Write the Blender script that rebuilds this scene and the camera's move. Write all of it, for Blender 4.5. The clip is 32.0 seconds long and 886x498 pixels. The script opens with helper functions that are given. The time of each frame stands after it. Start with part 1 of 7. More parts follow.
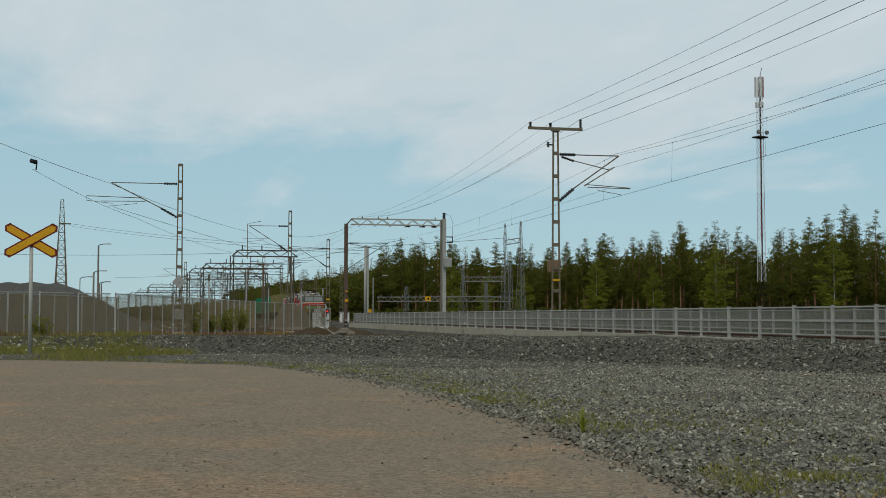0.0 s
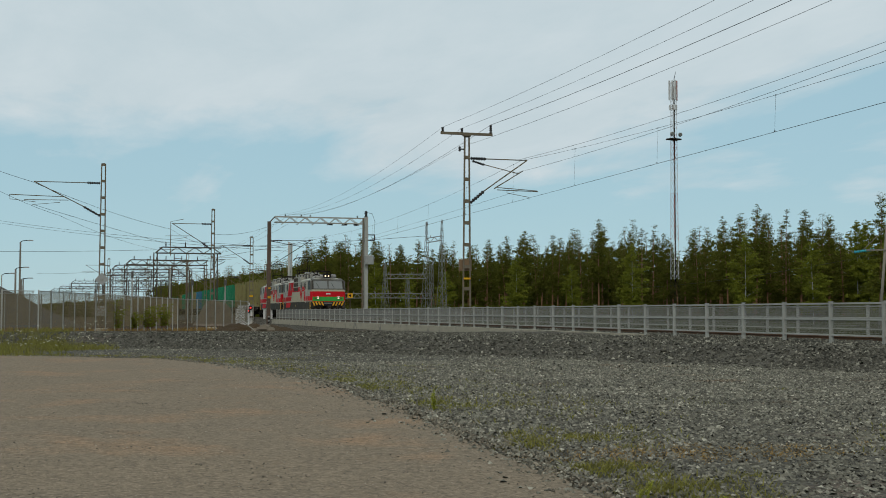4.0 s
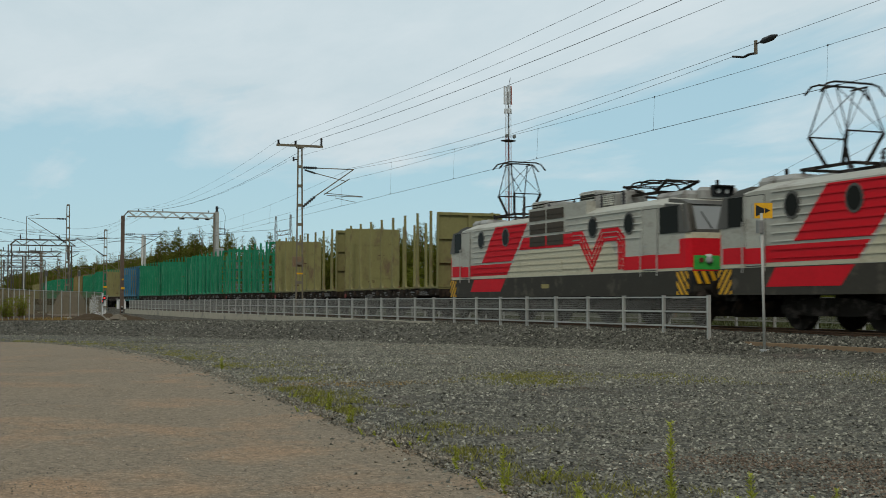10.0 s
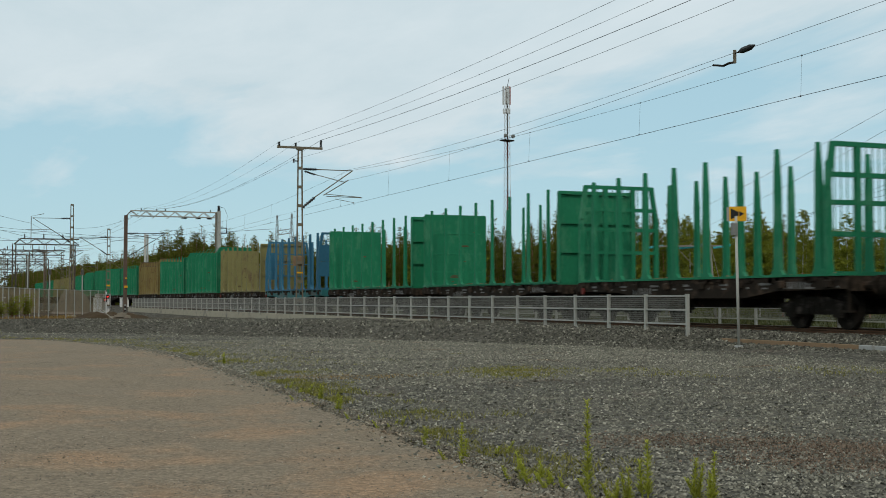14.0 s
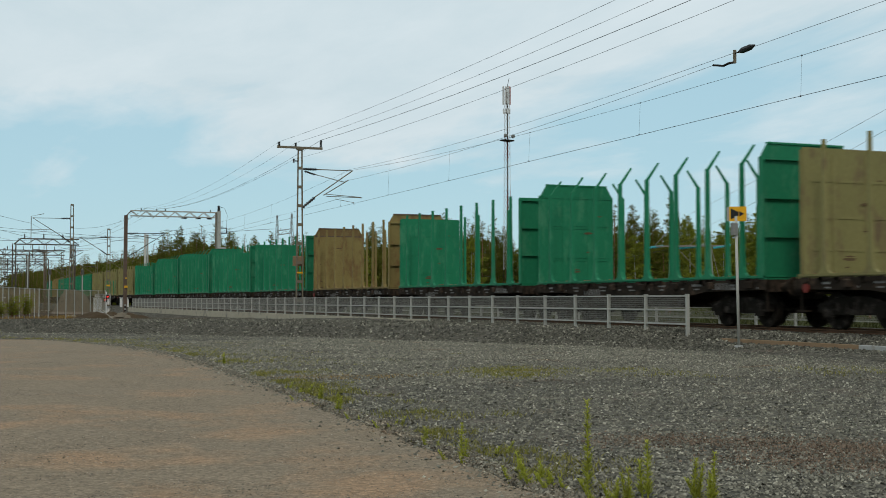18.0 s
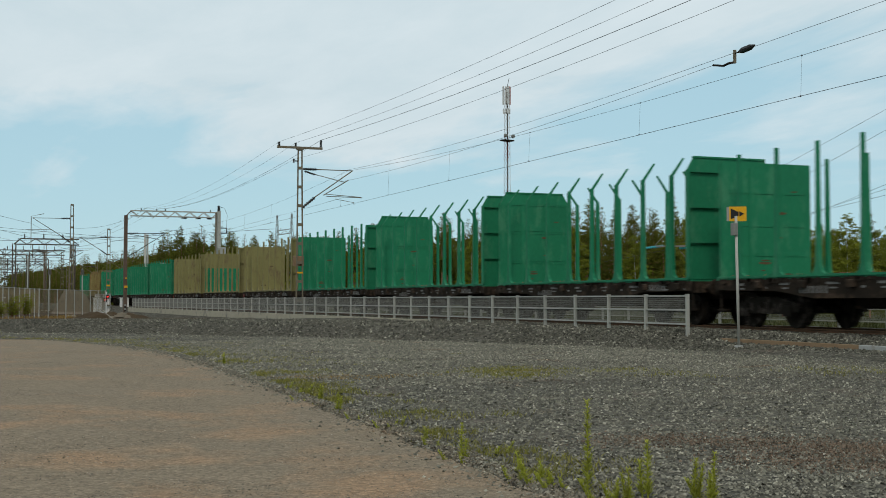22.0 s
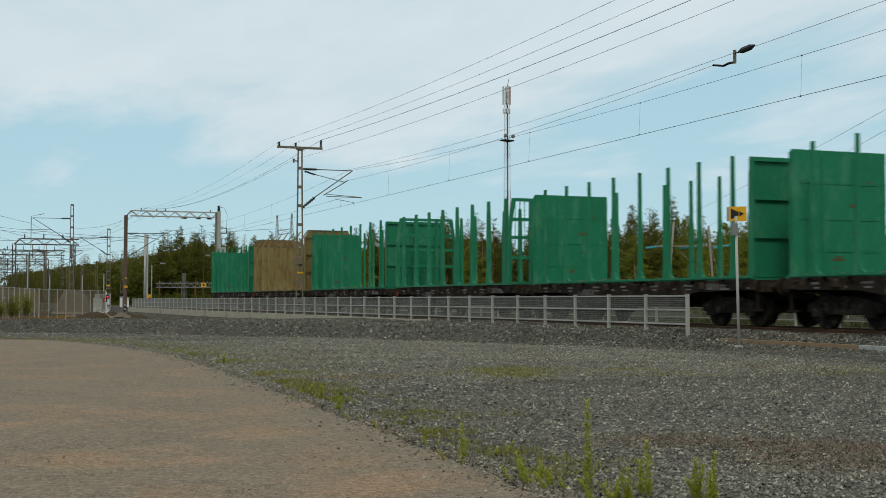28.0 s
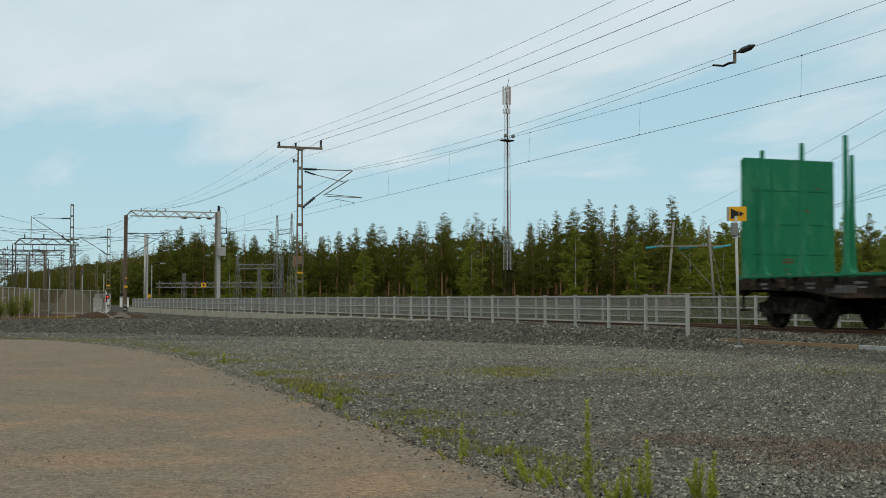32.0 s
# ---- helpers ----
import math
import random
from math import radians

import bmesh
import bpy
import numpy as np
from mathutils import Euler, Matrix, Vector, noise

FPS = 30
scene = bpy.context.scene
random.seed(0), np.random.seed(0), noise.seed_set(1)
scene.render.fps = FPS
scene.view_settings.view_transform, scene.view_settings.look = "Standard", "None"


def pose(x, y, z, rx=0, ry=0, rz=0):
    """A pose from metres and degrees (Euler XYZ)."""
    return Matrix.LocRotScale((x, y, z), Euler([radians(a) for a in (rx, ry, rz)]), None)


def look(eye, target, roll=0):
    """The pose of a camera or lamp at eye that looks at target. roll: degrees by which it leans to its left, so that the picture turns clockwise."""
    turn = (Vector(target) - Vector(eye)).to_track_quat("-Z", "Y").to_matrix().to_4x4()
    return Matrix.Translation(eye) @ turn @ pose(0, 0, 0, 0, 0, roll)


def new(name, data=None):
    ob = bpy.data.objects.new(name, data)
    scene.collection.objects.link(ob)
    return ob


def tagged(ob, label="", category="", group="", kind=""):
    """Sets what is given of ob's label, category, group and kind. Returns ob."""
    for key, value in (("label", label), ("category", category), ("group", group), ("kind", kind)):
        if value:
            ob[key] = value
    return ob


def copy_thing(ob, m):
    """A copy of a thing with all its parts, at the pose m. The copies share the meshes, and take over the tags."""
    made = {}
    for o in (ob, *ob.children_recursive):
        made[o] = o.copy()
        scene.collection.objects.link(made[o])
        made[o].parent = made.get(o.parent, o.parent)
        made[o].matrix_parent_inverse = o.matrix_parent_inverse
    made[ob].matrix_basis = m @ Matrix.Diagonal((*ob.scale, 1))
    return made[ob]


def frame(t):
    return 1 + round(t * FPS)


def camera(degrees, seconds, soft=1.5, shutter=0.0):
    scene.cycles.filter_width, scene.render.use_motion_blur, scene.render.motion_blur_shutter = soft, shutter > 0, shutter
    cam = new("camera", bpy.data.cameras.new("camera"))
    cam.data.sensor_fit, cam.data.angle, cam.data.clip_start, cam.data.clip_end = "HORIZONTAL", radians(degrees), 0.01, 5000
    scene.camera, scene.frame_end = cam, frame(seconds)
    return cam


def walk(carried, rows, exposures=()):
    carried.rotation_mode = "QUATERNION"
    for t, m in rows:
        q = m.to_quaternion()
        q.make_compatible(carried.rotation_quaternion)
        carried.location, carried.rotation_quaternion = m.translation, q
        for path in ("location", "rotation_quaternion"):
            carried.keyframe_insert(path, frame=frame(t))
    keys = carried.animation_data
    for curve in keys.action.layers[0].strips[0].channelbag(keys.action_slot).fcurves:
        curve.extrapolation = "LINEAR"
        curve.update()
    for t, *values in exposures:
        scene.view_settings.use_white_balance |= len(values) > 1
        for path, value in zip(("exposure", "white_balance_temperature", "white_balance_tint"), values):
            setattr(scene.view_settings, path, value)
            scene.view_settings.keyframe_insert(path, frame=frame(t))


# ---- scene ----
cam = camera(38.74, 32.0, 0.9, 0.25)


def aim(x, y, z, az, up, roll):
    a, u = radians(az), radians(up)
    return look((x, y, z), (x - math.cos(a) * math.cos(u), y + math.sin(a) * math.cos(u), z + math.sin(u)), roll)


walk(cam, [(t, aim(*row)) for t, *row in (
    (0.0, -12.69, 1.26, 0.560, 11.93, 3.061, 0.11), (0.5, -12.71, 1.30, 0.560, 12.04, 3.064, 0.11), (1.0, -12.70, 1.35, 0.560, 12.28, 3.063, 0.11),
    (1.5, -12.59, 1.40, 0.562, 12.70, 3.053, 0.11), (2.0, -12.33, 1.42, 0.565, 13.15, 3.035, 0.11), (2.5, -11.88, 1.41, 0.570, 13.60, 3.006, 0.11),
    (3.0, -11.32, 1.38, 0.578, 14.13, 2.971, 0.11), (3.5, -10.73, 1.35, 0.584, 14.68, 2.936, 0.11), (5.5, -8.24, 1.07, 0.616, 16.94, 2.775, 0.11),
    (6.0, -7.70, 1.03, 0.623, 17.57, 2.746, 0.11), (6.5, -7.16, 1.00, 0.629, 18.16, 2.717, 0.11), (7.0, -6.60, 0.98, 0.637, 18.76, 2.688, 0.11),
    (7.5, -5.99, 0.95, 0.645, 19.37, 2.654, 0.11), (8.0, -5.26, 0.90, 0.653, 19.95, 2.611, 0.11), (8.5, -4.40, 0.81, 0.664, 20.68, 2.562, 0.10),
    (9.0, -3.46, 0.67, 0.677, 21.09, 2.509, 0.08), (9.5, -2.49, 0.51, 0.688, 21.45, 2.456, 0.06), (10.0, -1.53, 0.32, 0.701, 21.58, 2.400, 0.04),
    (10.5, -0.58, 0.13, 0.712, 21.57, 2.340, 0.02), (11.0, 0.0, 0.0, 0.72, 21.52, 2.31, 0.0),
    (11.5, 0.0, 0.0, 0.72, 21.5, 2.31, 0.0), (14.5, 0.0, 0.0, 0.72, 21.5, 2.31, 0.0), (32.0, 0.0, 0.0, 0.72, 21.5, 2.31, 0.0))],
    exposures=[(0, -0.21), (3, -0.19), (7, -0.13), (10.5, -0.06), (14, -0.02), (18, 0.0), (32, 0.0)])

# ---- sky and sun ----
SUN_UP, SUN_TURN = 46.0, 118.0
world = bpy.data.worlds.new("sky")
scene.world = world
world.use_nodes = True
wn, wl = world.node_tree.nodes, world.node_tree.links
wn.clear()


def wnode(kind, **values):
    n = wn.new(kind)
    for k, v in values.items():
        n.inputs[k].default_value = v
    return n


w_out, w_bg = wnode("ShaderNodeOutputWorld"), wnode("ShaderNodeBackground", Strength=1.0)
w_sky = wn.new("ShaderNodeTexSky")
w_sky.sky_type, w_sky.sun_disc = "NISHITA", False
w_sky.sun_elevation, w_sky.sun_rotation = radians(SUN_UP), radians(SUN_TURN)
w_sky.air_density, w_sky.dust_density, w_sky.ozone_density = 1.0, 0.1, 2.0
w_tex, w_sep = wnode("ShaderNodeTexCoord"), wnode("ShaderNodeSeparateXYZ")
wl.new(w_tex.outputs["Generated"], w_sep.inputs[0])


def wmath(op, a, b=None, c=None):
    n = wn.new("ShaderNodeMath")
    n.operation = op
    for i, v in enumerate((a, b, c)):
        if v is None:
            continue
        if isinstance(v, (int, float)):
            n.inputs[i].default_value = v
        else:
            wl.new(v, n.inputs[i])
    return n.outputs[0]


up = wmath("MAXIMUM", w_sep.outputs["Z"], 0.0)
den = wmath("ADD", up, 0.10)
w_comb = wn.new("ShaderNodeCombineXYZ")
wl.new(wmath("DIVIDE", w_sep.outputs["X"], den), w_comb.inputs[0])
wl.new(wmath("DIVIDE", w_sep.outputs["Y"], den), w_comb.inputs[1])
w_n1 = wnode("ShaderNodeTexNoise", Scale=0.85, Detail=7.0, Roughness=0.55, Distortion=0.6)
w_n2 = wnode("ShaderNodeTexNoise", Scale=2.6, Detail=6.0, Roughness=0.6, Distortion=0.3)
w_map = wnode("ShaderNodeMapping", Rotation=(0, 0, radians(-25)), Scale=(0.55, 1.0, 1.0), Location=(3.1, 1.7, 0.0))
wl.new(w_comb.outputs[0], w_map.inputs[0])
wl.new(w_map.outputs[0], w_n1.inputs["Vector"])
wl.new(w_map.outputs[0], w_n2.inputs["Vector"])
cover = wmath("ADD", wmath("MULTIPLY", w_n1.outputs[0], 0.8), wmath("MULTIPLY", w_n2.outputs[0], 0.25))
cover = wmath("ADD", cover, wmath("MULTIPLY", up, 2.6))
w_ramp = wn.new("ShaderNodeValToRGB")
w_ramp.color_ramp.elements[0].position, w_ramp.color_ramp.elements[0].color = 0.80, (0.06, 0.06, 0.06, 1)
w_ramp.color_ramp.elements[1].position, w_ramp.color_ramp.elements[1].color = 0.97, (0.93, 0.93, 0.93, 1)
wl.new(cover, w_ramp.inputs[0])
w_blue = wn.new("ShaderNodeMix")
w_blue.data_type, w_blue.blend_type = "RGBA", "MULTIPLY"
w_blue.inputs[0].default_value = 1.0
wl.new(w_sky.outputs[0], w_blue.inputs[6])
w_blue.inputs[7].default_value = (0.115, 0.115, 0.105, 1)
w_cloud = wn.new("ShaderNodeMix")
w_cloud.data_type = "RGBA"
wl.new(w_n2.outputs[0], w_cloud.inputs[0])
w_cloud.inputs[6].default_value, w_cloud.inputs[7].default_value = (0.515, 0.645, 0.70, 1), (0.775, 0.845, 0.875, 1)
w_mix = wn.new("ShaderNodeMix")
w_mix.data_type = "RGBA"
wl.new(w_ramp.outputs[0], w_mix.inputs[0])
w_haze = wn.new("ShaderNodeMix")
w_haze.data_type = "RGBA"
w_haze.inputs[0].default_value, w_haze.inputs[7].default_value = 0.85, (0.39, 0.618, 0.722, 1)
wl.new(w_blue.outputs[2], w_haze.inputs[6])
wl.new(w_haze.outputs[2], w_mix.inputs[6])
wl.new(w_cloud.outputs[2], w_mix.inputs[7])
wl.new(w_mix.outputs[2], w_bg.inputs[0])
wl.new(w_bg.outputs[0], w_out.inputs[0])

sun = new("sun", bpy.data.lights.new("sun", "SUN"))
sun.data.energy, sun.data.angle, sun.data.color = 1.3, radians(12), (1.0, 0.95, 0.87)
# the sky's sun_rotation turns clockwise from +Y
sx, sy = math.sin(radians(SUN_TURN)) * math.cos(radians(SUN_UP)), math.cos(radians(SUN_TURN)) * math.cos(radians(SUN_UP))
sun.matrix_basis = look((sx * 100, sy * 100, math.sin(radians(SUN_UP)) * 100), (0, 0, 0))


# ---- materials ----
def mat(name, c1, c2=None, rough=0.7, metal=0.0, scale=2.0, bump=0.15, fine=30.0, dirt=None, dirt_at=0.62, stretch=(1, 1, 1), vary=0.06, island=False, glow=None, depth=0.02, spark=0.0, spec=0.18):
    """A surface with broad and fine variation, dirt patches and relief, in metres."""
    m = bpy.data.materials.new(name)
    m.use_nodes = True
    n, l = m.node_tree.nodes, m.node_tree.links
    b = n["Principled BSDF"]
    c2 = c2 or tuple(v * 0.75 for v in c1)
    tc, mp = n.new("ShaderNodeTexCoord"), n.new("ShaderNodeMapping")
    mp.inputs["Scale"].default_value = stretch
    l.new(tc.outputs["Object"], mp.inputs[0])
    big, small = n.new("ShaderNodeTexNoise"), n.new("ShaderNodeTexNoise")
    big.inputs["Scale"].default_value, big.inputs["Detail"].default_value = scale, 5
    small.inputs["Scale"].default_value, small.inputs["Detail"].default_value = fine, 3
    for t in (big, small):
        l.new(mp.outputs[0], t.inputs["Vector"])
    mix = n.new("ShaderNodeMix")
    mix.data_type = "RGBA"
    l.new(big.outputs[0], mix.inputs[0])
    mix.inputs[6].default_value, mix.inputs[7].default_value = (*c1, 1), (*c2, 1)
    col = mix.outputs[2]
    if dirt:
        ramp, dm = n.new("ShaderNodeValToRGB"), n.new("ShaderNodeMix")
        ramp.color_ramp.elements[0].position, ramp.color_ramp.elements[1].position = dirt_at - 0.08, dirt_at + 0.08
        dn = n.new("ShaderNodeTexNoise")
        dn.inputs["Scale"].default_value, dn.inputs["Detail"].default_value, dn.inputs["Roughness"].default_value = scale * 1.7, 6, 0.65
        l.new(mp.outputs[0], dn.inputs["Vector"])
        l.new(dn.outputs[0], ramp.inputs[0])
        dm.data_type = "RGBA"
        l.new(ramp.outputs[0], dm.inputs[0])
        l.new(col, dm.inputs[6])
        dm.inputs[7].default_value = (*dirt, 1)
        col = dm.outputs[2]
    hsv, rnd = n.new("ShaderNodeHueSaturation"), n.new("ShaderNodeMapRange")
    if island:
        info = n.new("ShaderNodeNewGeometry").outputs["Random Per Island"]
    else:
        info = n.new("ShaderNodeObjectInfo").outputs["Random"]
    l.new(info, rnd.inputs[0])
    rnd.inputs[3].default_value, rnd.inputs[4].default_value = 1 - vary, 1 + vary
    level = rnd.outputs[0]
    if spark:
        pw, ad = n.new("ShaderNodeMath"), n.new("ShaderNodeMath")
        pw.operation, ad.operation = "POWER", "MULTIPLY_ADD"
        l.new(info, pw.inputs[0])
        pw.inputs[1].default_value = 16
        l.new(pw.outputs[0], ad.inputs[0])
        ad.inputs[1].default_value = spark
        l.new(rnd.outputs[0], ad.inputs[2])
        level = ad.outputs[0]
    add = n.new("ShaderNodeMath")
    add.operation = "MULTIPLY_ADD"
    l.new(small.outputs[0], add.inputs[0])
    add.inputs[1].default_value = 0.35
    l.new(level, add.inputs[2])
    sub = n.new("ShaderNodeMath")
    sub.operation = "SUBTRACT"
    l.new(add.outputs[0], sub.inputs[0])
    sub.inputs[1].default_value = 0.175
    l.new(sub.outputs[0], hsv.inputs["Value"])
    l.new(col, hsv.inputs["Color"])
    l.new(hsv.outputs[0], b.inputs["Base Color"])
    b.inputs["Roughness"].default_value, b.inputs["Metallic"].default_value = rough, metal
    b.inputs["Specular IOR Level"].default_value = spec
    if bump:
        bp = n.new("ShaderNodeBump")
        bp.inputs["Strength"].default_value, bp.inputs["Distance"].default_value = bump, depth
        l.new(small.outputs[0], bp.inputs["Height"])
        l.new(bp.outputs[0], b.inputs["Normal"])
    if glow:
        b.inputs["Emission Color"].default_value, b.inputs["Emission Strength"].default_value = (*glow[0], 1), glow[1]
    return m


def glass_mat(name, tint, rough=0.04, spec=0.07):
    m = bpy.data.materials.new(name)
    m.use_nodes = True
    b = m.node_tree.nodes["Principled BSDF"]
    b.inputs["Base Color"].default_value, b.inputs["Roughness"].default_value = (*tint, 1), rough
    b.inputs["Specular IOR Level"].default_value = spec
    return m


# Darker than the loose stones: the shadows between them are in this colour.
GRAVEL = mat("gravel", (0.105, 0.097, 0.077), (0.06, 0.055, 0.044), 0.9, 0, 0.35, 1.0, 22, (0.15, 0.11, 0.085), 0.66, depth=0.06, vary=0, spec=0.08)
STONE = mat("crushed_stone", (0.214, 0.200, 0.156), (0.113, 0.106, 0.084), 0.85, 0, 0.5, 0.4, 40, (0.17, 0.115, 0.072), 0.68, spark=1.1, vary=0.44, island=True, spec=0.08)
BANKSTONE = mat("bank_stone", (0.128, 0.120, 0.094), (0.068, 0.064, 0.051), 0.9, 0, 0.5, 0.4, 40, spark=1.8, vary=0.6, island=True, spec=0.08)
ROADM = mat("worn_asphalt", (0.207, 0.160, 0.108), (0.180, 0.143, 0.102), 0.92, 0, 0.36, 0.35, 90, (0.255, 0.168, 0.102), 0.60, depth=0.006, vary=0, spec=0.08)
PEBBLE = mat("pebble", (0.24, 0.205, 0.155), (0.13, 0.11, 0.085), 0.9, 0, 6, 0.0, 40, vary=0.55, island=True, spark=0.5)
GALV = mat("galvanised_steel", (0.40, 0.39, 0.345), (0.29, 0.283, 0.25), 0.55, 0.15, 2.5, 0.1, 25, (0.22, 0.22, 0.2), 0.68)
MESHM = mat("fence_mesh_steel", (0.225, 0.222, 0.198), (0.17, 0.167, 0.15), 0.7, 0.1, 1.0, 0.0, 15)
TANMESH = mat("weathered_mesh", (0.22, 0.17, 0.095), (0.16, 0.125, 0.07), 0.75, 0.0, 1.0, 0.0, 15)
CONCRETE = mat("concrete", (0.38, 0.34, 0.255), (0.29, 0.26, 0.20), 0.9, 0, 0.8, 0.4, 18, (0.18, 0.165, 0.14), 0.62)
RUST = mat("rusty_steel", (0.145, 0.10, 0.075), (0.09, 0.065, 0.05), 0.85, 0.2, 3, 0.3, 35, (0.2, 0.12, 0.07), 0.62)
# Mast steel darkened: the backlit silhouette against bright sky is in the colour.
SILHOUETTE = mat("silhouette_steel", (0.085, 0.072, 0.056), (0.055, 0.047, 0.038), 0.85, 0.0, 1.5, 0.1, 20, (0.13, 0.085, 0.05), 0.66)
MASTM = mat("mast_steel", (0.175, 0.145, 0.10), (0.115, 0.095, 0.066), 0.8, 0.0, 1.5, 0.2, 25, (0.25, 0.17, 0.10), 0.64)
DARKM = mat("dark_steel", (0.021, 0.017, 0.013), (0.011, 0.009, 0.007), 0.9, 0.0, 2, 0.2, 25, (0.075, 0.06, 0.05), 0.6, spec=0.08)
RAILTOP = mat("rail_steel", (0.15, 0.075, 0.04), (0.10, 0.055, 0.032), 0.5, 0.5, 2, 0.1, 30)
SLEEPER = mat("sleeper_concrete", (0.13, 0.105, 0.08), (0.09, 0.075, 0.06), 0.9, 0, 2, 0.3, 30)
WIRE = mat("wire", (0.06, 0.06, 0.058), (0.04, 0.04, 0.04), 0.6, 0.4, 3, 0.0, 20)
BLACK = mat("black_insulator", (0.035, 0.033, 0.032), (0.02, 0.02, 0.02), 0.4, 0, 4, 0.1, 30)
YELLOW = mat("sign_yellow", (0.66, 0.34, 0.012), (0.56, 0.28, 0.012), 0.5, 0, 3, 0.05, 20)
SIGNRED = mat("sign_red", (0.16, 0.025, 0.018), (0.12, 0.02, 0.015), 0.6, 0, 3, 0.05, 20)
SIGNBLACK = mat("sign_black", (0.02, 0.02, 0.02), None, 0.6, 0, 3, 0.05, 20)
BOXGREY = mat("box_grey", (0.33, 0.33, 0.31), (0.27, 0.27, 0.25), 0.7, 0, 2, 0.1, 20, (0.2, 0.17, 0.13), 0.66)
WHITEP = mat("white_paint", (0.72, 0.71, 0.68), (0.62, 0.61, 0.58), 0.6, 0, 2, 0.1, 20, (0.45, 0.42, 0.37), 0.66)
TOWERRED = mat("tower_red", (0.40, 0.16, 0.13), (0.32, 0.13, 0.11), 0.6, 0.2, 1, 0.0, 10)
TOWERWHITE = mat("tower_pale", (0.62, 0.62, 0.60), (0.5, 0.5, 0.48), 0.6, 0.2, 1, 0.0, 10)
TEAL = mat("teal_insulator", (0.05, 0.38, 0.40), (0.04, 0.3, 0.32), 0.3, 0, 4, 0.0, 20)
WOODPOLE = mat("pole_wood", (0.26, 0.23, 0.19), (0.18, 0.16, 0.13), 0.9, 0, 1, 0.3, 20, stretch=(4, 4, 0.4))
REDLAMP = mat("red_lamp", (0.6, 0.02, 0.02), None, 0.3, glow=((1.0, 0.05, 0.04), 1.0))
HEADLAMP = mat("lit_lamp", (0.9, 0.85, 0.7), None, 0.3, glow=((1.0, 0.74, 0.46), 1.25))
GREEN = mat("wagon_green", (0.015, 0.180, 0.082), (0.010, 0.128, 0.060), 0.62, 0, 1.1, 0.2, 14, (0.045, 0.195, 0.10), 0.60, (1, 1, 0.5))
TAN = mat("wagon_tan", (0.210, 0.186, 0.072), (0.158, 0.140, 0.055), 0.75, 0, 0.9, 0.15, 18, (0.13, 0.09, 0.05), 0.6, (1, 1, 0.6))
BROWN = mat("wagon_brown", (0.225, 0.172, 0.06), (0.165, 0.125, 0.046), 0.75, 0, 0.9, 0.15, 18, (0.145, 0.085, 0.034), 0.57, (1, 1, 0.6))
BLUE = mat("wagon_blue", (0.032, 0.125, 0.19), (0.025, 0.098, 0.15), 0.6, 0, 0.8, 0.12, 18, (0.09, 0.16, 0.21), 0.64, (1, 1, 0.6))
TEALM = mat("wagon_teal", (0.03, 0.15, 0.145), (0.025, 0.11, 0.11), 0.65, 0, 0.8, 0.12, 18, (0.06, 0.06, 0.05), 0.6)
UNDER = mat("underframe", (0.028, 0.021, 0.015), (0.014, 0.011, 0.0085), 0.95, 0.0, 1.2, 0.25, 20, (0.075, 0.05, 0.034), 0.6, spec=0.08)
OLDRUST = mat("rusted_paint", (0.185, 0.12, 0.048), (0.13, 0.08, 0.036), 0.85, 0, 1.5, 0.2, 20, (0.19, 0.145, 0.06), 0.58)
MARK = mat("stencil_paint", (0.17, 0.165, 0.15), (0.10, 0.095, 0.09), 0.7, 0, 5, 0.05, 30)
CREAM = mat("loco_cream", (0.51, 0.455, 0.315), (0.41, 0.365, 0.255), 0.5, 0, 0.6, 0.08, 12, (0.27, 0.23, 0.16), 0.66, (0.6, 1, 1.2))
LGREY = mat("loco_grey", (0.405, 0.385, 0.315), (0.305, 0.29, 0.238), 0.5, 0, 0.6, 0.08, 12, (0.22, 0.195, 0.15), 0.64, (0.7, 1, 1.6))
# The body grey made paler, to paint the highlight along the ribs.
RIBGREY = mat("rib_highlight", (0.52, 0.495, 0.41), (0.40, 0.38, 0.32), 0.5, 0, 0.6, 0.05, 12)
LRED = mat("loco_red", (0.56, 0.006, 0.014), (0.46, 0.006, 0.012), 0.7, 0, 0.8, 0.05, 12)
LGREEN = mat("loco_green", (0.05, 0.36, 0.06), (0.04, 0.3, 0.05), 0.45, 0, 1, 0.05, 12)
SKIRT = mat("loco_skirt", (0.052, 0.046, 0.035), (0.036, 0.032, 0.025), 0.65, 0, 0.8, 0.1, 15, (0.1, 0.085, 0.065), 0.62, spec=0.08)
ROOFM = mat("loco_roof", (0.33, 0.32, 0.285), (0.22, 0.21, 0.185), 0.65, 0.0, 1, 0.1, 15, (0.11, 0.09, 0.075), 0.6)
# Grey base colour paints in the sky reflected by the windscreens.
WINDSCREEN = glass_mat("sky_grey_glass", (0.18, 0.18, 0.165))
WINDSCREEN.node_tree.nodes["Principled BSDF"].inputs["Specular IOR Level"].default_value = 0.6
DULLGALV = mat("dull_galvanised", (0.22, 0.22, 0.20), (0.15, 0.15, 0.135), 0.7, 0.0, 2, 0.0, 20)
SCUFF = mat("rust_scuff", (0.12, 0.08, 0.04), (0.08, 0.05, 0.028), 0.9, 0, 8, 0.1, 40)
BOULDER = mat("boulder_rock", (0.20, 0.165, 0.12), (0.12, 0.10, 0.075), 0.95, 0, 3, 0.4, 20)
PLANK = mat("plank_wood", (0.25, 0.165, 0.095), (0.17, 0.11, 0.065), 0.9, 0, 2, 0.2, 20)
HOOD = mat("hood_grey", (0.10, 0.093, 0.078), (0.07, 0.065, 0.055), 0.6, 0, 1, 0.05, 15)
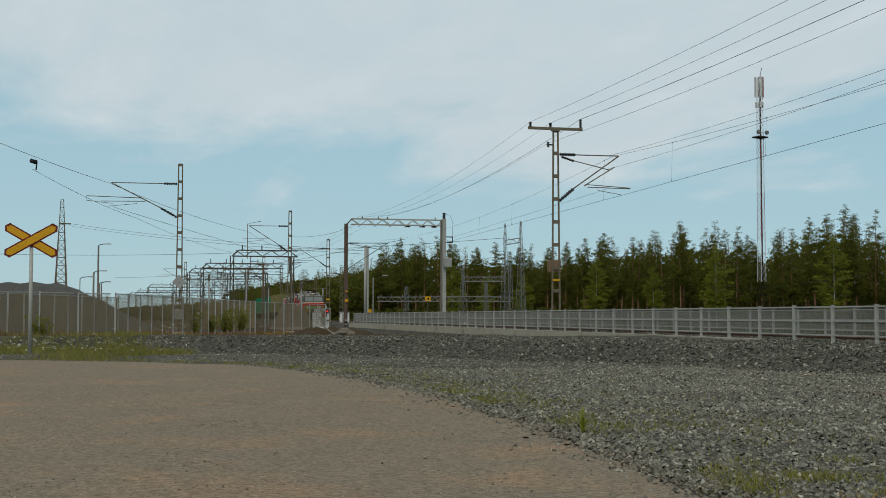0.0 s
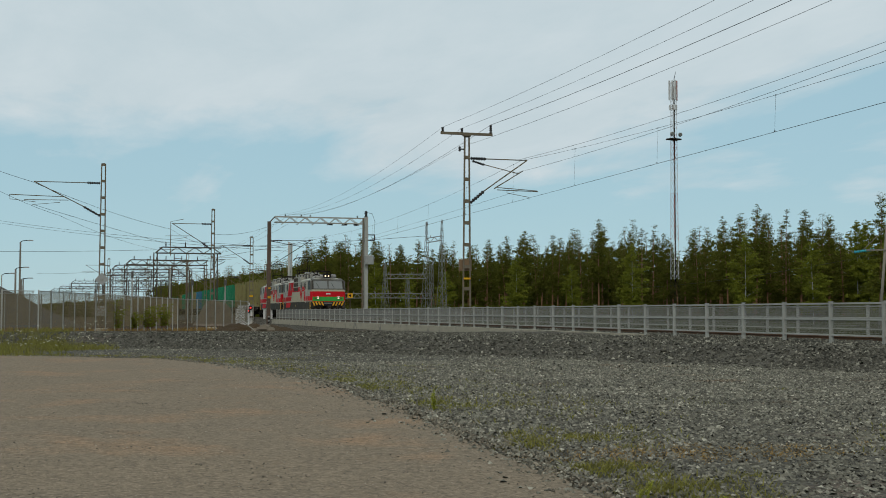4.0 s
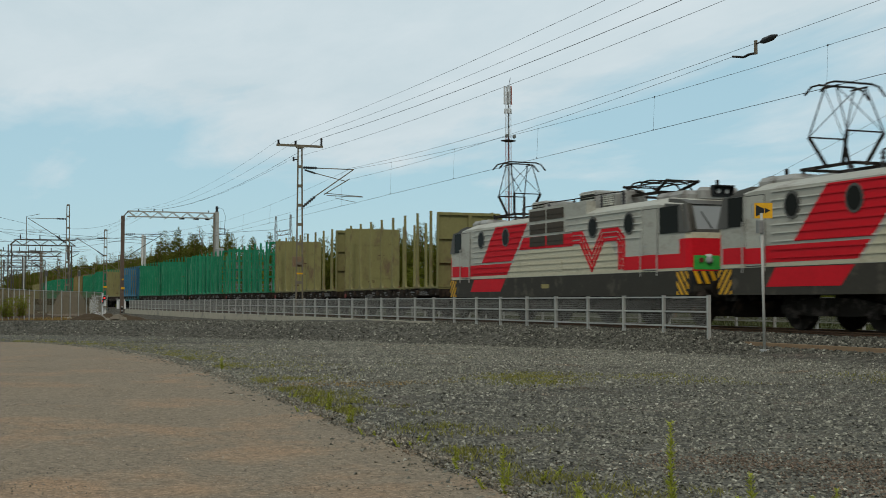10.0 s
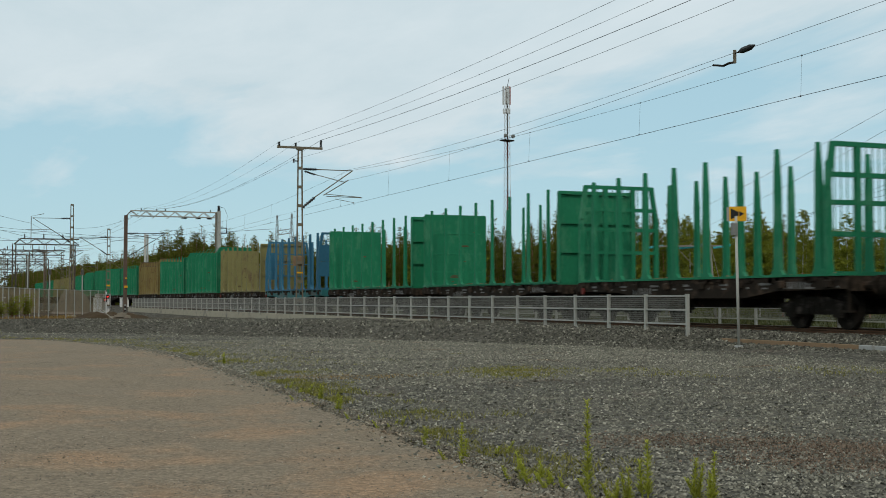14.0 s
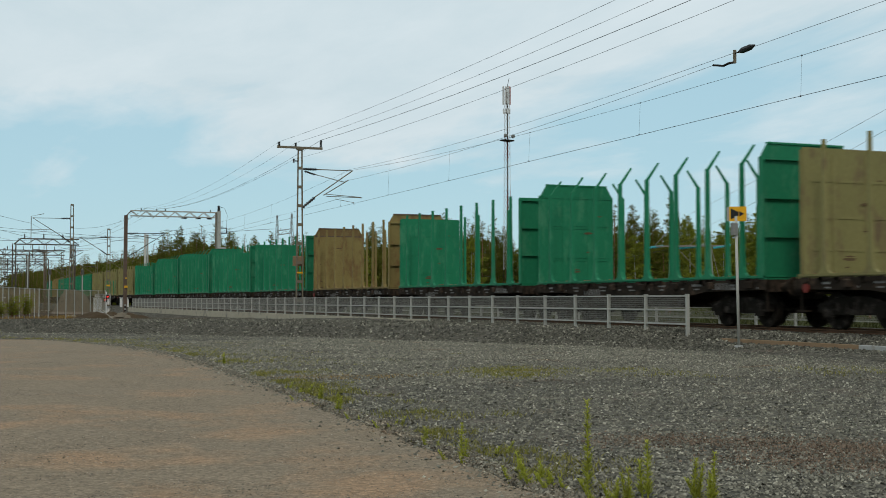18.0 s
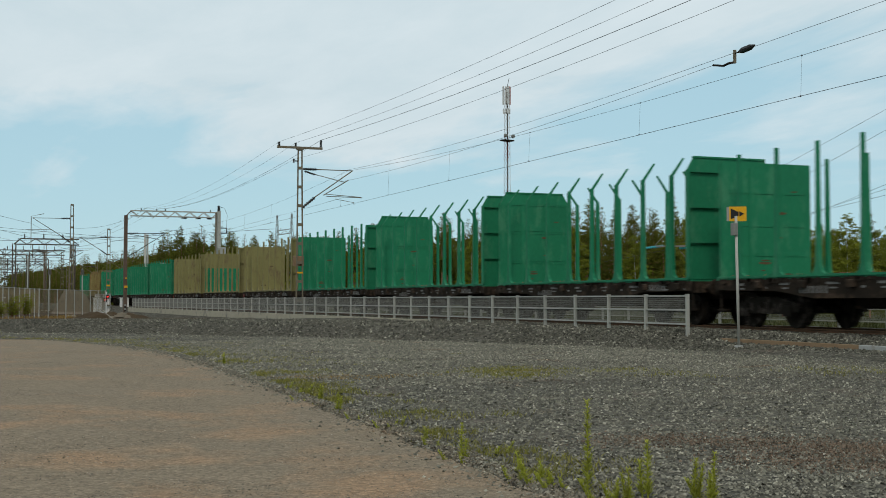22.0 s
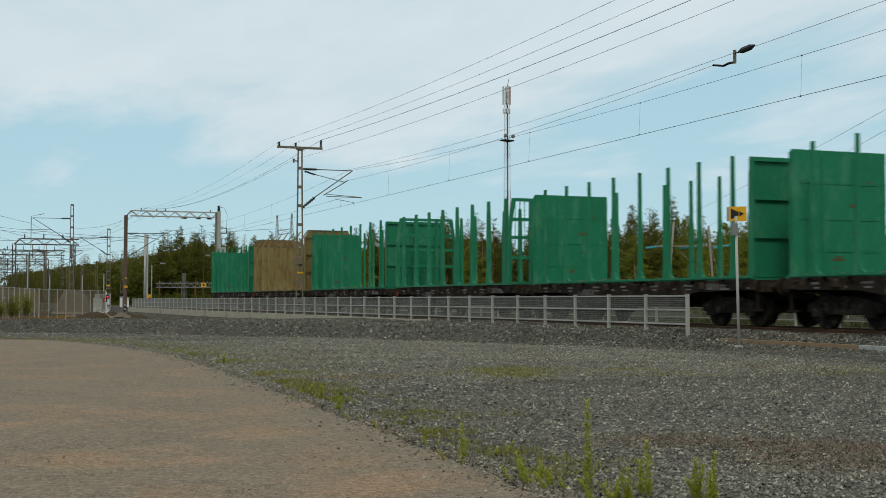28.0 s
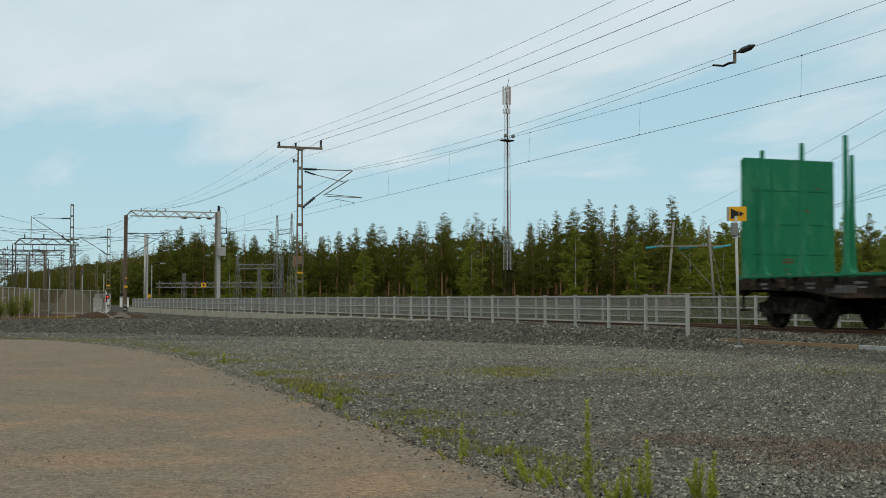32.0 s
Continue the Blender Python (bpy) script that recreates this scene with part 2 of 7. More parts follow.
EDGESTONE = mat("dusty_stone", (0.20, 0.170, 0.125), (0.12, 0.103, 0.078), 0.9, 0, 1, 0.0, 40, spark=0.8, vary=0.45, island=True, spec=0.05)
DIRTSTONE = mat("dirty_stone", (0.18, 0.128, 0.09), (0.125, 0.09, 0.065), 0.9, 0, 1, 0.0, 40, vary=0.5, island=True, spec=0.05)
GLASS = glass_mat("cab_glass", (0.016, 0.016, 0.013), 0.2, 0.02)
GRILLE = mat("grille_brown", (0.062, 0.047, 0.030), (0.04, 0.031, 0.022), 0.7, 0, 3, 0.1, 30)
BARK = mat("pine_bark", (0.27, 0.14, 0.075), (0.17, 0.095, 0.06), 0.9, 0, 2, 0.4, 20, (0.25, 0.12, 0.06), 0.6, (1, 1, 0.3))
BIRCHBARK = mat("birch_bark", (0.45, 0.44, 0.40), (0.3, 0.29, 0.26), 0.85, 0, 2, 0.2, 12, (0.08, 0.07, 0.06), 0.64)
NEEDLE = mat("pine_needles", (0.135, 0.135, 0.022), (0.084, 0.090, 0.015), 0.75, 0, 0.6, 0.0, 6, vary=0.2, island=True, spec=0.04)
NEEDLE2 = mat("spruce_needles", (0.110, 0.112, 0.019), (0.068, 0.076, 0.013), 0.75, 0, 0.6, 0.0, 6, vary=0.2, island=True, spec=0.04)
LEAF = mat("birch_leaves", (0.215, 0.225, 0.030), (0.155, 0.170, 0.022), 0.7, 0, 0.6, 0.0, 6, vary=0.2, island=True, spec=0.04)
GRASS = mat("grass", (0.20, 0.205, 0.042), (0.22, 0.185, 0.058), 0.8, 0, 1, 0.0, 6, vary=0.4, island=True, spec=0.04)
WEED = mat("weed_leaf", (0.42, 0.42, 0.065), (0.33, 0.35, 0.05), 0.7, 0, 3, 0.0, 20, vary=0.3, island=True, spec=0.04)
FLOWER = mat("daisy", (0.75, 0.75, 0.68), (0.7, 0.65, 0.4), 0.8, 0, 5, 0.0, 20, vary=0.1, island=True)
HEAP = mat("crushed_rock_heap", (0.115, 0.108, 0.095), (0.06, 0.056, 0.05), 0.95, 0, 0.7, 0.9, 6, depth=0.2)
FIELD = mat("rough_meadow", (0.05, 0.055, 0.016), (0.03, 0.035, 0.012), 0.95, 0, 0.3, 0.8, 6, (0.10, 0.085, 0.035), 0.6, depth=0.15, spec=0.08)
SOIL = mat("yard_soil", (0.070, 0.045, 0.022), (0.042, 0.028, 0.015), 0.95, 0, 0.3, 0.8, 6, (0.095, 0.072, 0.045), 0.64, depth=0.1, spec=0.08)
DEADGRASS = mat("dead_grass", (0.30, 0.19, 0.06), (0.22, 0.14, 0.05), 0.85, 0, 2, 0.0, 10, vary=0.3, island=True, spec=0.04)


def leafy(m, share, gain=1.0):
    """Lets part of the light pass through leaves and needles."""
    n, l = m.node_tree.nodes, m.node_tree.links
    b, out = n["Principled BSDF"], n["Material Output"]
    tr, mx, hs = n.new("ShaderNodeBsdfTranslucent"), n.new("ShaderNodeMixShader"), n.new("ShaderNodeHueSaturation")
    hs.inputs["Value"].default_value = gain
    l.new(b.inputs["Base Color"].links[0].from_socket, hs.inputs["Color"])
    l.new(hs.outputs[0], tr.inputs["Color"])
    mx.inputs[0].default_value = share
    l.new(b.outputs[0], mx.inputs[1])
    l.new(tr.outputs[0], mx.inputs[2])
    l.new(mx.outputs[0], out.inputs["Surface"])


for leaf in (NEEDLE, NEEDLE2, LEAF, GRASS, WEED):
    leafy(leaf, 0.45)


def speckle(m, sizes, dark, light):
    """Adds stone-by-stone grain of the given sizes to a ground material."""
    n, l = m.node_tree.nodes, m.node_tree.links
    b = n["Principled BSDF"]
    src = b.inputs["Base Color"].links[0].from_socket
    tc = n.new("ShaderNodeTexCoord")
    for size in sizes:
        vo, mr, mx = n.new("ShaderNodeTexVoronoi"), n.new("ShaderNodeMapRange"), n.new("ShaderNodeMix")
        vo.inputs["Scale"].default_value = 1 / size
        l.new(tc.outputs["Object"], vo.inputs["Vector"])
        l.new(vo.outputs["Color"], mr.inputs[0])
        mr.inputs[3].default_value, mr.inputs[4].default_value = dark, light
        mx.data_type, mx.blend_type = "RGBA", "MULTIPLY"
        mx.inputs[0].default_value = 1.0
        l.new(src, mx.inputs[6])
        l.new(mr.outputs[0], mx.inputs[7])
        src = mx.outputs[2]
    l.new(src, b.inputs["Base Color"])


speckle(ROADM, (0.012, 0.03), 0.66, 1.34)
speckle(GRAVEL, (0.03, 0.08), 0.45, 1.6)


# ---- mesh helpers ----
class Mesh:
    """Collects boxes, bars, tubes and plates into one mesh."""

    def __init__(self):
        self.v, self.f = [], []

    def add(self, verts, faces):
        o = len(self.v)
        self.v.extend(tuple(p) for p in verts)
        self.f.extend(tuple(o + i for i in f) for f in faces)
        return self

    def box(self, x0, x1, y0, y1, z0, z1):
        return self.add([(x, y, z) for z in (z0, z1) for y in (y0, y1) for x in (x0, x1)],
                        [(0, 2, 3, 1), (4, 5, 7, 6), (0, 1, 5, 4), (2, 6, 7, 3), (0, 4, 6, 2), (1, 3, 7, 5)])

    def soft(self, x0, x1, y0, y1, z0, z1, r):
        """A box with its vertical and top edges chamfered."""
        ring = [(x0 + r, y0), (x1 - r, y0), (x1, y0 + r), (x1, y1 - r), (x1 - r, y1), (x0 + r, y1), (x0, y1 - r), (x0, y0 + r)]
        ins = [(min(max(x, x0 + r), x1 - r), min(max(y, y0 + r), y1 - r)) for x, y in ring]
        v = [(x, y, z0) for x, y in ring] + [(x, y, z1 - r) for x, y in ring] + [(x, y, z1) for x, y in ins]
        f = [tuple(range(7, -1, -1))] + [(i, (i + 1) % 8, 8 + (i + 1) % 8, 8 + i) for i in range(8)]
        f += [(8 + i, 8 + (i + 1) % 8, 16 + (i + 1) % 8, 16 + i) for i in range(8)] + [tuple(range(16, 24))]
        return self.add(v, f)

    def bar(self, p, q, w, h=None, w2=None):
        """A four-sided bar from p to q, w wide and h high, w2 wide at its end."""
        p, q = Vector(p), Vector(q)
        d = (q - p).normalized()
        s = d.cross(Vector((0, 0, 1)) if abs(d.z) < 0.95 else Vector((1, 0, 0))).normalized()
        u = s.cross(d)
        h = h or w
        k = (w2 or w) / w
        v = [p + s * a * w / 2 + u * b * h / 2 for a, b in ((-1, -1), (1, -1), (1, 1), (-1, 1))]
        v += [q + s * a * w * k / 2 + u * b * h * k / 2 for a, b in ((-1, -1), (1, -1), (1, 1), (-1, 1))]
        return self.add(v, [(0, 1, 2, 3), (7, 6, 5, 4), (0, 4, 5, 1), (1, 5, 6, 2), (2, 6, 7, 3), (3, 7, 4, 0)])

    def tube(self, p, q, r, n=8, r2=None):
        p, q = Vector(p), Vector(q)
        d = (q - p).normalized()
        s = d.cross(Vector((0, 0, 1)) if abs(d.z) < 0.95 else Vector((1, 0, 0))).normalized()
        u = s.cross(d)
        r2 = r if r2 is None else r2
        ring = [(math.cos(2 * math.pi * i / n), math.sin(2 * math.pi * i / n)) for i in range(n)]
        v = [p + (s * a + u * b) * r for a, b in ring] + [q + (s * a + u * b) * r2 for a, b in ring]
        return self.add(v, [tuple(range(n - 1, -1, -1)), tuple(range(n, 2 * n))] + [(i, (i + 1) % n, n + (i + 1) % n, n + i) for i in range(n)])

    def path(self, pts, r, n=5):
        """One unbroken tube through the points."""
        p = [Vector(q) for q in pts]
        v = []
        for i, q in enumerate(p):
            d = (p[min(i + 1, len(p) - 1)] - p[max(i - 1, 0)]).normalized()
            s = d.cross(Vector((0, 0, 1)) if abs(d.z) < 0.9 else Vector((1, 0, 0))).normalized()
            u = s.cross(d)
            v += [q + (s * math.cos(6.2832 * k / n) + u * math.sin(6.2832 * k / n)) * r for k in range(n)]
        m = len(p)
        f = [(i * n + k, i * n + (k + 1) % n, (i + 1) * n + (k + 1) % n, (i + 1) * n + k) for i in range(m - 1) for k in range(n)]
        return self.add(v, f + [tuple(range(n - 1, -1, -1)), tuple(range((m - 1) * n, m * n))])

    def ribbed(self, p, q, r, count):
        """An insulator: a rod with sheds."""
        p, q = Vector(p), Vector(q)
        self.tube(p, q, r * 0.55, 6)
        for i in range(count):
            a = p.lerp(q, (i + 0.3) / count)
            self.tube(a, p.lerp(q, (i + 0.75) / count), r, 8, r * 0.7)
        return self

    def plate(self, pts, axis, a, b):
        """A flat outline given in the two other axes, from a to b along axis."""
        def place(u, w, c):
            return {"x": (c, u, w), "y": (u, c, w), "z": (u, w, c)}[axis]
        n = len(pts)
        v = [place(*p, a) for p in pts] + [place(*p, b) for p in pts]
        return self.add(v, [tuple(range(n)), tuple(range(2 * n - 1, n - 1, -1))] + [(i, n + i, n + (i + 1) % n, (i + 1) % n) for i in range(n)])

    def data(self, name, material, smooth=False):
        me = bpy.data.meshes.new(name)
        me.from_pydata(self.v, [], self.f)
        me.materials.append(material)
        bm = bmesh.new()
        bm.from_mesh(me)
        bmesh.ops.recalc_face_normals(bm, faces=bm.faces)
        bm.to_mesh(me)
        bm.free()
        if smooth:
            me.polygons.foreach_set("use_smooth", [True] * len(me.polygons))
        me.update()
        return me


def raw(name, verts, faces, material, smooth=False):
    me = bpy.data.meshes.new(name)
    me.from_pydata(verts, [], faces)
    me.materials.append(material)
    if smooth:
        me.polygons.foreach_set("use_smooth", [True] * len(me.polygons))
    me.update()
    return me


def part(name, mesh, material, parent, label="", smooth=False, at=None):
    ob = new(name, mesh.data(name, material, smooth) if isinstance(mesh, Mesh) else mesh)
    ob.parent = parent
    if at is not None:
        ob.matrix_basis = at
    if label:
        tagged(ob, label)
    return ob


def thing(name, label, category, at=None, group="", kind=""):
    ob = new(name)
    ob.empty_display_size = 0.3
    if at is not None:
        ob.matrix_basis = at
    return tagged(ob, label, category, group, kind)


rng = np.random.default_rng(7)

# ---- ground ----
BANK = [(30.0, 17.9), (-18.0, 17.8), (-23.3, 17.75), (-25.6, 17.45), (-28.6, 15.9), (-33.7, 13.5), (-38.5, 11.6), (-42.5, 8.7), (-47.0, 5.7), (-49.5, 2.2), (-52.0, -1.0), (-60.0, -14.0), (-90.0, -60.0)]
EDGE_X = (-47.6, -47.2, -46.2, -44.6, -42.5, -40.5, -36.0, -30.0, -24.8, -16.7, -12.5, -9.1, -7.0, 0.0, 12.0, 40.0)
EDGE_Y = (-40.0, -15.0, -8.0, -2.4, 0.9, 2.7, 4.1, 4.75, 4.7, 4.22, 3.96, 3.71, 3.53, 2.8, 1.2, -2.0)


def beyond_bank(x, y):
    """Metres beyond the foot of the gravel bank, negative before it."""
    best = np.full(np.shape(x), 1e9)
    sign = np.ones(np.shape(x))
    for (ax, ay), (bx, by) in zip(BANK, BANK[1:]):
        dx, dy = bx - ax, by - ay
        k = np.clip(((x - ax) * dx + (y - ay) * dy) / (dx * dx + dy * dy), 0, 1)
        d = np.hypot(x - ax - k * dx, y - ay - k * dy)
        s = np.where((x - ax) * dy - (y - ay) * dx > 0, 1.0, -1.0)
        closer = d < best - 1e-6
        best, sign = np.where(closer, d, best), np.where(closer, s, sign)
    return best * sign


def waves(x, y, seed, size):
    r = np.random.default_rng(seed)
    out = 0.0
    for i in range(5):
        a, k, ph = r.uniform(0, 6.28), 6.28 / size * 1.7 ** i, r.uniform(0, 6.28, 2)
        out = out + np.sin((x * math.cos(a) + y * math.sin(a)) * k + ph[0]) * np.sin((y * math.cos(a) - x * math.sin(a)) * k * 0.8 + ph[1]) / 1.5 ** i
    return out


def ground_z(x, y):
    x, y = np.asarray(x, float), np.asarray(y, float)
    b = beyond_bank(x, y)
    k = np.clip(b / 1.7, 0, 1)
    k = k * k * (3 - 2 * k)
    top = -0.10 - np.clip((-x - 54) / 45, 0, 1) * 0.8 * (y < 17.75)
    z = -0.5 + (top + 0.5) * k + waves(x, y, 3, 7.0) * 0.018
    bed = np.clip(1 - (np.abs(y - 20.9) - 1.7) / 0.9, 0, 1)
    z = np.where(y > 17.2, np.maximum(z, -0.5 + 0.16 * np.clip((y - 17.2) / 0.65, 0, 1) + 0.12 * bed), z)
    z = np.where(y > 26, -0.4 - np.clip((y - 26) / 40, 0, 1) * 0.4, z)
    edge = np.interp(x, EDGE_X, EDGE_Y)
    return np.where(x > -47.4, z - 0.06 * np.clip((edge + 0.42 - y) / 0.45, 0, 1), z)


gx = np.concatenate([[-4000, -1500, -700, -400, -250, -180, -140], np.arange(-125, -62, 3.0), np.arange(-62, -2, 0.35), np.arange(-2, 30, 3.0), [60, 200, 1000, 4000]])
gy = np.concatenate([[-4000, -1000, -300, -120], np.arange(-60, -6, 4.0), np.arange(-6, 24.6, 0.35), np.arange(25, 60, 5.0), [80, 120, 200, 400, 1000, 4000]])
GX, GY = np.meshgrid(gx, gy, indexing="ij")
GZ = ground_z(GX, GY)
nx, ny = GX.shape
idx = np.arange(nx * ny).reshape(nx, ny)
quads = np.stack([idx[:-1, :-1], idx[1:, :-1], idx[1:, 1:], idx[:-1, 1:]], -1).reshape(-1, 4)
ground = new("ground", raw("ground", np.stack([GX, GY, GZ], -1).reshape(-1, 3).tolist(), quads.tolist(), GRAVEL, True))
tagged(ground, "grey crushed stone ground with a bank beside the railway", "ground", kind="structure")


def sheet(name, label, x0, x1, y0, y1, lift, material, nx_=60, ny_=30):
    """A loose ground cover that follows the ground."""
    X, Y = np.meshgrid(np.linspace(x0, x1, nx_), np.linspace(y0, y1, ny_), indexing="ij")
    Z = ground_z(X, Y) + lift + waves(X, Y, 17, 9.0) * 0.02
    for rim in (np.s_[0, :], np.s_[-1, :], np.s_[:, 0], np.s_[:, -1]):
        Z[rim] -= 0.45
    ids = np.arange(X.size).reshape(X.shape)
    q = np.stack([ids[:-1, :-1], ids[1:, :-1], ids[1:, 1:], ids[:-1, 1:]], -1).reshape(-1, 4)
    return tagged(new(name, raw(name, np.stack([X, Y, Z], -1).reshape(-1, 3).tolist(), q.tolist(), material, True)), label, "ground", kind="structure")


sheet("meadow_ground", "rough green meadow between the track and the forest", -420, 120, 25.2, 330, 0.10, FIELD)
sheet("yard_ground", "dark brown soil and cinders of the rail yard", -420, -64, -70, 16.9, 0.10, SOIL, 120, 60)

def road_z(x, y):
    return -0.5 + waves(x, y, 5, 5.0) * 0.008


# road: a worn asphalt sheet with a crumbling edge
rx = np.concatenate([[-47.6, -47.4, -47.0, -46.5, -46.0, -45.2], np.arange(-44.6, 0, 0.3), np.arange(0, 40, 2.0)])
rv = np.concatenate([[0, 0.08, 0.3, 0.8, 1.5], np.arange(2.5, 12, 1.0), [14, 18, 24, 32, 40]])
RX, RV = np.meshgrid(rx, rv, indexing="ij")
RY = np.interp(RX, EDGE_X, EDGE_Y) + waves(RX, RX * 0.3, 11, 1.6) * 0.045 - RV
RZ = road_z(RX, RY) - 0.05 * (RV == 0)
idx = np.arange(RX.size).reshape(RX.shape)
quads = np.stack([idx[:-1, :-1], idx[:-1, 1:], idx[1:, 1:], idx[1:, :-1]], -1).reshape(-1, 4)
road = new("road", raw("road", np.stack([RX, RY, RZ], -1).reshape(-1, 3).tolist(), quads.tolist(), ROADM, True))
tagged(road, "worn grey-brown asphalt yard road with sandy red patches", "road", kind="structure")


def scatter_stones(name, label, n, place, size, material, level=None):
    """Many small angular stones in one mesh; place(k) gives k points."""
    base = np.array([(0.95, 0.1, 0.05), (-0.1, 0.9, 0.1), (-0.9, -0.1, 0.0), (0.1, -0.85, 0.1), (0.0, 0.05, 0.95)])
    tri = np.array([(0, 1, 4), (1, 2, 4), (2, 3, 4), (3, 0, 4)])
    many = len(base)
    xy = place(n)
    n = len(xy)
    s = (size[0] + (size[1] - size[0]) * rng.random(n) ** 2.2) * np.clip(0.62 + np.hypot(xy[:, 0], xy[:, 1]) / 46, 0.7, 1.32)
    v = base[None] * (0.7 + 0.6 * rng.random((n, many, 3))) * s[:, None, None]
    a = rng.random(n) * 6.28
    ca, sa = np.cos(a)[:, None], np.sin(a)[:, None]
    tip, roll_ = rng.normal(0, 0.55, (2, n, 1))
    v[..., 1], v[..., 2] = v[..., 1] * np.cos(tip) - v[..., 2] * np.sin(tip), v[..., 1] * np.sin(tip) + v[..., 2] * np.cos(tip)
    v[..., 0], v[..., 2] = v[..., 0] * np.cos(roll_) - v[..., 2] * np.sin(roll_), v[..., 0] * np.sin(roll_) + v[..., 2] * np.cos(roll_)
    x, y = v[..., 0] * ca - v[..., 1] * sa, v[..., 0] * sa + v[..., 1] * ca
    z0 = (level or ground_z)(xy[:, 0], xy[:, 1])
    v = np.stack([x + xy[:, :1], y + xy[:, 1:2], v[..., 2] + z0[:, None] - 0.15 * s[:, None]], -1)
    f = tri[None] + (np.arange(n) * many)[:, None, None]
    ob = new(name, raw(name, v.reshape(-1, 3).tolist(), f.reshape(-1, 3).tolist(), material))
    return tagged(ob, label, "gravel", kind="stuff")


def gravel_z(x, y):
    """The surface under loose stones: the road where it lies, the ground beyond."""
    return np.where(y < np.interp(x, EDGE_X, EDGE_Y) + 0.22, np.maximum(road_z(x, y), ground_z(x, y)), ground_z(x, y))


def flat_gravel(n):
    r = 7 + 45 * rng.random(n * 4) ** 1.4
    th = np.radians(rng.uniform(-4, 46, n * 4))
    p = np.stack([-r * np.cos(th), r * np.sin(th)], -1)
    more = np.stack([rng.uniform(-38, -17, n * 2), rng.uniform(3.5, 16, n * 2)], -1)
    p = rng.permutation(np.concatenate([p, more]))
    e = np.interp(p[:, 0], EDGE_X, EDGE_Y)
    keep = (p[:, 1] > e + 0.12 - rng.gamma(1.0, 0.17, len(p))) & (beyond_bank(p[:, 0], p[:, 1]) < 0.2)
    return p[keep][:n]


def bank_gravel(n):
    x = np.where(rng.random(n * 4) < 0.3, rng.uniform(-33, -15, n * 4), rng.uniform(-75, -15, n * 4))
    p = np.stack([x, rng.uniform(-4, 19.4, n * 4)], -1)
    b = beyond_bank(p[:, 0], p[:, 1])
    keep = (b > -0.1) & (p[:, 1] < 19.2) & ((b < 3.2) | ((b < 9) & (rng.random(len(p)) < 0.75)))
    return p[keep][:n]


def bed_gravel(n):
    return np.stack([-16 - 59 * rng.random(n) ** 1.5, rng.uniform(17.9, 23.6, n)], -1)


def road_pebbles(n):
    r = 6.8 + 26 * rng.random(n * 3) ** 1.5
    th = np.radians(rng.uniform(-1, 34, n * 3))
    p = np.stack([-r * np.cos(th), r * np.sin(th)], -1)
    return p[p[:, 1] < np.interp(p[:, 0], EDGE_X, EDGE_Y) + 0.02][:n]


scatter_stones("gravel_stones", "loose grey crushed stones on the flat ground", 215000, flat_gravel, (0.0085, 0.031), STONE, gravel_z)
def dirt_spots(n):
    c = np.array([(-9.6, 5.75), (-9.0, 6.3), (-8.6, 6.9), (-8.1, 7.0), (-8.0, 6.0), (-7.3, 6.3)])
    return c[rng.integers(0, 6, n)] + rng.normal(0, 1, (n, 2)) * (0.32, 0.4)


scatter_stones("dirt_crumbs", "reddish brown soil crumbs among the gravel", 5500, dirt_spots, (0.006, 0.017), DIRTSTONE, lambda x, y: ground_z(x, y) + 0.012)


def edge_crumbs(n):
    x = -6.5 - 41 * rng.random(n) ** 2.0
    return np.stack([x, np.interp(x, EDGE_X, EDGE_Y) + 0.06 + rng.normal(0, 0.11, n)], -1)


scatter_stones("edge_crumbs", "dusty stones and crumbs along the crumbling road edge", 11000, edge_crumbs, (0.007, 0.024), EDGESTONE, gravel_z)
scatter_stones("bank_stones", "dark coarse crushed stones on the bank", 100000, bank_gravel, (0.018, 0.050), BANKSTONE)
scatter_stones("ballast_stones", "brown-grey ballast stones between the rails", 26000, bed_gravel, (0.018, 0.046), BANKSTONE)
scatter_stones("road_pebbles", "small loose pebbles on the road", 24000, road_pebbles, (0.004, 0.0115), PEBBLE, road_z)

# ---- track ----
track = thing("railway_track", "electrified single track with rusty rails on concrete sleepers", "railway track", kind="structure")
RAIL = [(-0.075, -0.172), (0.075, -0.172), (0.075, -0.16), (0.012, -0.13), (0.012, -0.045), (0.036, -0.03), (0.036, 0.0), (-0.036, 0.0), (-0.036, -0.03), (-0.012, -0.045), (-0.012, -0.13), (-0.075, -0.16)]
for side in (-0.798, 0.798):
    part("rail", Mesh().plate([(20.9 + side + y, z) for y, z in RAIL], "x", -700, 420), RAILTOP, track)
sl = Mesh().plate([(-0.15, -0.24), (0.15, -0.24), (0.11, -0.175), (-0.11, -0.175)], "y", -1.3, 1.3).data("sleeper", SLEEPER)
for i in range(130):
    part("sleeper", sl, None, track, at=pose(-84 + i * 0.61, 20.9, 0))

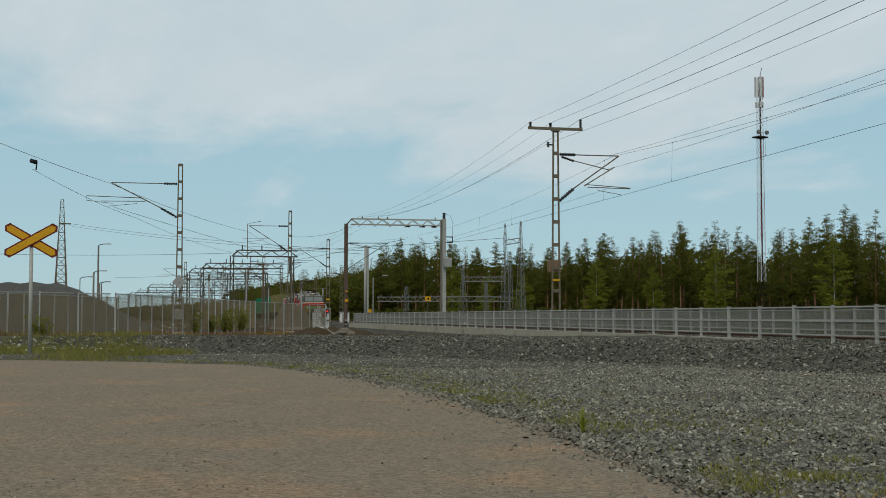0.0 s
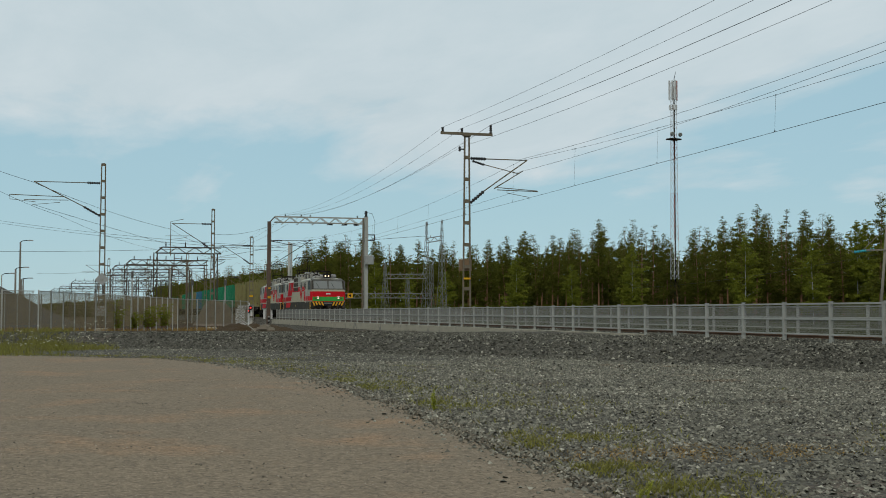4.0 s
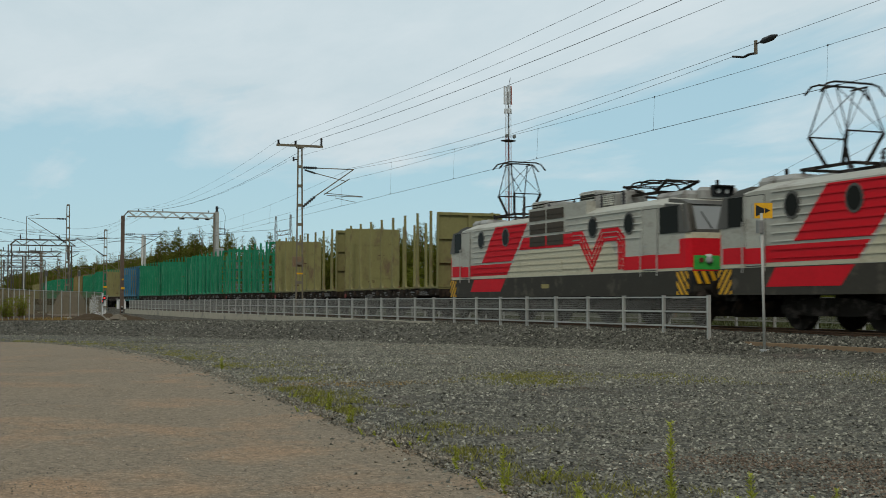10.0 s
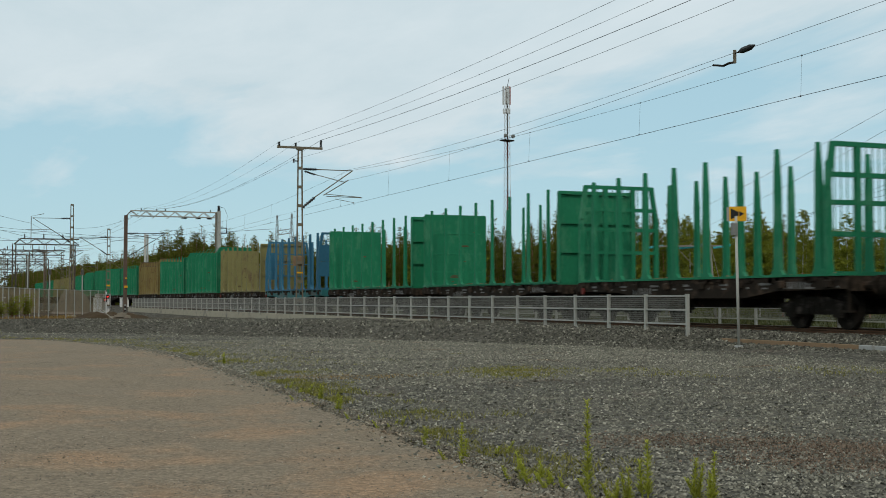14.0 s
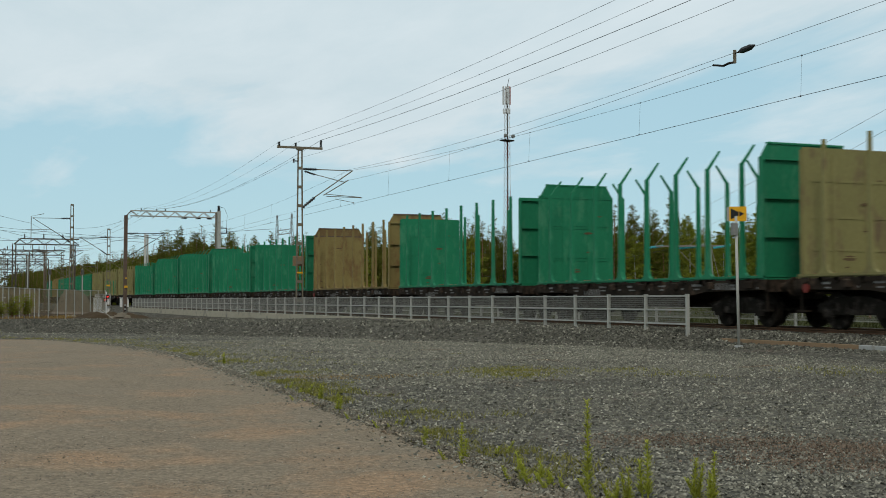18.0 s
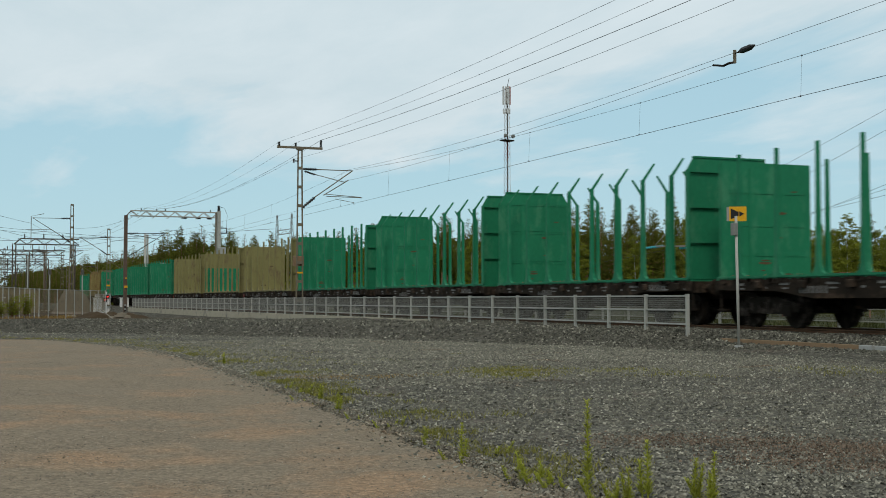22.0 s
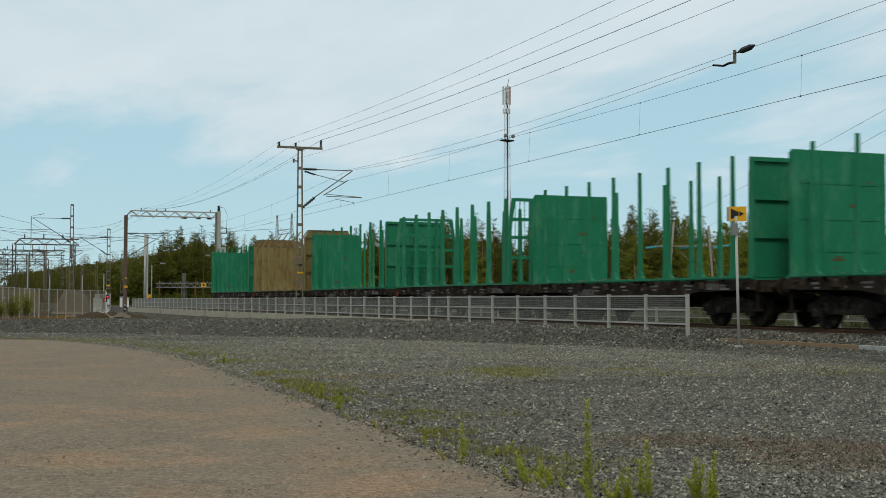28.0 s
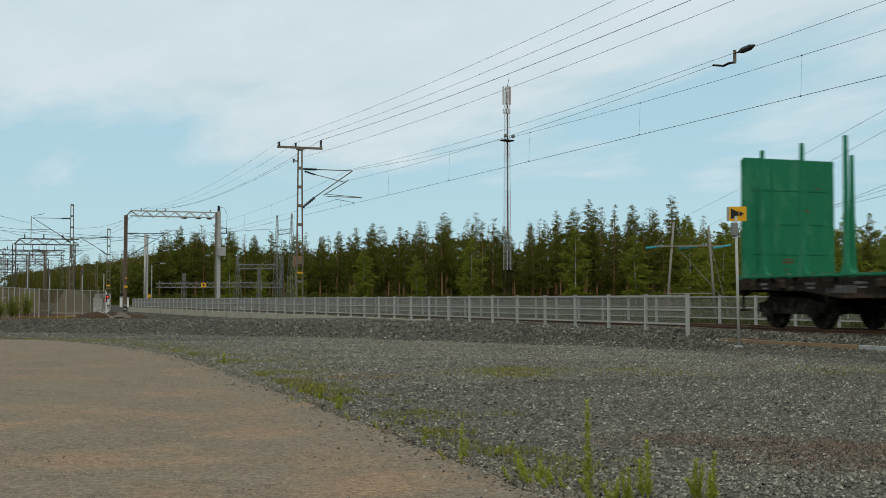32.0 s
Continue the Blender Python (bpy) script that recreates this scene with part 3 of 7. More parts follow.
# ---- fences ----
def wire_panel(name, length, z0, z1, pitch, wide, material, cross=0.2):
    """A panel of welded wire, along x from 0."""
    m = Mesh()
    n = int(length / pitch)
    for i in range(1, n):
        x = i * length / n
        m.add([(x - wide / 2, 0, z0), (x + wide / 2, 0, z0), (x + wide / 2, 0, z1), (x - wide / 2, 0, z1),
               (x - wide / 2, 0.006, z0), (x + wide / 2, 0.006, z0), (x + wide / 2, 0.006, z1), (x - wide / 2, 0.006, z1)],
              [(0, 1, 2, 3), (7, 6, 5, 4), (0, 3, 7, 4), (1, 5, 6, 2)])
    k = int((z1 - z0) / cross)
    for i in range(k + 1):
        z = z0 + (z1 - z0) * i / k
        m.box(0, length, -0.007, 0.0, z - 0.004, z + 0.004)
    return m.data(name, material)


def bar_panel(name, length, z0, z1, pitch, thick, material, cross=0.25):
    """A panel of close level wires on a few upright ones, along x from 0."""
    m = Mesh()
    n = int((z1 - z0) / pitch)
    for i in range(1, n):
        z = z0 + (z1 - z0) * i / n
        m.box(0, length, 0.0, 0.007, z - thick / 2, z + thick / 2)
    k = int(length / cross)
    for i in range(1, k):
        x = length * i / k
        m.box(x - 0.0006, x + 0.0006, -0.004, 0.0, z0, z1)
    return m.data(name, material)


PITCH = 2.055
fence = thing("trackside_fence", "galvanised steel mesh fence beside the railway track", "fence")
post_top = Mesh().box(-0.036, 0.036, -0.04, 0.04, -0.28, 0.86).box(-0.042, 0.042, -0.046, 0.046, 0.86, 0.872).data("post", GALV)
panel_me = bar_panel("mesh_panel", PITCH - 0.09, 0.10, 0.81, 0.052, 0.007, MESHM, 0.025)
rail_me = Mesh().box(0, PITCH - 0.09, -0.022, 0.022, -0.02, 0.02).data("rail", GALV)
for i in range(51):
    x = -27.66 - i * PITCH
    part("post", post_top, None, fence, at=pose(x, 17.6, 0))
    if i < 50:
        for z in (0.82, 0.46, 0.10):
            part("rail", rail_me, None, fence, at=pose(x - PITCH + 0.045, 17.6, z))
        part("mesh_panel", panel_me, None, fence, at=pose(x - PITCH + 0.045, 17.6, 0))
back = thing("far_side_fence", "galvanised mesh fence on the far side of the track", "fence")
for i in range(54):
    x = -18.0 - i * PITCH
    part("post", post_top, None, back, at=pose(x, 24.5, 0))
    for z in (0.82, 0.46, 0.10):
        part("rail", rail_me, None, back, at=pose(x - PITCH + 0.045, 24.5, z))
    part("mesh_panel", panel_me, None, back, at=pose(x - PITCH + 0.045, 24.5, 0))
wallm = Mesh()
for i in range(24):
    x0 = -132.6 + i * 3.6
    wallm.plate([(x0, -1.7), (x0 + 3.58, -1.7), (x0 + 3.58, -0.06), (x0, -0.06)], "y", 17.42, 17.78)
tagged(new("wall_trackside", wallm.data("wall", CONCRETE)), "low concrete retaining wall under the mesh fence", "wall", kind="structure")

# mesh fence along the yard, running away from the road
LF = [(-72.0, -6.5, -0.24), (-75.0, -1.6, -0.25), (-88.0, 2.7, -0.27), (-104.0, 6.8, -0.3), (-116.5, 13.3, -0.35)]
lfence = thing("yard_fence", "tall weathered mesh fence with pale posts round the rail yard", "fence")
lpost = Mesh().box(-0.035, 0.035, -0.035, 0.035, -0.5, 1.92).data("post", GALV)
LP = 1.75
lpanel = wire_panel("mesh_panel", LP - 0.07, 0.02, 1.86, 0.045, 0.011, TANMESH)
lrail = Mesh().box(0, LP - 0.07, -0.02, 0.02, -0.02, 0.02).data("rail", GALV)


def run_fence(points, owner):
    for (ax, ay, az), (bx, by, bz) in zip(points, points[1:]):
        d = math.hypot(bx - ax, by - ay)
        n = max(1, round(d / LP))
        turn = math.degrees(math.atan2(by - ay, bx - ax))
        for i in range(n):
            k = i / n
            p = (ax + (bx - ax) * k, ay + (by - ay) * k, az + (bz - az) * k)
            part("post", lpost, None, owner, at=pose(*p))
            part("rail", lrail, None, owner, at=pose(*p[:2], p[2] + 1.86, 0, 0, turn))
            part("mesh_panel", lpanel, None, owner, at=pose(*p, 0, 0, turn))
    part("post", lpost, None, owner, at=pose(*points[-1]))


run_fence([(-68.5, -13.0, -0.24)] + LF, lfence)
rfence = thing("inner_yard_fence", "second weathered mesh fence behind the yard fence", "fence")
run_fence([(-76.5, -12.0, -0.2), (-79.0, -7.0, -0.2), (-92.0, -2.2, -0.2)], rfence)


# ---- overhead line, masts and signs ----
def ladder_mast(name, label, x, y, z0, z1, w0, w1, material, group=""):
    """Two channel legs side by side, joined by welded plates."""
    o = thing(name, label, "mast", pose(x, y, 0), group)
    for s in (-1, 1):
        part("leg", Mesh().bar((0, s * w0 / 2, z0), (0, s * w1 / 2, z1), 0.075, 0.055), material, o)
    n = int((z1 - z0) / 0.95)
    for i in range(1, n + 1):
        z = z0 + (z1 - z0) * i / n - 0.06
        w = w0 + (w1 - w0) * (z - z0) / (z1 - z0)
        part("batten_plate", Mesh().box(-0.05, 0.05, -w / 2 + 0.03, w / 2 - 0.03, z - 0.08, z + 0.08), material, o)
    part("footing", Mesh().soft(-0.4, 0.4, -0.4, 0.4, z0 - 0.5, z0 + 0.12, 0.05), CONCRETE, o, "concrete footing")
    return o


def cantilever(o, s, z_top, z_low, reach, zc):
    """Bracket that holds the overhead wires; s is the side of the mast."""
    tip = (0, s * reach, z_top)
    part("insulator", Mesh().ribbed((0, s * 0.18, z_top), (0, s * 0.95, z_top), 0.09, 6), BLACK, o, "black ribbed insulator")
    part("top_tube", Mesh().tube((0, s * 0.9, z_top), tip, 0.028, 6), MASTM, o)
    zk = z_low + (z_top - z_low) * 0.27
    part("insulator", Mesh().ribbed((0, s * 0.16, z_low), (0, s * reach * 0.28, zk), 0.095, 6), BLACK, o, "black ribbed insulator")
    part("bracket_tube", Mesh().tube((0, s * reach * 0.26, zk - 0.03), tip, 0.032, 6), MASTM, o)
    za = zc + 0.42
    ya = reach * 0.5
    part("registration_arm", Mesh().tube((0, s * ya, za), (0, s * (reach + 0.55), za - 0.03), 0.022, 6), MASTM, o)
    part("steady_arm", Mesh().path([(0, s * (ya + 0.5), za), (0, s * (ya + 0.5), za - 0.14), (0, s * (reach + 0.1), zc + 0.1), (0, s * (reach + 0.1), zc)], 0.014, 5), MASTM, o)
    return o


mast = ladder_mast("catenary_mast", "brown steel catenary mast with a feeder crossarm beside the fence", -67.9, 18.2, -0.3, 9.15, 0.38, 0.21, MASTM, "catenary masts")
cantilever(mast, 1, 8.0, 5.85, 3.05, 6.1)
part("insulator", Mesh().ribbed((0.25, 0.2, 7.85), (0.25, 0.8, 7.68), 0.07, 5), BLACK, mast)
part("top_tube", Mesh().tube((0.25, 0.75, 7.7), (0.25, 2.55, 7.3), 0.022, 6), MASTM, mast)
part("bracket_tube", Mesh().tube((0.2, 1.3, 6.55), (0.25, 2.75, 7.45), 0.028, 6), MASTM, mast)
part("registration_arm", Mesh().tube((0.2, 1.35, 6.62), (0.2, 3.5, 6.5), 0.02, 6), MASTM, mast)
part("crossarm", Mesh().box(-0.06, 0.06, -1.3, 1.28, 9.12, 9.24), MASTM, mast, "steel crossarm for the feeder wires")
part("crossarm_top", Mesh().box(-0.09, 0.09, -0.2, 0.2, 9.06, 9.12), MASTM, mast)
for y, h in ((-1.2, 0.22), (-0.25, 0.2), (1.2, 0.42)):
    part("insulator", Mesh().ribbed((0, y, 9.24), (0, y, 9.24 + h), 0.085, 4), BLACK, mast, "black feeder insulator")
part("insulator", Mesh().ribbed((0, -0.36, 8.32), (0, -0.36, 8.56), 0.07, 3).box(-0.03, 0.03, -0.36, -0.15, 8.40, 8.46), BLACK, mast)
part("equipment_box", Mesh().soft(-0.28, -0.06, -0.33, 0.27, 2.6, 3.15, 0.03), PLANK, mast, "weathered tan box on the mast")
part("number_plate", Mesh().box(0.06, 0.075, -0.17, 0.17, 2.18, 2.27), YELLOW, mast, "small yellow plate")

mastl = ladder_mast("catenary_mast", "grey-brown steel catenary mast behind the yard fence", -89.0, 1.4, -0.5, 9.6, 0.36, 0.22, MASTM, "catenary masts")
cantilever(mastl, -1, 8.4, 6.4, 4.0, 6.9)
part("long_arm", Mesh().tube((-0.4, -2.2, 7.55), (-0.4, -5.4, 7.62), 0.025, 6).path([(-0.4, -5.4, 7.62), (-0.4, -5.4, 7.35), (-0.4, -3.9, 7.2)], 0.016), MASTM, mastl)
part("sign_board", Mesh().plate([(-0.42, 2.55), (0.0, 2.2), (0.42, 2.55), (0.0, 3.0)], "x", 0.06, 0.08), BOXGREY, mastl, "pale diamond board on the mast")
part("equipment_box", Mesh().soft(0.05, 0.3, -0.3, 0.3, 0.35, 0.95, 0.03), BOXGREY, mastl)
mastm = ladder_mast("catenary_mast", "grey-brown steel catenary mast beside the yard track", -118.0, 10.47, -0.8, 9.35, 0.38, 0.22, MASTM, "catenary masts")
cantilever(mastm, -1, 8.05, 5.9, 3.4, 6.6)
part("drop_post", Mesh().path([(-0.2, -3.5, 5.3), (-0.2, -3.5, 8.2), (-0.2, -2.4, 8.45)], 0.03, 6), MASTM, mastm)
for x, y, h, s, lab in ((-148.0, 17.2, 8.85, -1, "brown steel catenary mast by the level crossing"), (-215.0, 17.6, 8.6, -1, "distant brown catenary mast"), (-176.0, 12.2, 8.2, -1, "distant grey catenary mast in the yard"), (-240.0, 9.0, 8.4, -1, "distant grey catenary mast in the yard"), (-200.0, 2.5, 8.4, -1, "distant grey catenary mast in the yard")):
    m = ladder_mast("catenary_mast", lab, x, y, -0.8, h, 0.42, 0.28, MASTM, "catenary masts")
    cantilever(m, s, h - 1.0, h - 3.0, 3.2, 6.1)
    if x == -148.0:
        part("plate", Mesh().box(0.06, 0.08, -0.2, 0.2, 2.27, 2.45), YELLOW, m, "small yellow plate")

# portal over the tracks
portal = thing("catenary_portal", "steel lattice catenary portal standing over the track", "portal", pose(-135.0, 0, 0))
part("post", Mesh().bar((0, 17.4, -1.0), (0, 17.42, 9.6), 0.35, 0.32), RUST, portal, "brown steel post")
part("post", Mesh().bar((0, 27.2, -0.6), (0, 27.2, 10.25), 0.34, 0.5, 0.34), GALV, portal, "galvanised steel post")
part("post_edge", Mesh().bar((0.28, 26.8, -0.6), (0.28, 26.85, 10.1), 0.14), MASTM, portal)
for z in (10.1, 9.55):
    for dx in (-0.3, 0.3):
        part("chord", Mesh().bar((dx, 17.9, z), (dx, 27.0, z), 0.09), GALV, portal)
for i in range(12):
    y = 17.9 + i * 0.76
    a, b = ((9.35, 10.0) if i % 2 else (10.1, 9.55))
    for dx in (-0.3, 0.3):
        part("brace", Mesh().bar((dx, y, a), (dx, y + 0.76, b), 0.06), GALV, portal)
part("corner_brace", Mesh().bar((0, 17.42, 9.5), (0, 18.0, 10.12), 0.3, 0.1), RUST, portal)
for y in (19.0, 20.6, 21.5, 26.3):
    part("insulator", Mesh().ribbed((0, y, 10.14), (0, y, 10.36), 0.08, 3), BLACK, portal)
for y in (23.5, 25.0, 26.2):
    part("hanger", Mesh().box(-0.15, 0.15, y - 0.25, y + 0.25, 9.36, 9.5), DARKM, portal)
part("transformer_box", Mesh().soft(0.3, 0.75, 27.0, 27.85, 5.45, 6.35, 0.06), BOXGREY, portal, "grey transformer box")
part("insulator", Mesh().ribbed((0, 27.2, 10.25), (0, 27.2, 10.85), 0.2, 4), BLACK, portal)
part("bracket", Mesh().box(0, 0.08, 27.3, 28.1, 8.40, 8.5).box(0, 0.08, 27.3, 28.1, 7.85, 7.95).box(0, 0.08, 28.02, 28.1, 7.85, 8.5), DARKM, portal)
part("cable", Mesh().path([(0.1, 27.3, 10.7), (0.1, 27.8, 10.6), (0.1, 28.1, 9.8), (0.1, 28.0, 8.5)], 0.015), DARKM, portal)
arm = Mesh().tube((0, 17.6, 7.7), (0, 21.5, 7.75), 0.035, 6).tube((0, 17.6, 7.65), (0, 20.9, 7.1), 0.03, 6).tube((0, 17.6, 5.2), (0, 21.6, 7.8), 0.035, 6)
part("bracket_arm", arm, DARKM, portal)
part("insulator", Mesh().ribbed((0, 17.75, 7.7), (0, 18.7, 7.72), 0.09, 5), BLACK, portal)
part("plate", Mesh().box(0.3, 0.33, 17.28, 17.62, 1.98, 2.2), YELLOW, portal, "small yellow plate")
part("plate", Mesh().box(0.3, 0.33, 17.33, 17.55, 2.92, 3.05), YELLOW, portal)
for k in range(6):
    part("foot_band", Mesh().box(0.21, 0.24, 17.31, 17.51, -0.9 + k * 0.2, -0.76 + k * 0.2), BOXGREY if k % 2 else SIGNBLACK, portal)

pole_s = thing("steel_pole", "pale galvanised steel pole beyond the track", "pole", pose(-162.5, 23.4, 0))
part("shaft", Mesh().tube((0, 0, -0.6), (0, 0, 9.1), 0.17, 10, 0.15), GALV, pole_s, smooth=True)
part("edge_post", Mesh().bar((0.1, 0.27, -0.6), (0.1, 0.27, 9.0), 0.2), GALV, pole_s)
part("plate", Mesh().box(0.4, 0.43, 0.3, 0.7, 1.0, 1.4), YELLOW, pole_s)


# wires
def sag(p, q, drop, n=14):
    p, q = Vector(p), Vector(q)
    return [p.lerp(q, i / n) - Vector((0, 0, 4 * drop * (i / n) * (1 - i / n))) for i in range(n + 1)]


def wire(name, label, runs, r=0.009, droppers=()):
    o = thing(name, label, "overhead wire")
    for p, q, drop in runs:
        part("strand", Mesh().path(sag(p, q, drop), r, 4), WIRE, o)
    for a, b in droppers:
        part("dropper", Mesh().tube(a, b, 0.0035, 4), WIRE, o)
        part("clamp", Mesh().box(a[0] - 0.015, a[0] + 0.015, a[1] - 0.012, a[1] + 0.012, a[2] - 0.022, a[2] + 0.022), WIRE, o)
        part("clamp", Mesh().box(b[0] - 0.015, b[0] + 0.015, b[1] - 0.012, b[1] + 0.012, b[2] - 0.022, b[2] + 0.022), WIRE, o)
    return o


def mess(x):
    """Height of the messenger wire above the track."""
    k = ((x + 67.9) % 66.0) / 66.0
    return 7.98 - 4 * 0.85 * k * (1 - k)


drops = [((x, 20.95, mess(x)), (x, 20.9, 6.09)) for x in np.arange(-128.4, 0, 8.35) + 0.9]
wire("contact_wire", "thin contact wire with droppers above the track", [((-67.9 + k * 66.0, 20.9 + 0.2 * (-1) ** k, 6.1), (-67.9 + (k + 1) * 66.0, 20.9 - 0.2 * (-1) ** k, 6.1), 0.02) for k in range(-3, 2)], 0.0075, drops)
wire("messenger_wire", "thin messenger wire sagging above the track", [((-67.9 + k * 66.0, 20.95, 7.98), (-67.9 + (k + 1) * 66.0, 20.95, 7.98), 0.85) for k in range(-3, 2)], 0.0058)
w3 = wire("anchor_wire", "thin anchored wire with an insulator and a tensioner", [((-67.9, 20.6, 7.35), (-31.0, 20.7, 7.55), 0.28), ((-67.9, 20.7, 7.98), (-29.9, 20.7, 7.72), 0.3), ((-29.2, 20.7, 7.72), (-6, 20.7, 8.4), 0.05), ((-67.9, 20.8, 6.5), (-135.0, 20.8, 6.3), 0.1)], 0.006)
part("insulator", Mesh().tube((-29.95, 20.7, 7.70), (-29.75, 20.7, 7.71), 0.02, 8).tube((-29.78, 20.7, 7.71), (-29.6, 20.7, 7.72), 0.03, 8, 0.085).tube((-29.6, 20.7, 7.72), (-29.25, 20.7, 7.74), 0.085, 10).tube((-29.25, 20.7, 7.74), (-29.02, 20.7, 7.76), 0.085, 8, 0.02), BLACK, w3, "dark long insulator")
part("bracket", Mesh().box(-30.02, -29.94, 20.67, 20.73, 7.42, 7.8), MASTM, w3)
part("tensioner", Mesh().path([(-29.98, 20.7, 7.45), (-30.3, 20.7, 7.47), (-30.55, 20.7, 7.44), (-30.8, 20.7, 7.5), (-31.05, 20.7, 7.55)], 0.035, 6), DARKM, w3)
for y, zz, lab in ((17.0, 9.46, ""), (17.95, 9.44, ""), (19.4, 9.66, ""), (17.84, 8.5, "")):
    thick = 0.010 if y == 19.4 else 0.0062
    wire("feeder_wire", "dark feeder wire strung along the masts", [((-67.9, y, zz), (2.0, y, zz + 0.38), 0.71), ((-67.9, y, zz), (-135.0, 18.6 + (y - 17) * 0.9, 10.35), 0.9), ((-135.0, 18.6 + (y - 17) * 0.9, 10.35), (-205.0, 16.0, 9.3), 1.0)], thick)
# wires of the yard tracks
wire("yard_wire", "thin overhead wires of the yard track", [((-69.7, -8.0, 8.7), (-89.4, -2.7, 8.4), 0.1), ((-80.2, -6.1, 8.1), (-118.0, -1.98, 8.5), 0.2), ((-118.0, -1.98, 8.5), (-150.0, 7.0, 7.4), 0.3), ((-89.4, -2.7, 8.4), (-118.6, 7.0, 7.6), 0.25), ((-89.4, -2.5, 7.0), (-118.6, 7.3, 6.2), 0.05), ((-118.6, 7.0, 7.6), (-148.0, 14.0, 7.85), 0.5), ((-118.6, 7.3, 6.2), (-148.0, 14.0, 6.1), 0.05), ((-148.0, 14.0, 7.85), (-215.0, 14.5, 7.6), 0.8), ((-118.0, 10.3, 7.2), (-135.0, 18.0, 9.4), 0.4)], 0.012)
part("insulator", Mesh().ribbed((-79.6, -6.1, 8.45), (-80.0, -5.85, 8.42), 0.12, 4).bar((-80.05, -5.85, 8.42), (-80.2, -5.9, 8.05), 0.06), BLACK, scene.objects["yard_wire"], "dark round insulator")
wire("power_line", "thin grid line wires beyond the yard", [((-255.2, -18.2, 17.6), (-162.5, 23.4, 8.4), 0.5), ((-255.2, -18.4, 17.2), (-162.5, 23.4, 8.0), 0.5), ((-147.0, 36.5, 9.2), (-200.0, -30.0, 9.4), 1.0), ((-300, -12, 9), (-150, 26, 9.1), 1.2)], 0.02)
wire("forest_line", "thin wires in front of the forest", [((-81.95, 51.0, 6.6), (-32.35, 31.7, 8.68), 0.15), ((-80.95, 53.4, 6.3), (-32.38, 31.7, 8.03), 0.15), ((-80.4, 55.0, 4.85), (-38.39, 38.4, 6.99), 0.1), ((-81.4, 52.7, 4.72), (-38.41, 38.41, 6.45), 0.1), ((-82.3, 50.3, 4.78), (-38.43, 38.42, 5.89), 0.1), ((-82.3, 50.6, 4.5), (-160.0, 66.0, 3.8), 0.5)], 0.008)

# board with arrows on a post
sg = thing("speed_sign_post", "yellow board with black arrows on a thin steel post", "sign", pose(-25.42, 17.6, 0))
part("post", Mesh().tube((0, 0, -0.7), (0, -0.06, 2.72), 0.035, 8), GALV, sg, smooth=True)
bd = part("board", Mesh().box(-0.03, 0.0, -0.15, 0.25, 2.60, 2.95), YELLOW, sg, "yellow board", at=pose(0, -0.06, 0, 0, 0, -28))
part("arrow", Mesh().plate([(-0.12, 2.645), (0.065, 2.728), (0.065, 2.822), (-0.12, 2.905)], "x", 0.001, 0.006), SIGNBLACK, bd)
part("arrow", Mesh().plate([(0.08, 2.712), (0.20, 2.775), (0.08, 2.838)], "x", 0.001, 0.006), SIGNBLACK, bd)
part("backing_box", Mesh().box(-0.16, -0.035, -0.2, 0.12, 2.61, 2.94), BOXGREY, sg, at=pose(0, -0.06, 0, 0, 0, -28))
part("switch_box", Mesh().soft(-0.08, 0.06, -0.17, -0.03, 2.26, 2.56, 0.02), DULLGALV, sg, "grey box under the board")
part("foot_block", Mesh().soft(-0.09, 0.09, -0.09, 0.09, float(ground_z(-25.42, 17.6)) - 0.1, float(ground_z(-25.42, 17.6)) + 0.035, 0.02), BOXGREY, sg, "pale concrete foot")
# warning cross of the level crossing
cr = thing("crossing_cross", "orange-yellow warning cross with red edges on a steel post", "sign", pose(-47.4, -2.5, -0.1, 0, 0, -4))
cr.scale = (1.08, 1.08, 1.08)
part("post", Mesh().tube((-0.05, 0, -0.6), (0, 0, 2.5), 0.045, 8), GALV, cr, smooth=True)
for s in (-1, 1):
    d = Vector((0, 0.62, 0.36 * s)).normalized()
    u = Vector((0, -d.z, d.y))
    for w, x0, x1, ln, mt, nm in ((0.115, 0.045 + 0.012 * s, 0.06 + 0.012 * s, 0.72, SIGNRED, "arm_edge"), (0.08, 0.061 + 0.012 * s, 0.066 + 0.012 * s, 0.67, YELLOW, "arm")):
        pts = [d * ln, d * (ln - 0.07) + u * w, d * -(ln - 0.07) + u * w, d * -ln, d * -(ln - 0.07) - u * w, d * (ln - 0.07) - u * w]
        part(nm, Mesh().plate([(p.y, p.z + 2.44) for p in pts], "x", x0, x1), mt, cr, "red edged yellow arm" if nm == "arm" else "")

# plank edging by the track
for i in range(5):
    x = -26.75 + i * 2.58
    y = 17.97 + 0.02 * (i % 2)
    pl = thing("edging_plank", "weathered brown plank lying on the gravel by the track" if i < 2 else "pale grey plank lying on the gravel by the track", "plank", pose(x, y, -0.245, 0, 0, 0.3 - 0.6 * (i % 2)), "edging planks")
    part("board", Mesh().soft(0, 2.55, -0.04, 0.04, -0.11, 0.012, 0.008), PLANK if i < 2 else BOXGREY, pl)


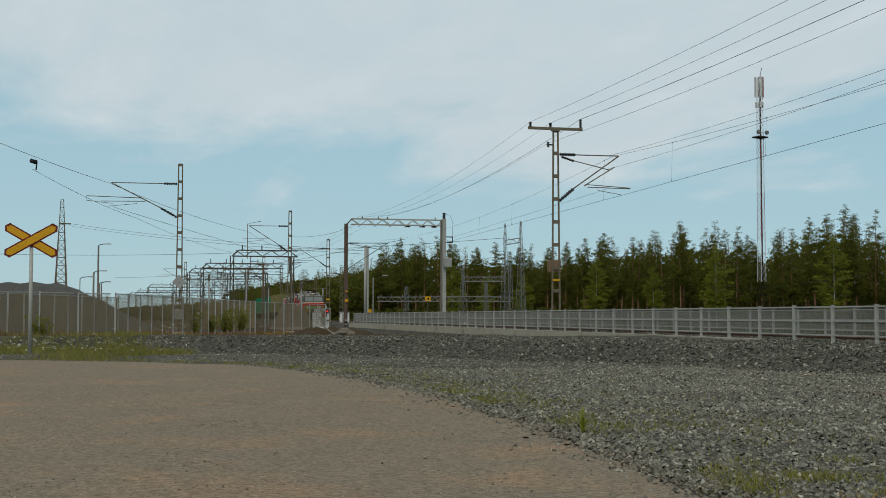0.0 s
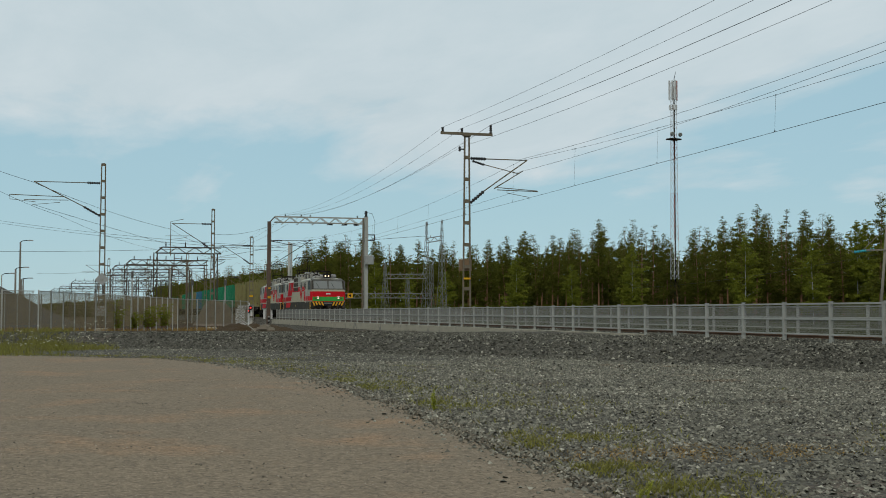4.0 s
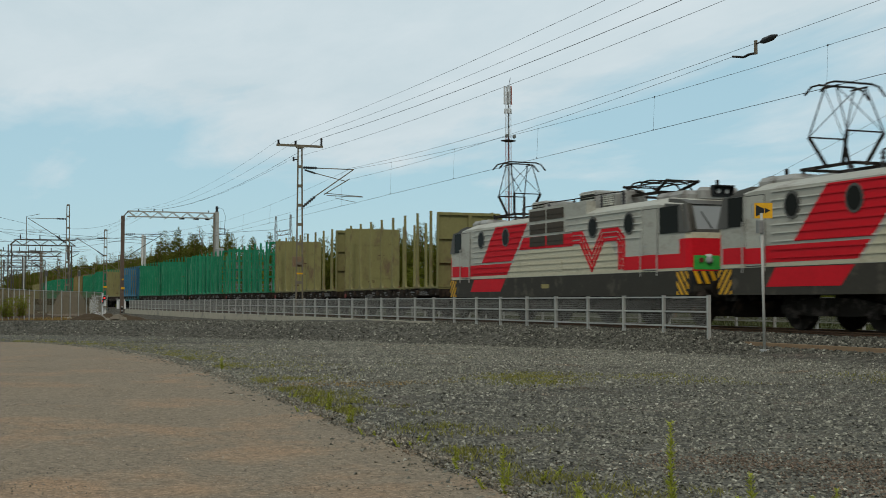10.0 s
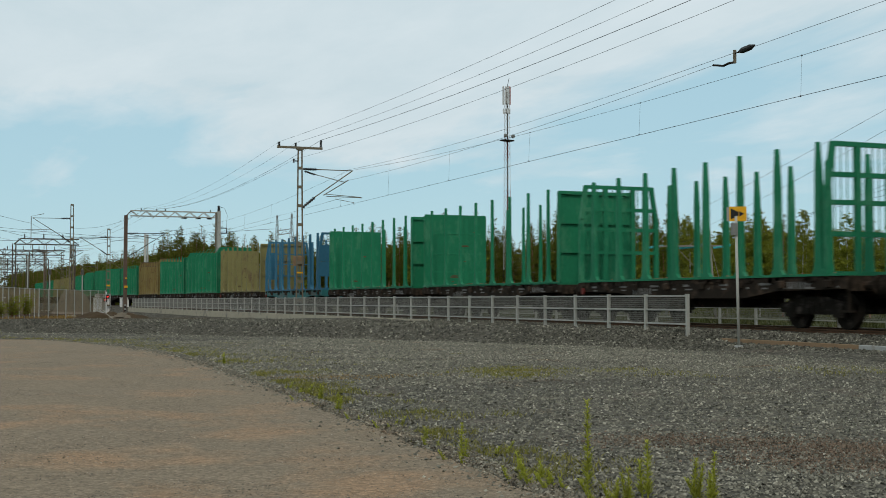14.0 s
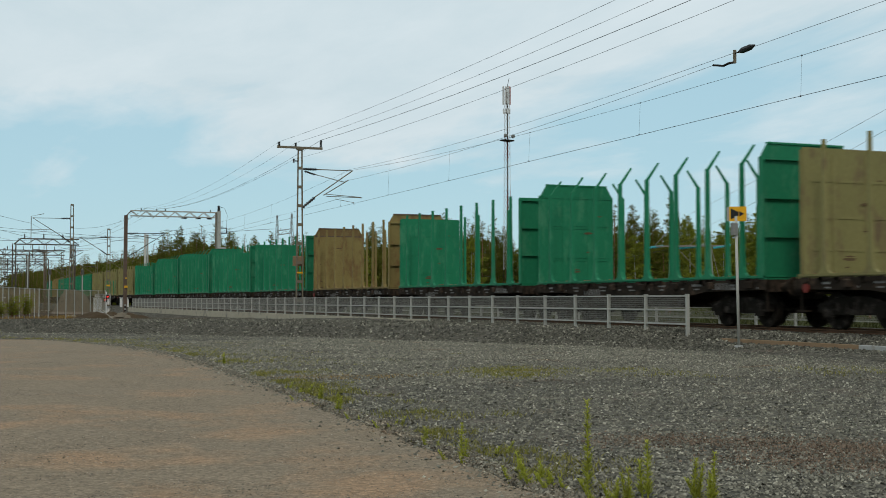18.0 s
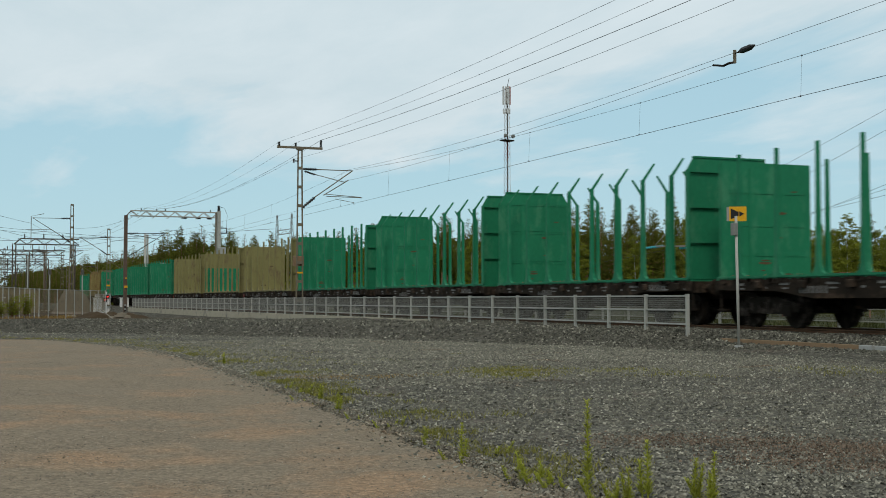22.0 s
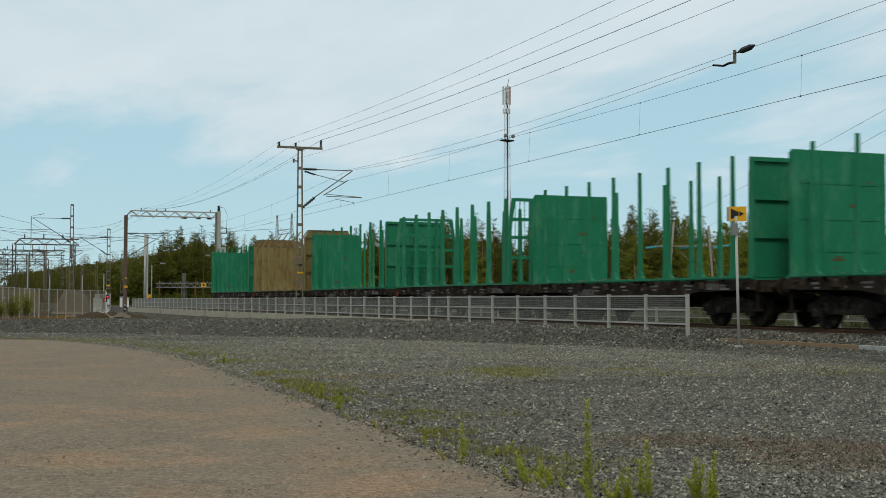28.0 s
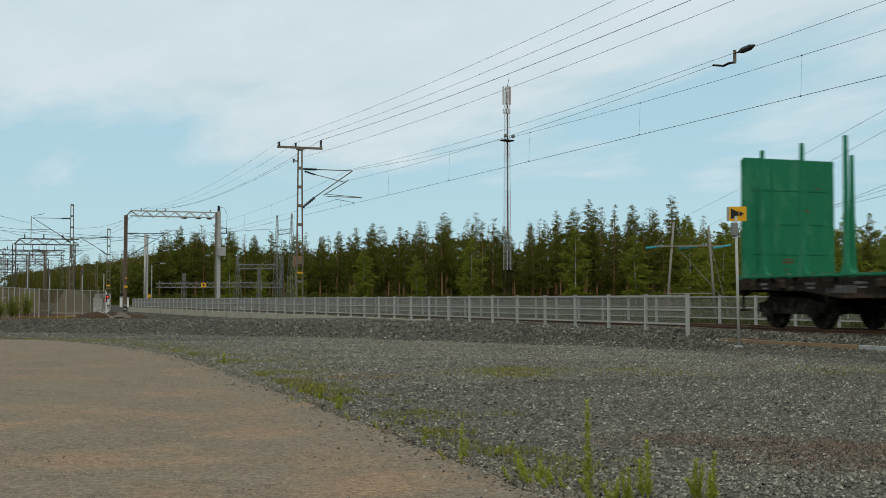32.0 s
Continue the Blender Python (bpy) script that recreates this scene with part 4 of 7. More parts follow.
# ---- yard and distance ----
def gantry(x, y0, y1, h, legs, material):
    o = thing("yard_gantry", "lattice gantry over the rail yard, darkened as a silhouette", "gantry", pose(x, 0, 0), "yard gantries")
    for y in legs:
        for dy in (-0.18, 0.18):
            part("leg", Mesh().bar((0, y + dy, -0.8), (0, y + dy, h - 0.6), 0.125), material, o)
        for k in range(5):
            part("leg_brace", Mesh().bar((0, y - 0.18, k * h / 5.5), (0, y + 0.18, (k + 0.8) * h / 5.5), 0.085), material, o)
    part("chord", Mesh().bar((0, y0 + 0.7, h), (0, y1, h), 0.13), material, o)
    part("chord", Mesh().bar((0, y0, h - 0.65), (0, y1, h - 0.65), 0.13), material, o)
    part("corner", Mesh().bar((0, y0, h - 0.65), (0, y0 + 0.7, h), 0.15), material, o)
    n = int((y1 - y0) / 0.9)
    for i in range(n):
        ya, yb = y0 + 0.4 + (y1 - y0 - 0.4) * i / n, y0 + 0.4 + (y1 - y0 - 0.4) * (i + 1) / n
        part("brace", Mesh().bar((0, ya, h - 0.65 if i % 2 else h), (0, yb, h if i % 2 else h - 0.65), 0.085), material, o)
    for y in np.arange(y0 + 2, y1, 4.2):
        part("hanger", Mesh().bar((0, y, h - 0.65), (0, y, h - 2.2), 0.085).bar((0, y, h - 2.2), (0, y + 1.3, h - 1.5), 0.07).bar((0, y, h - 1.2), (0, y + 1.4, h - 1.3), 0.06), material, o)
    for y in np.arange(y0 + 1.1, y1, 2.1):
        part("insulator", Mesh().ribbed((0, y, h + 0.06), (0, y, h + 0.55), 0.09, 3), BLACK, o)
    part("cross_wire", Mesh().tube((0, y0, h - 1.5), (0, y1, h - 1.45), 0.035, 5), material, o)
    return o


gantry(-151.0, 7.1, 14.2, 7.7, (7.1, 13.6), SILHOUETTE)
gantry(-185.0, 4.6, 15.5, 7.65, (4.6, 10.5), SILHOUETTE)
gantry(-217.0, 3.1, 15.6, 8.05, (3.1, 9.0, 15.4), SILHOUETTE)
gantry(-250.0, 2.0, 17.0, 7.95, (2.0, 8.0), SILHOUETTE)
gantry(-288.0, 0.5, 17.0, 8.05, (0.5, 7.0, 14.0), SILHOUETTE)
gantry(-327.0, -5.5, 17.0, 8.1, (-5.5, 2.0, 9.5), SILHOUETTE)
gantry(-368.0, -9.5, 16.0, 7.6, (-9.5, 0.0, 8.0), SILHOUETTE)
gantry(-410.0, -13.0, 16.0, 7.6, (-13.0, -2.0, 9.0), SILHOUETTE)


def lattice_tower(name, label, x, y, z0, z1, w0, w1, step, materials, at_turn=0.0, category="tower", stout=1.0):
    o = thing(name, label, category, pose(x, y, 0, 0, 0, at_turn))
    n = max(3, int((z1 - z0) / step))
    for i in range(n):
        a, b = z0 + (z1 - z0) * i / n, z0 + (z1 - z0) * (i + 1) / n
        wa, wb = (w0 + (w1 - w0) * (i + k) / n for k in (0, 1))
        t = max(0.03, 0.05 * wa) * stout
        ca = [(sx * wa / 2, sy * wa / 2, a) for sx, sy in ((-1, -1), (1, -1), (1, 1), (-1, 1))]
        cb = [(sx * wb / 2, sy * wb / 2, b) for sx, sy in ((-1, -1), (1, -1), (1, 1), (-1, 1))]
        for k in range(4):
            part("leg", Mesh().bar(ca[k], cb[k], t), materials(a), o)
            part("brace", Mesh().bar(ca[k], cb[(k + 1) % 4], t * 0.6), materials(a), o)
            part("tie", Mesh().bar(cb[k], cb[(k + 1) % 4], t * 0.55), materials(a), o)
    return o


twx, twy = -136.3, 61.9
tower = lattice_tower("telecom_tower", "tall slim lattice telecom tower painted red and white", twx, twy, -0.8, 26.0, 0.66, 0.42, 0.72,
                      lambda z: DARKM if z < 4.0 else TOWERWHITE if z < 8.6 else TOWERRED if z < 13.0 else TOWERWHITE if z < 17 else TOWERRED if z < 19.5 else TOWERWHITE, 20)
part("ladder", Mesh().bar((0.1, 0, 4), (0.05, 0, 25.5), 0.12), DARKM, tower)
for dx, dy, col in ((-0.35, -0.45, TOWERWHITE), (0.45, -0.2, TOWERWHITE), (0.1, 0.5, TOWERRED), (-0.1, -0.15, TOWERWHITE)):
    part("antenna", Mesh().soft(dx * 0.8 - 0.07, dx * 0.8 + 0.07, dy * 0.8 - 0.11, dy * 0.8 + 0.11, 24.0, 26.2, 0.04), col, tower, "upright panel antenna")
    part("radio_unit", Mesh().soft(dx * 0.7 - 0.08, dx * 0.7 + 0.08, dy * 0.7 - 0.1, dy * 0.7 + 0.1, 22.9, 23.5, 0.03), TOWERWHITE, tower)
part("lightning_rod", Mesh().tube((0, 0, 26.0), (0, 0.35, 27.2), 0.03, 5), DARKM, tower)
for dy in (-0.62, 0.62):
    part("dish", Mesh().tube((0.3, dy, 20.2), (0.5, dy, 20.2), 0.24, 14, 0.2), DULLGALV, tower, "small dish antenna")
part("platform", Mesh().box(-0.5, 0.5, -0.7, 0.7, 19.6, 19.75), DARKM, tower)
lattice_tower("power_pylon", "tapering lattice power pylon beyond the stone heap", -255.2, -19.7, -1, 22.1, 2.6, 0.5, 1.5, lambda z: MASTM, 10, "pylon", 1.9)
part("crossarm", Mesh().bar((0, -0.3, 17.6), (0, 1.6, 17.6), 0.25), MASTM, scene.objects["power_pylon"])

# switchyard beside the forest
for x, y, h, w in ((-146.5, 36.5, 10.75, 0.9), (-146.2, 38.2, 11.0, 0.95), (-148.4, 32.2, 6.2, 0.9), (-150.9, 26.3, 3.9, 0.55), (-147.6, 34.6, 4.3, 0.5), (-146.9, 37.2, 6.0, 0.5)):
    lattice_tower("switchyard_post", "grey lattice post of the railway switchyard", x, y, -0.8, h, w, 0.12 if h > 6 else 0.25, 0.8, lambda z: DULLGALV, 20, "pylon")
sw = thing("switchyard_beams", "grey lattice beams carried by the switchyard posts", "gantry")
for a, b in (((-148.4, 32.2, 4.9), (-146.5, 36.5, 4.9)), ((-152.1, 23.2, 2.7), (-150.9, 26.3, 2.7)), ((-150.9, 26.3, 2.7), (-148.4, 32.2, 2.75)), ((-148.4, 32.2, 2.75), (-146.6, 37.2, 2.7)), ((-146.5, 36.5, 8.9), (-146.2, 38.2, 9.2))):
    a, b = Vector(a), Vector(b)
    part("chord", Mesh().bar(a, b, 0.09).bar(a - Vector((0, 0, 0.5)), b - Vector((0, 0, 0.5)), 0.09), DULLGALV, sw)
    n = max(2, int((b - a).length / 0.4))
    m = Mesh()
    for i in range(n):
        m.bar(a.lerp(b, i / n) - Vector((0, 0, 0.5 * (i % 2))), a.lerp(b, (i + 1) / n) - Vector((0, 0, 0.5 * ((i + 1) % 2))), 0.05)
    part("lacing", m, DULLGALV, sw)
    for i in range(1, n, 3):
        q = a.lerp(b, i / n)
        part("insulator", Mesh().ribbed(q, q + Vector((0, 0, 0.26)), 0.06, 3), DULLGALV, sw, "grey post insulator")
# H-frame wooden poles with teal insulators
hf = thing("h_frame_pole", "weathered wooden H-frame power pole with teal insulators", "power pole")
part("pole", Mesh().tube((-82.3, 50.5, -0.8), (-81.95, 51.0, 6.6), 0.11, 8, 0.08), WOODPOLE, hf, smooth=True)
part("pole", Mesh().tube((-80.9, 53.95, -0.8), (-80.95, 53.4, 6.3), 0.11, 8, 0.08), WOODPOLE, hf, smooth=True)
part("crossarm", Mesh().bar((-82.4, 49.7, 4.75), (-80.5, 54.6, 4.8), 0.1), WOODPOLE, hf)
part("lower_beam", Mesh().bar((-82.2, 50.5, 1.2), (-80.9, 53.9, 1.2), 0.09), WOODPOLE, hf)
for a, b in (((-82.7, 49.0, 4.62), (-82.3, 50.3, 4.78)), ((-81.9, 51.4, 4.6), (-81.4, 52.7, 4.72)), ((-80.8, 53.7, 4.62), (-80.4, 55.0, 4.85))):
    part("insulator", Mesh().ribbed(a, b, 0.11, 8), TEAL, hf, "teal glass insulator string")
for p, q in (((-82.0, 50.9, 6.2), (-83.0, 49.9, 4.8)), ((-80.95, 53.4, 6.1), (-82.0, 52.2, 4.7)), ((-81.6, 51.3, 4.4), (-79.5, 55.0, -0.4)), ((-80.9, 53.5, 5.0), (-80.2, 54.6, -0.4))):
    part("stay", Mesh().tube(p, q, 0.025, 5), WOODPOLE, hf)
# lamp posts
for x, y, h in ((-172.8, -8.2, 9.2), (-154.5, -9.0, 4.6), (-164.5, -8.2, 5.6), (-230.0, -11.0, 6.0), (-190.0, -9.0, 5.0), (-142.1, 21.2, 4.6)):
    lp = thing("lamp_post", "slender wooden lamp post with a curved arm", "street lamp", pose(x, y, 0), "lamp posts of the yard")
    part("pole", Mesh().tube((0, 0, -0.9), (0, 0, h), 0.14 if h > 4.6 else 0.06, 8, 0.10 if h > 4.6 else 0.05), WOODPOLE if h > 4.6 else GALV, lp)
    part("arm", Mesh().path([(0, 0, h - 0.05), (0, 0.25, h + 0.12), (0, 1.0, h + 0.2)], 0.045, 6), DARKM, lp)
    part("lamp_head", Mesh().soft(-0.12, 0.12, 0.9, 1.5, h + 0.13, h + 0.25, 0.04), BOXGREY, lp)
# signal and cabinets at the level crossing
sig = thing("crossing_signal", "low railway signal showing a red light", "signal", pose(-142.0, 16.3, 0))
part("post", Mesh().tube((0, 0, -1.0), (0, 0, 1.6), 0.06, 8), WHITEP, sig)
hd = part("head", Mesh().soft(-0.1, 0.15, -0.3, 0.08, 0.5, 0.95, 0.05).soft(-0.1, 0.15, -0.04, 0.3, 0.85, 1.3, 0.05), SIGNBLACK, sig)
for y, z in ((-0.11, 0.73), (0.13, 1.07)):
    part("lens", Mesh().tube((0.15, y, z), (0.2, y, z), 0.10, 14), REDLAMP, hd, "glowing red lens")
for x, y, w, z0, z1 in ((-144.2, 15.6, 0.9, -0.3, 0.95), (-140.0, 30.5, 0.8, -0.6, 0.85)):
    cb = thing("relay_cabinet", "white painted metal relay cabinet by the track", "cabinet", pose(x, y, 0), "relay cabinets")
    part("body", Mesh().soft(-0.35, 0.35, -w / 2, w / 2, z0 - 0.6, z1, 0.04), WHITEP, cb)
    part("roof", Mesh().box(-0.42, 0.42, -w / 2 - 0.06, w / 2 + 0.06, z1, z1 + 0.06), BOXGREY, cb)
    part("door", Mesh().box(0.35, 0.37, -w / 2 + 0.08, w / 2 - 0.08, z0, z1 - 0.1), WHITEP, cb)
ys = thing("arrow_board", "small yellow board with a black arrow on a post", "sign", pose(-138.1, 26.2, 0))
part("post", Mesh().tube((0, 0, -0.7), (0, 0, 2.2), 0.05, 6), RUST, ys)
yb = part("board", Mesh().box(0, 0.05, -0.27, 0.27, 2.1, 2.58), YELLOW, ys)
part("arrow", Mesh().plate([(-0.17, 2.34), (0.1, 2.18), (0.1, 2.5)], "x", 0.052, 0.06), SIGNBLACK, yb)


def heap(name, label, cx, cy, rx_, ry_, h, material, turn=0):
    n, k = 28, 9
    v, f = [], []
    for j in range(k + 1):
        r = j / k
        for i in range(n):
            a = 2 * math.pi * i / n
            x, y = rx_ * r * math.cos(a), ry_ * r * math.sin(a)
            z = h * min(1.0, (1 - r) * 1.9) * (0.93 + 0.1 * math.sin(a * 3 + r * 5)) + 0.12 * float(waves(x + cx, y + cy, 9, 4.0)) * (r < 0.95)
            v.append((x, y, z - 1.0))
    for j in range(k):
        f += [(j * n + i, (j + 1) * n + i, (j + 1) * n + (i + 1) % n, j * n + (i + 1) % n) for i in range(n)]
    ob = new(name, raw(name, v, f, material, True))
    ob.matrix_basis = pose(cx, cy, 0, 0, 0, turn)
    return tagged(ob, label, "heap")


heap("rock_mound", "large dark mound of crushed rock behind the fences", -134.0, -17.0, 9.0, 17.2, 4.45, HEAP)
heap("soil_bank", "low bank of dark brown earth by the level crossing", -95.0, 11.0, 5.5, 3.6, 0.74, SOIL)
heap("soil_mound", "low tan mound of soil by the yard", -146.0, 13.2, 4.0, 2.5, 2.7, mat("heap_soil", (0.17, 0.135, 0.10), (0.12, 0.095, 0.07), 0.95, 0, 0.8, 0.8, 5, depth=0.1))


# ---- the far end of the yard ----
def bearing(th, d):
    return -d * math.cos(radians(th)), d * math.sin(radians(th))


for th, d, h in ((6.13, 215, 7.1), (7.21, 200, 7.8), (7.69, 230, 7.7), (2.3, 215, 9.0), (1.2, 240, 8.0), (4.9, 240, 7.2)):
    x, y = bearing(th, d)
    ym = ladder_mast("yard_mast", "slender riveted mast with striped foot in the rail yard", x, y, -0.9, h, 0.42, 0.26, MASTM, "masts of the far yard")
    for k in range(5):
        part("foot_band", Mesh().box(0.06, 0.10, -0.26, 0.26, -0.3 + k * 0.42, -0.09 + k * 0.42), WHITEP if k % 2 else SIGNBLACK, ym)
    part("bracket", Mesh().tube((0, 0, h - 1.0), (0, -2.6, h - 0.8), 0.05, 6), MASTM, ym)
    part("stay", Mesh().tube((0, 0, h - 2.4), (0, -2.4, h - 0.85), 0.04, 6), MASTM, ym)
    part("insulator", Mesh().ribbed((0, -0.3, h - 0.98), (0, -0.9, h - 0.93), 0.10, 5), BLACK, ym)
for th, d, h, w in ((4.17, 180, 5.0, 0.55), (5.53, 180, 5.0, 0.55), (3.26, 170, 6.0, 0.0), (3.96, 170, 6.9, 0.0), (6.44, 200, 4.7, 0.0), (1.75, 160, 5.4, 0.4)):
    x, y = bearing(th, d)
    sp = thing("signal_pole", "thin grey yard pole with a dark equipment box" if w else "thin plain yard pole of dull steel", "pole", pose(x, y, 0), "thin poles of the yard")
    part("pole", Mesh().tube((0, 0, -1.0), (0, 0, h), 0.10, 8, 0.08), RUST if h > 6.5 else GALV, sp)
    if w:
        part("head", Mesh().soft(-0.15, 0.25, -w / 3, w / 3, h - 0.85, h - 0.1, 0.05), HOOD, sp, "dark signal head")
    else:
        part("top_arm", Mesh().box(-0.05, 0.05, -0.7, 0.7, h - 0.1, h), MASTM, sp)
for th, d, w, z0, z1 in ((6.40, 150, 1.75, 0.15, 1.35), (7.32, 150, 1.0, 0.1, 0.95)):
    x, y = bearing(th, d)
    cb = thing("equipment_hut", "pale grey-white equipment hut at the crossing", "hut", pose(x, y, 0, 0, 0, -6), "equipment huts at the crossing")
    part("wall", Mesh().soft(-0.8, 0.8, -w / 2, w / 2, -1.2, z1, 0.03), WHITEP, cb)
    part("roof", Mesh().box(-0.9, 0.9, -w / 2 - 0.08, w / 2 + 0.08, z1, z1 + 0.08), BOXGREY, cb)
    part("door", Mesh().box(0.8, 0.82, -0.3, 0.3, z0 - 0.6, z1 - 0.15), BOXGREY, cb)
for th, d, s in ((7.22, 84, 0.42), (7.05, 86, 0.3), (7.45, 83, 0.26), (6.8, 88, 0.22)):
    x, y = bearing(th, d)
    r_ = np.random.default_rng(int(th * 100))
    v, f = [], []
    for j in range(5):
        for i in range(9):
            a, b_ = 6.283 * i / 9, math.pi * j / 4
            k = s * (0.8 + 0.35 * r_.random())
            v.append((k * math.cos(a) * math.sin(b_), k * math.sin(a) * math.sin(b_), 0.75 * k * math.cos(b_)))
    for j in range(4):
        f += [(j * 9 + i, (j + 1) * 9 + i, (j + 1) * 9 + (i + 1) % 9, j * 9 + (i + 1) % 9) for i in range(9)]
    bo = new("boulder", raw("boulder", v, f, BOULDER))
    bo.matrix_basis = pose(x, y, float(ground_z(x, y)) + 0.1 + 0.3 * s)
    tagged(bo, "weathered tan boulder lying on the soil by the track", "boulder", group="boulders by the crossing")
x0, y0 = bearing(6.3, 92)
x1, y1 = bearing(7.1, 80)
pp = thing("lying_pole", "old wooden pole lying aslant on the soil", "pole")
part("pole", Mesh().tube((x0, y0, 0.06), (x1, y1, -0.72), 0.04, 8, 0.03), WOODPOLE, pp)


# ---- train ----
def bogie(parent, x, wheel_r, base, material=None):
    """A two-axle bogie with its wheels, axle boxes and springs."""
    material = material or DARKM
    m = Mesh()
    for y in (-1.02, 1.02):
        m.plate([(x - base / 2 - 0.42, 0.42), (x - base / 2 - 0.42, 0.62), (x - base / 4, 0.80), (x + base / 4, 0.80), (x + base / 2 + 0.42, 0.62), (x + base / 2 + 0.42, 0.42), (x + base / 4, 0.36), (x - base / 4, 0.36)], "y", y - 0.07, y + 0.07)
        for k in (-0.5, 0.5):
            m.soft(x + k * base - 0.2, x + k * base + 0.2, y - 0.14, y + 0.14, 0.3, 0.64, 0.05)
        for k in (-0.2, 0.0, 0.2):
            m.tube((x + k, y * 1.05, 0.38), (x + k, y * 1.05, 0.66), 0.08, 8)
    m.box(x - 0.3, x + 0.3, -1.0, 1.0, 0.4, 0.75)
    b = part("bogie", m, material, parent)
    for k in (-0.5, 0.5):
        w = Mesh()
        w.tube((x + k * base, -0.86, wheel_r), (x + k * base, 0.86, wheel_r), 0.09, 8)
        for y in (-1, 1):
            w.tube((x + k * base, y * 0.73, wheel_r), (x + k * base, y * 0.86, wheel_r), wheel_r, 20)
            w.tube((x + k * base, y * 0.70, wheel_r), (x + k * base, y * 0.735, wheel_r), wheel_r + 0.025, 20)
        part("wheelset", w, DARKM, b)
    return b


def buffers(parent, x, sign, material):
    for y in (-0.92, 0.92):
        m = Mesh().tube((x, y, 1.06), (x + sign * 0.42, y, 1.06), 0.11, 10)
        m.tube((x + sign * 0.42, y, 1.06), (x + sign * 0.50, y, 1.06), 0.24, 14)
        part("buffer", m, material, parent, smooth=False)
    part("coupler", Mesh().box(min(x, x + sign * 0.6), max(x, x + sign * 0.6), -0.11, 0.11, 0.92, 1.14).soft(x + sign * 0.42 - 0.12, x + sign * 0.42 + 0.12, -0.2, 0.2, 0.86, 1.2, 0.05), material, parent)


def side_strip(pts, side, layer=0):
    """A painted field on the body side, each layer 4 mm proud of the last; pts in (x, z)."""
    y = (1.554 + 0.004 * layer) * side
    return Mesh().plate(pts, "y", min(y, 1.54 * side), max(y, 1.54 * side))


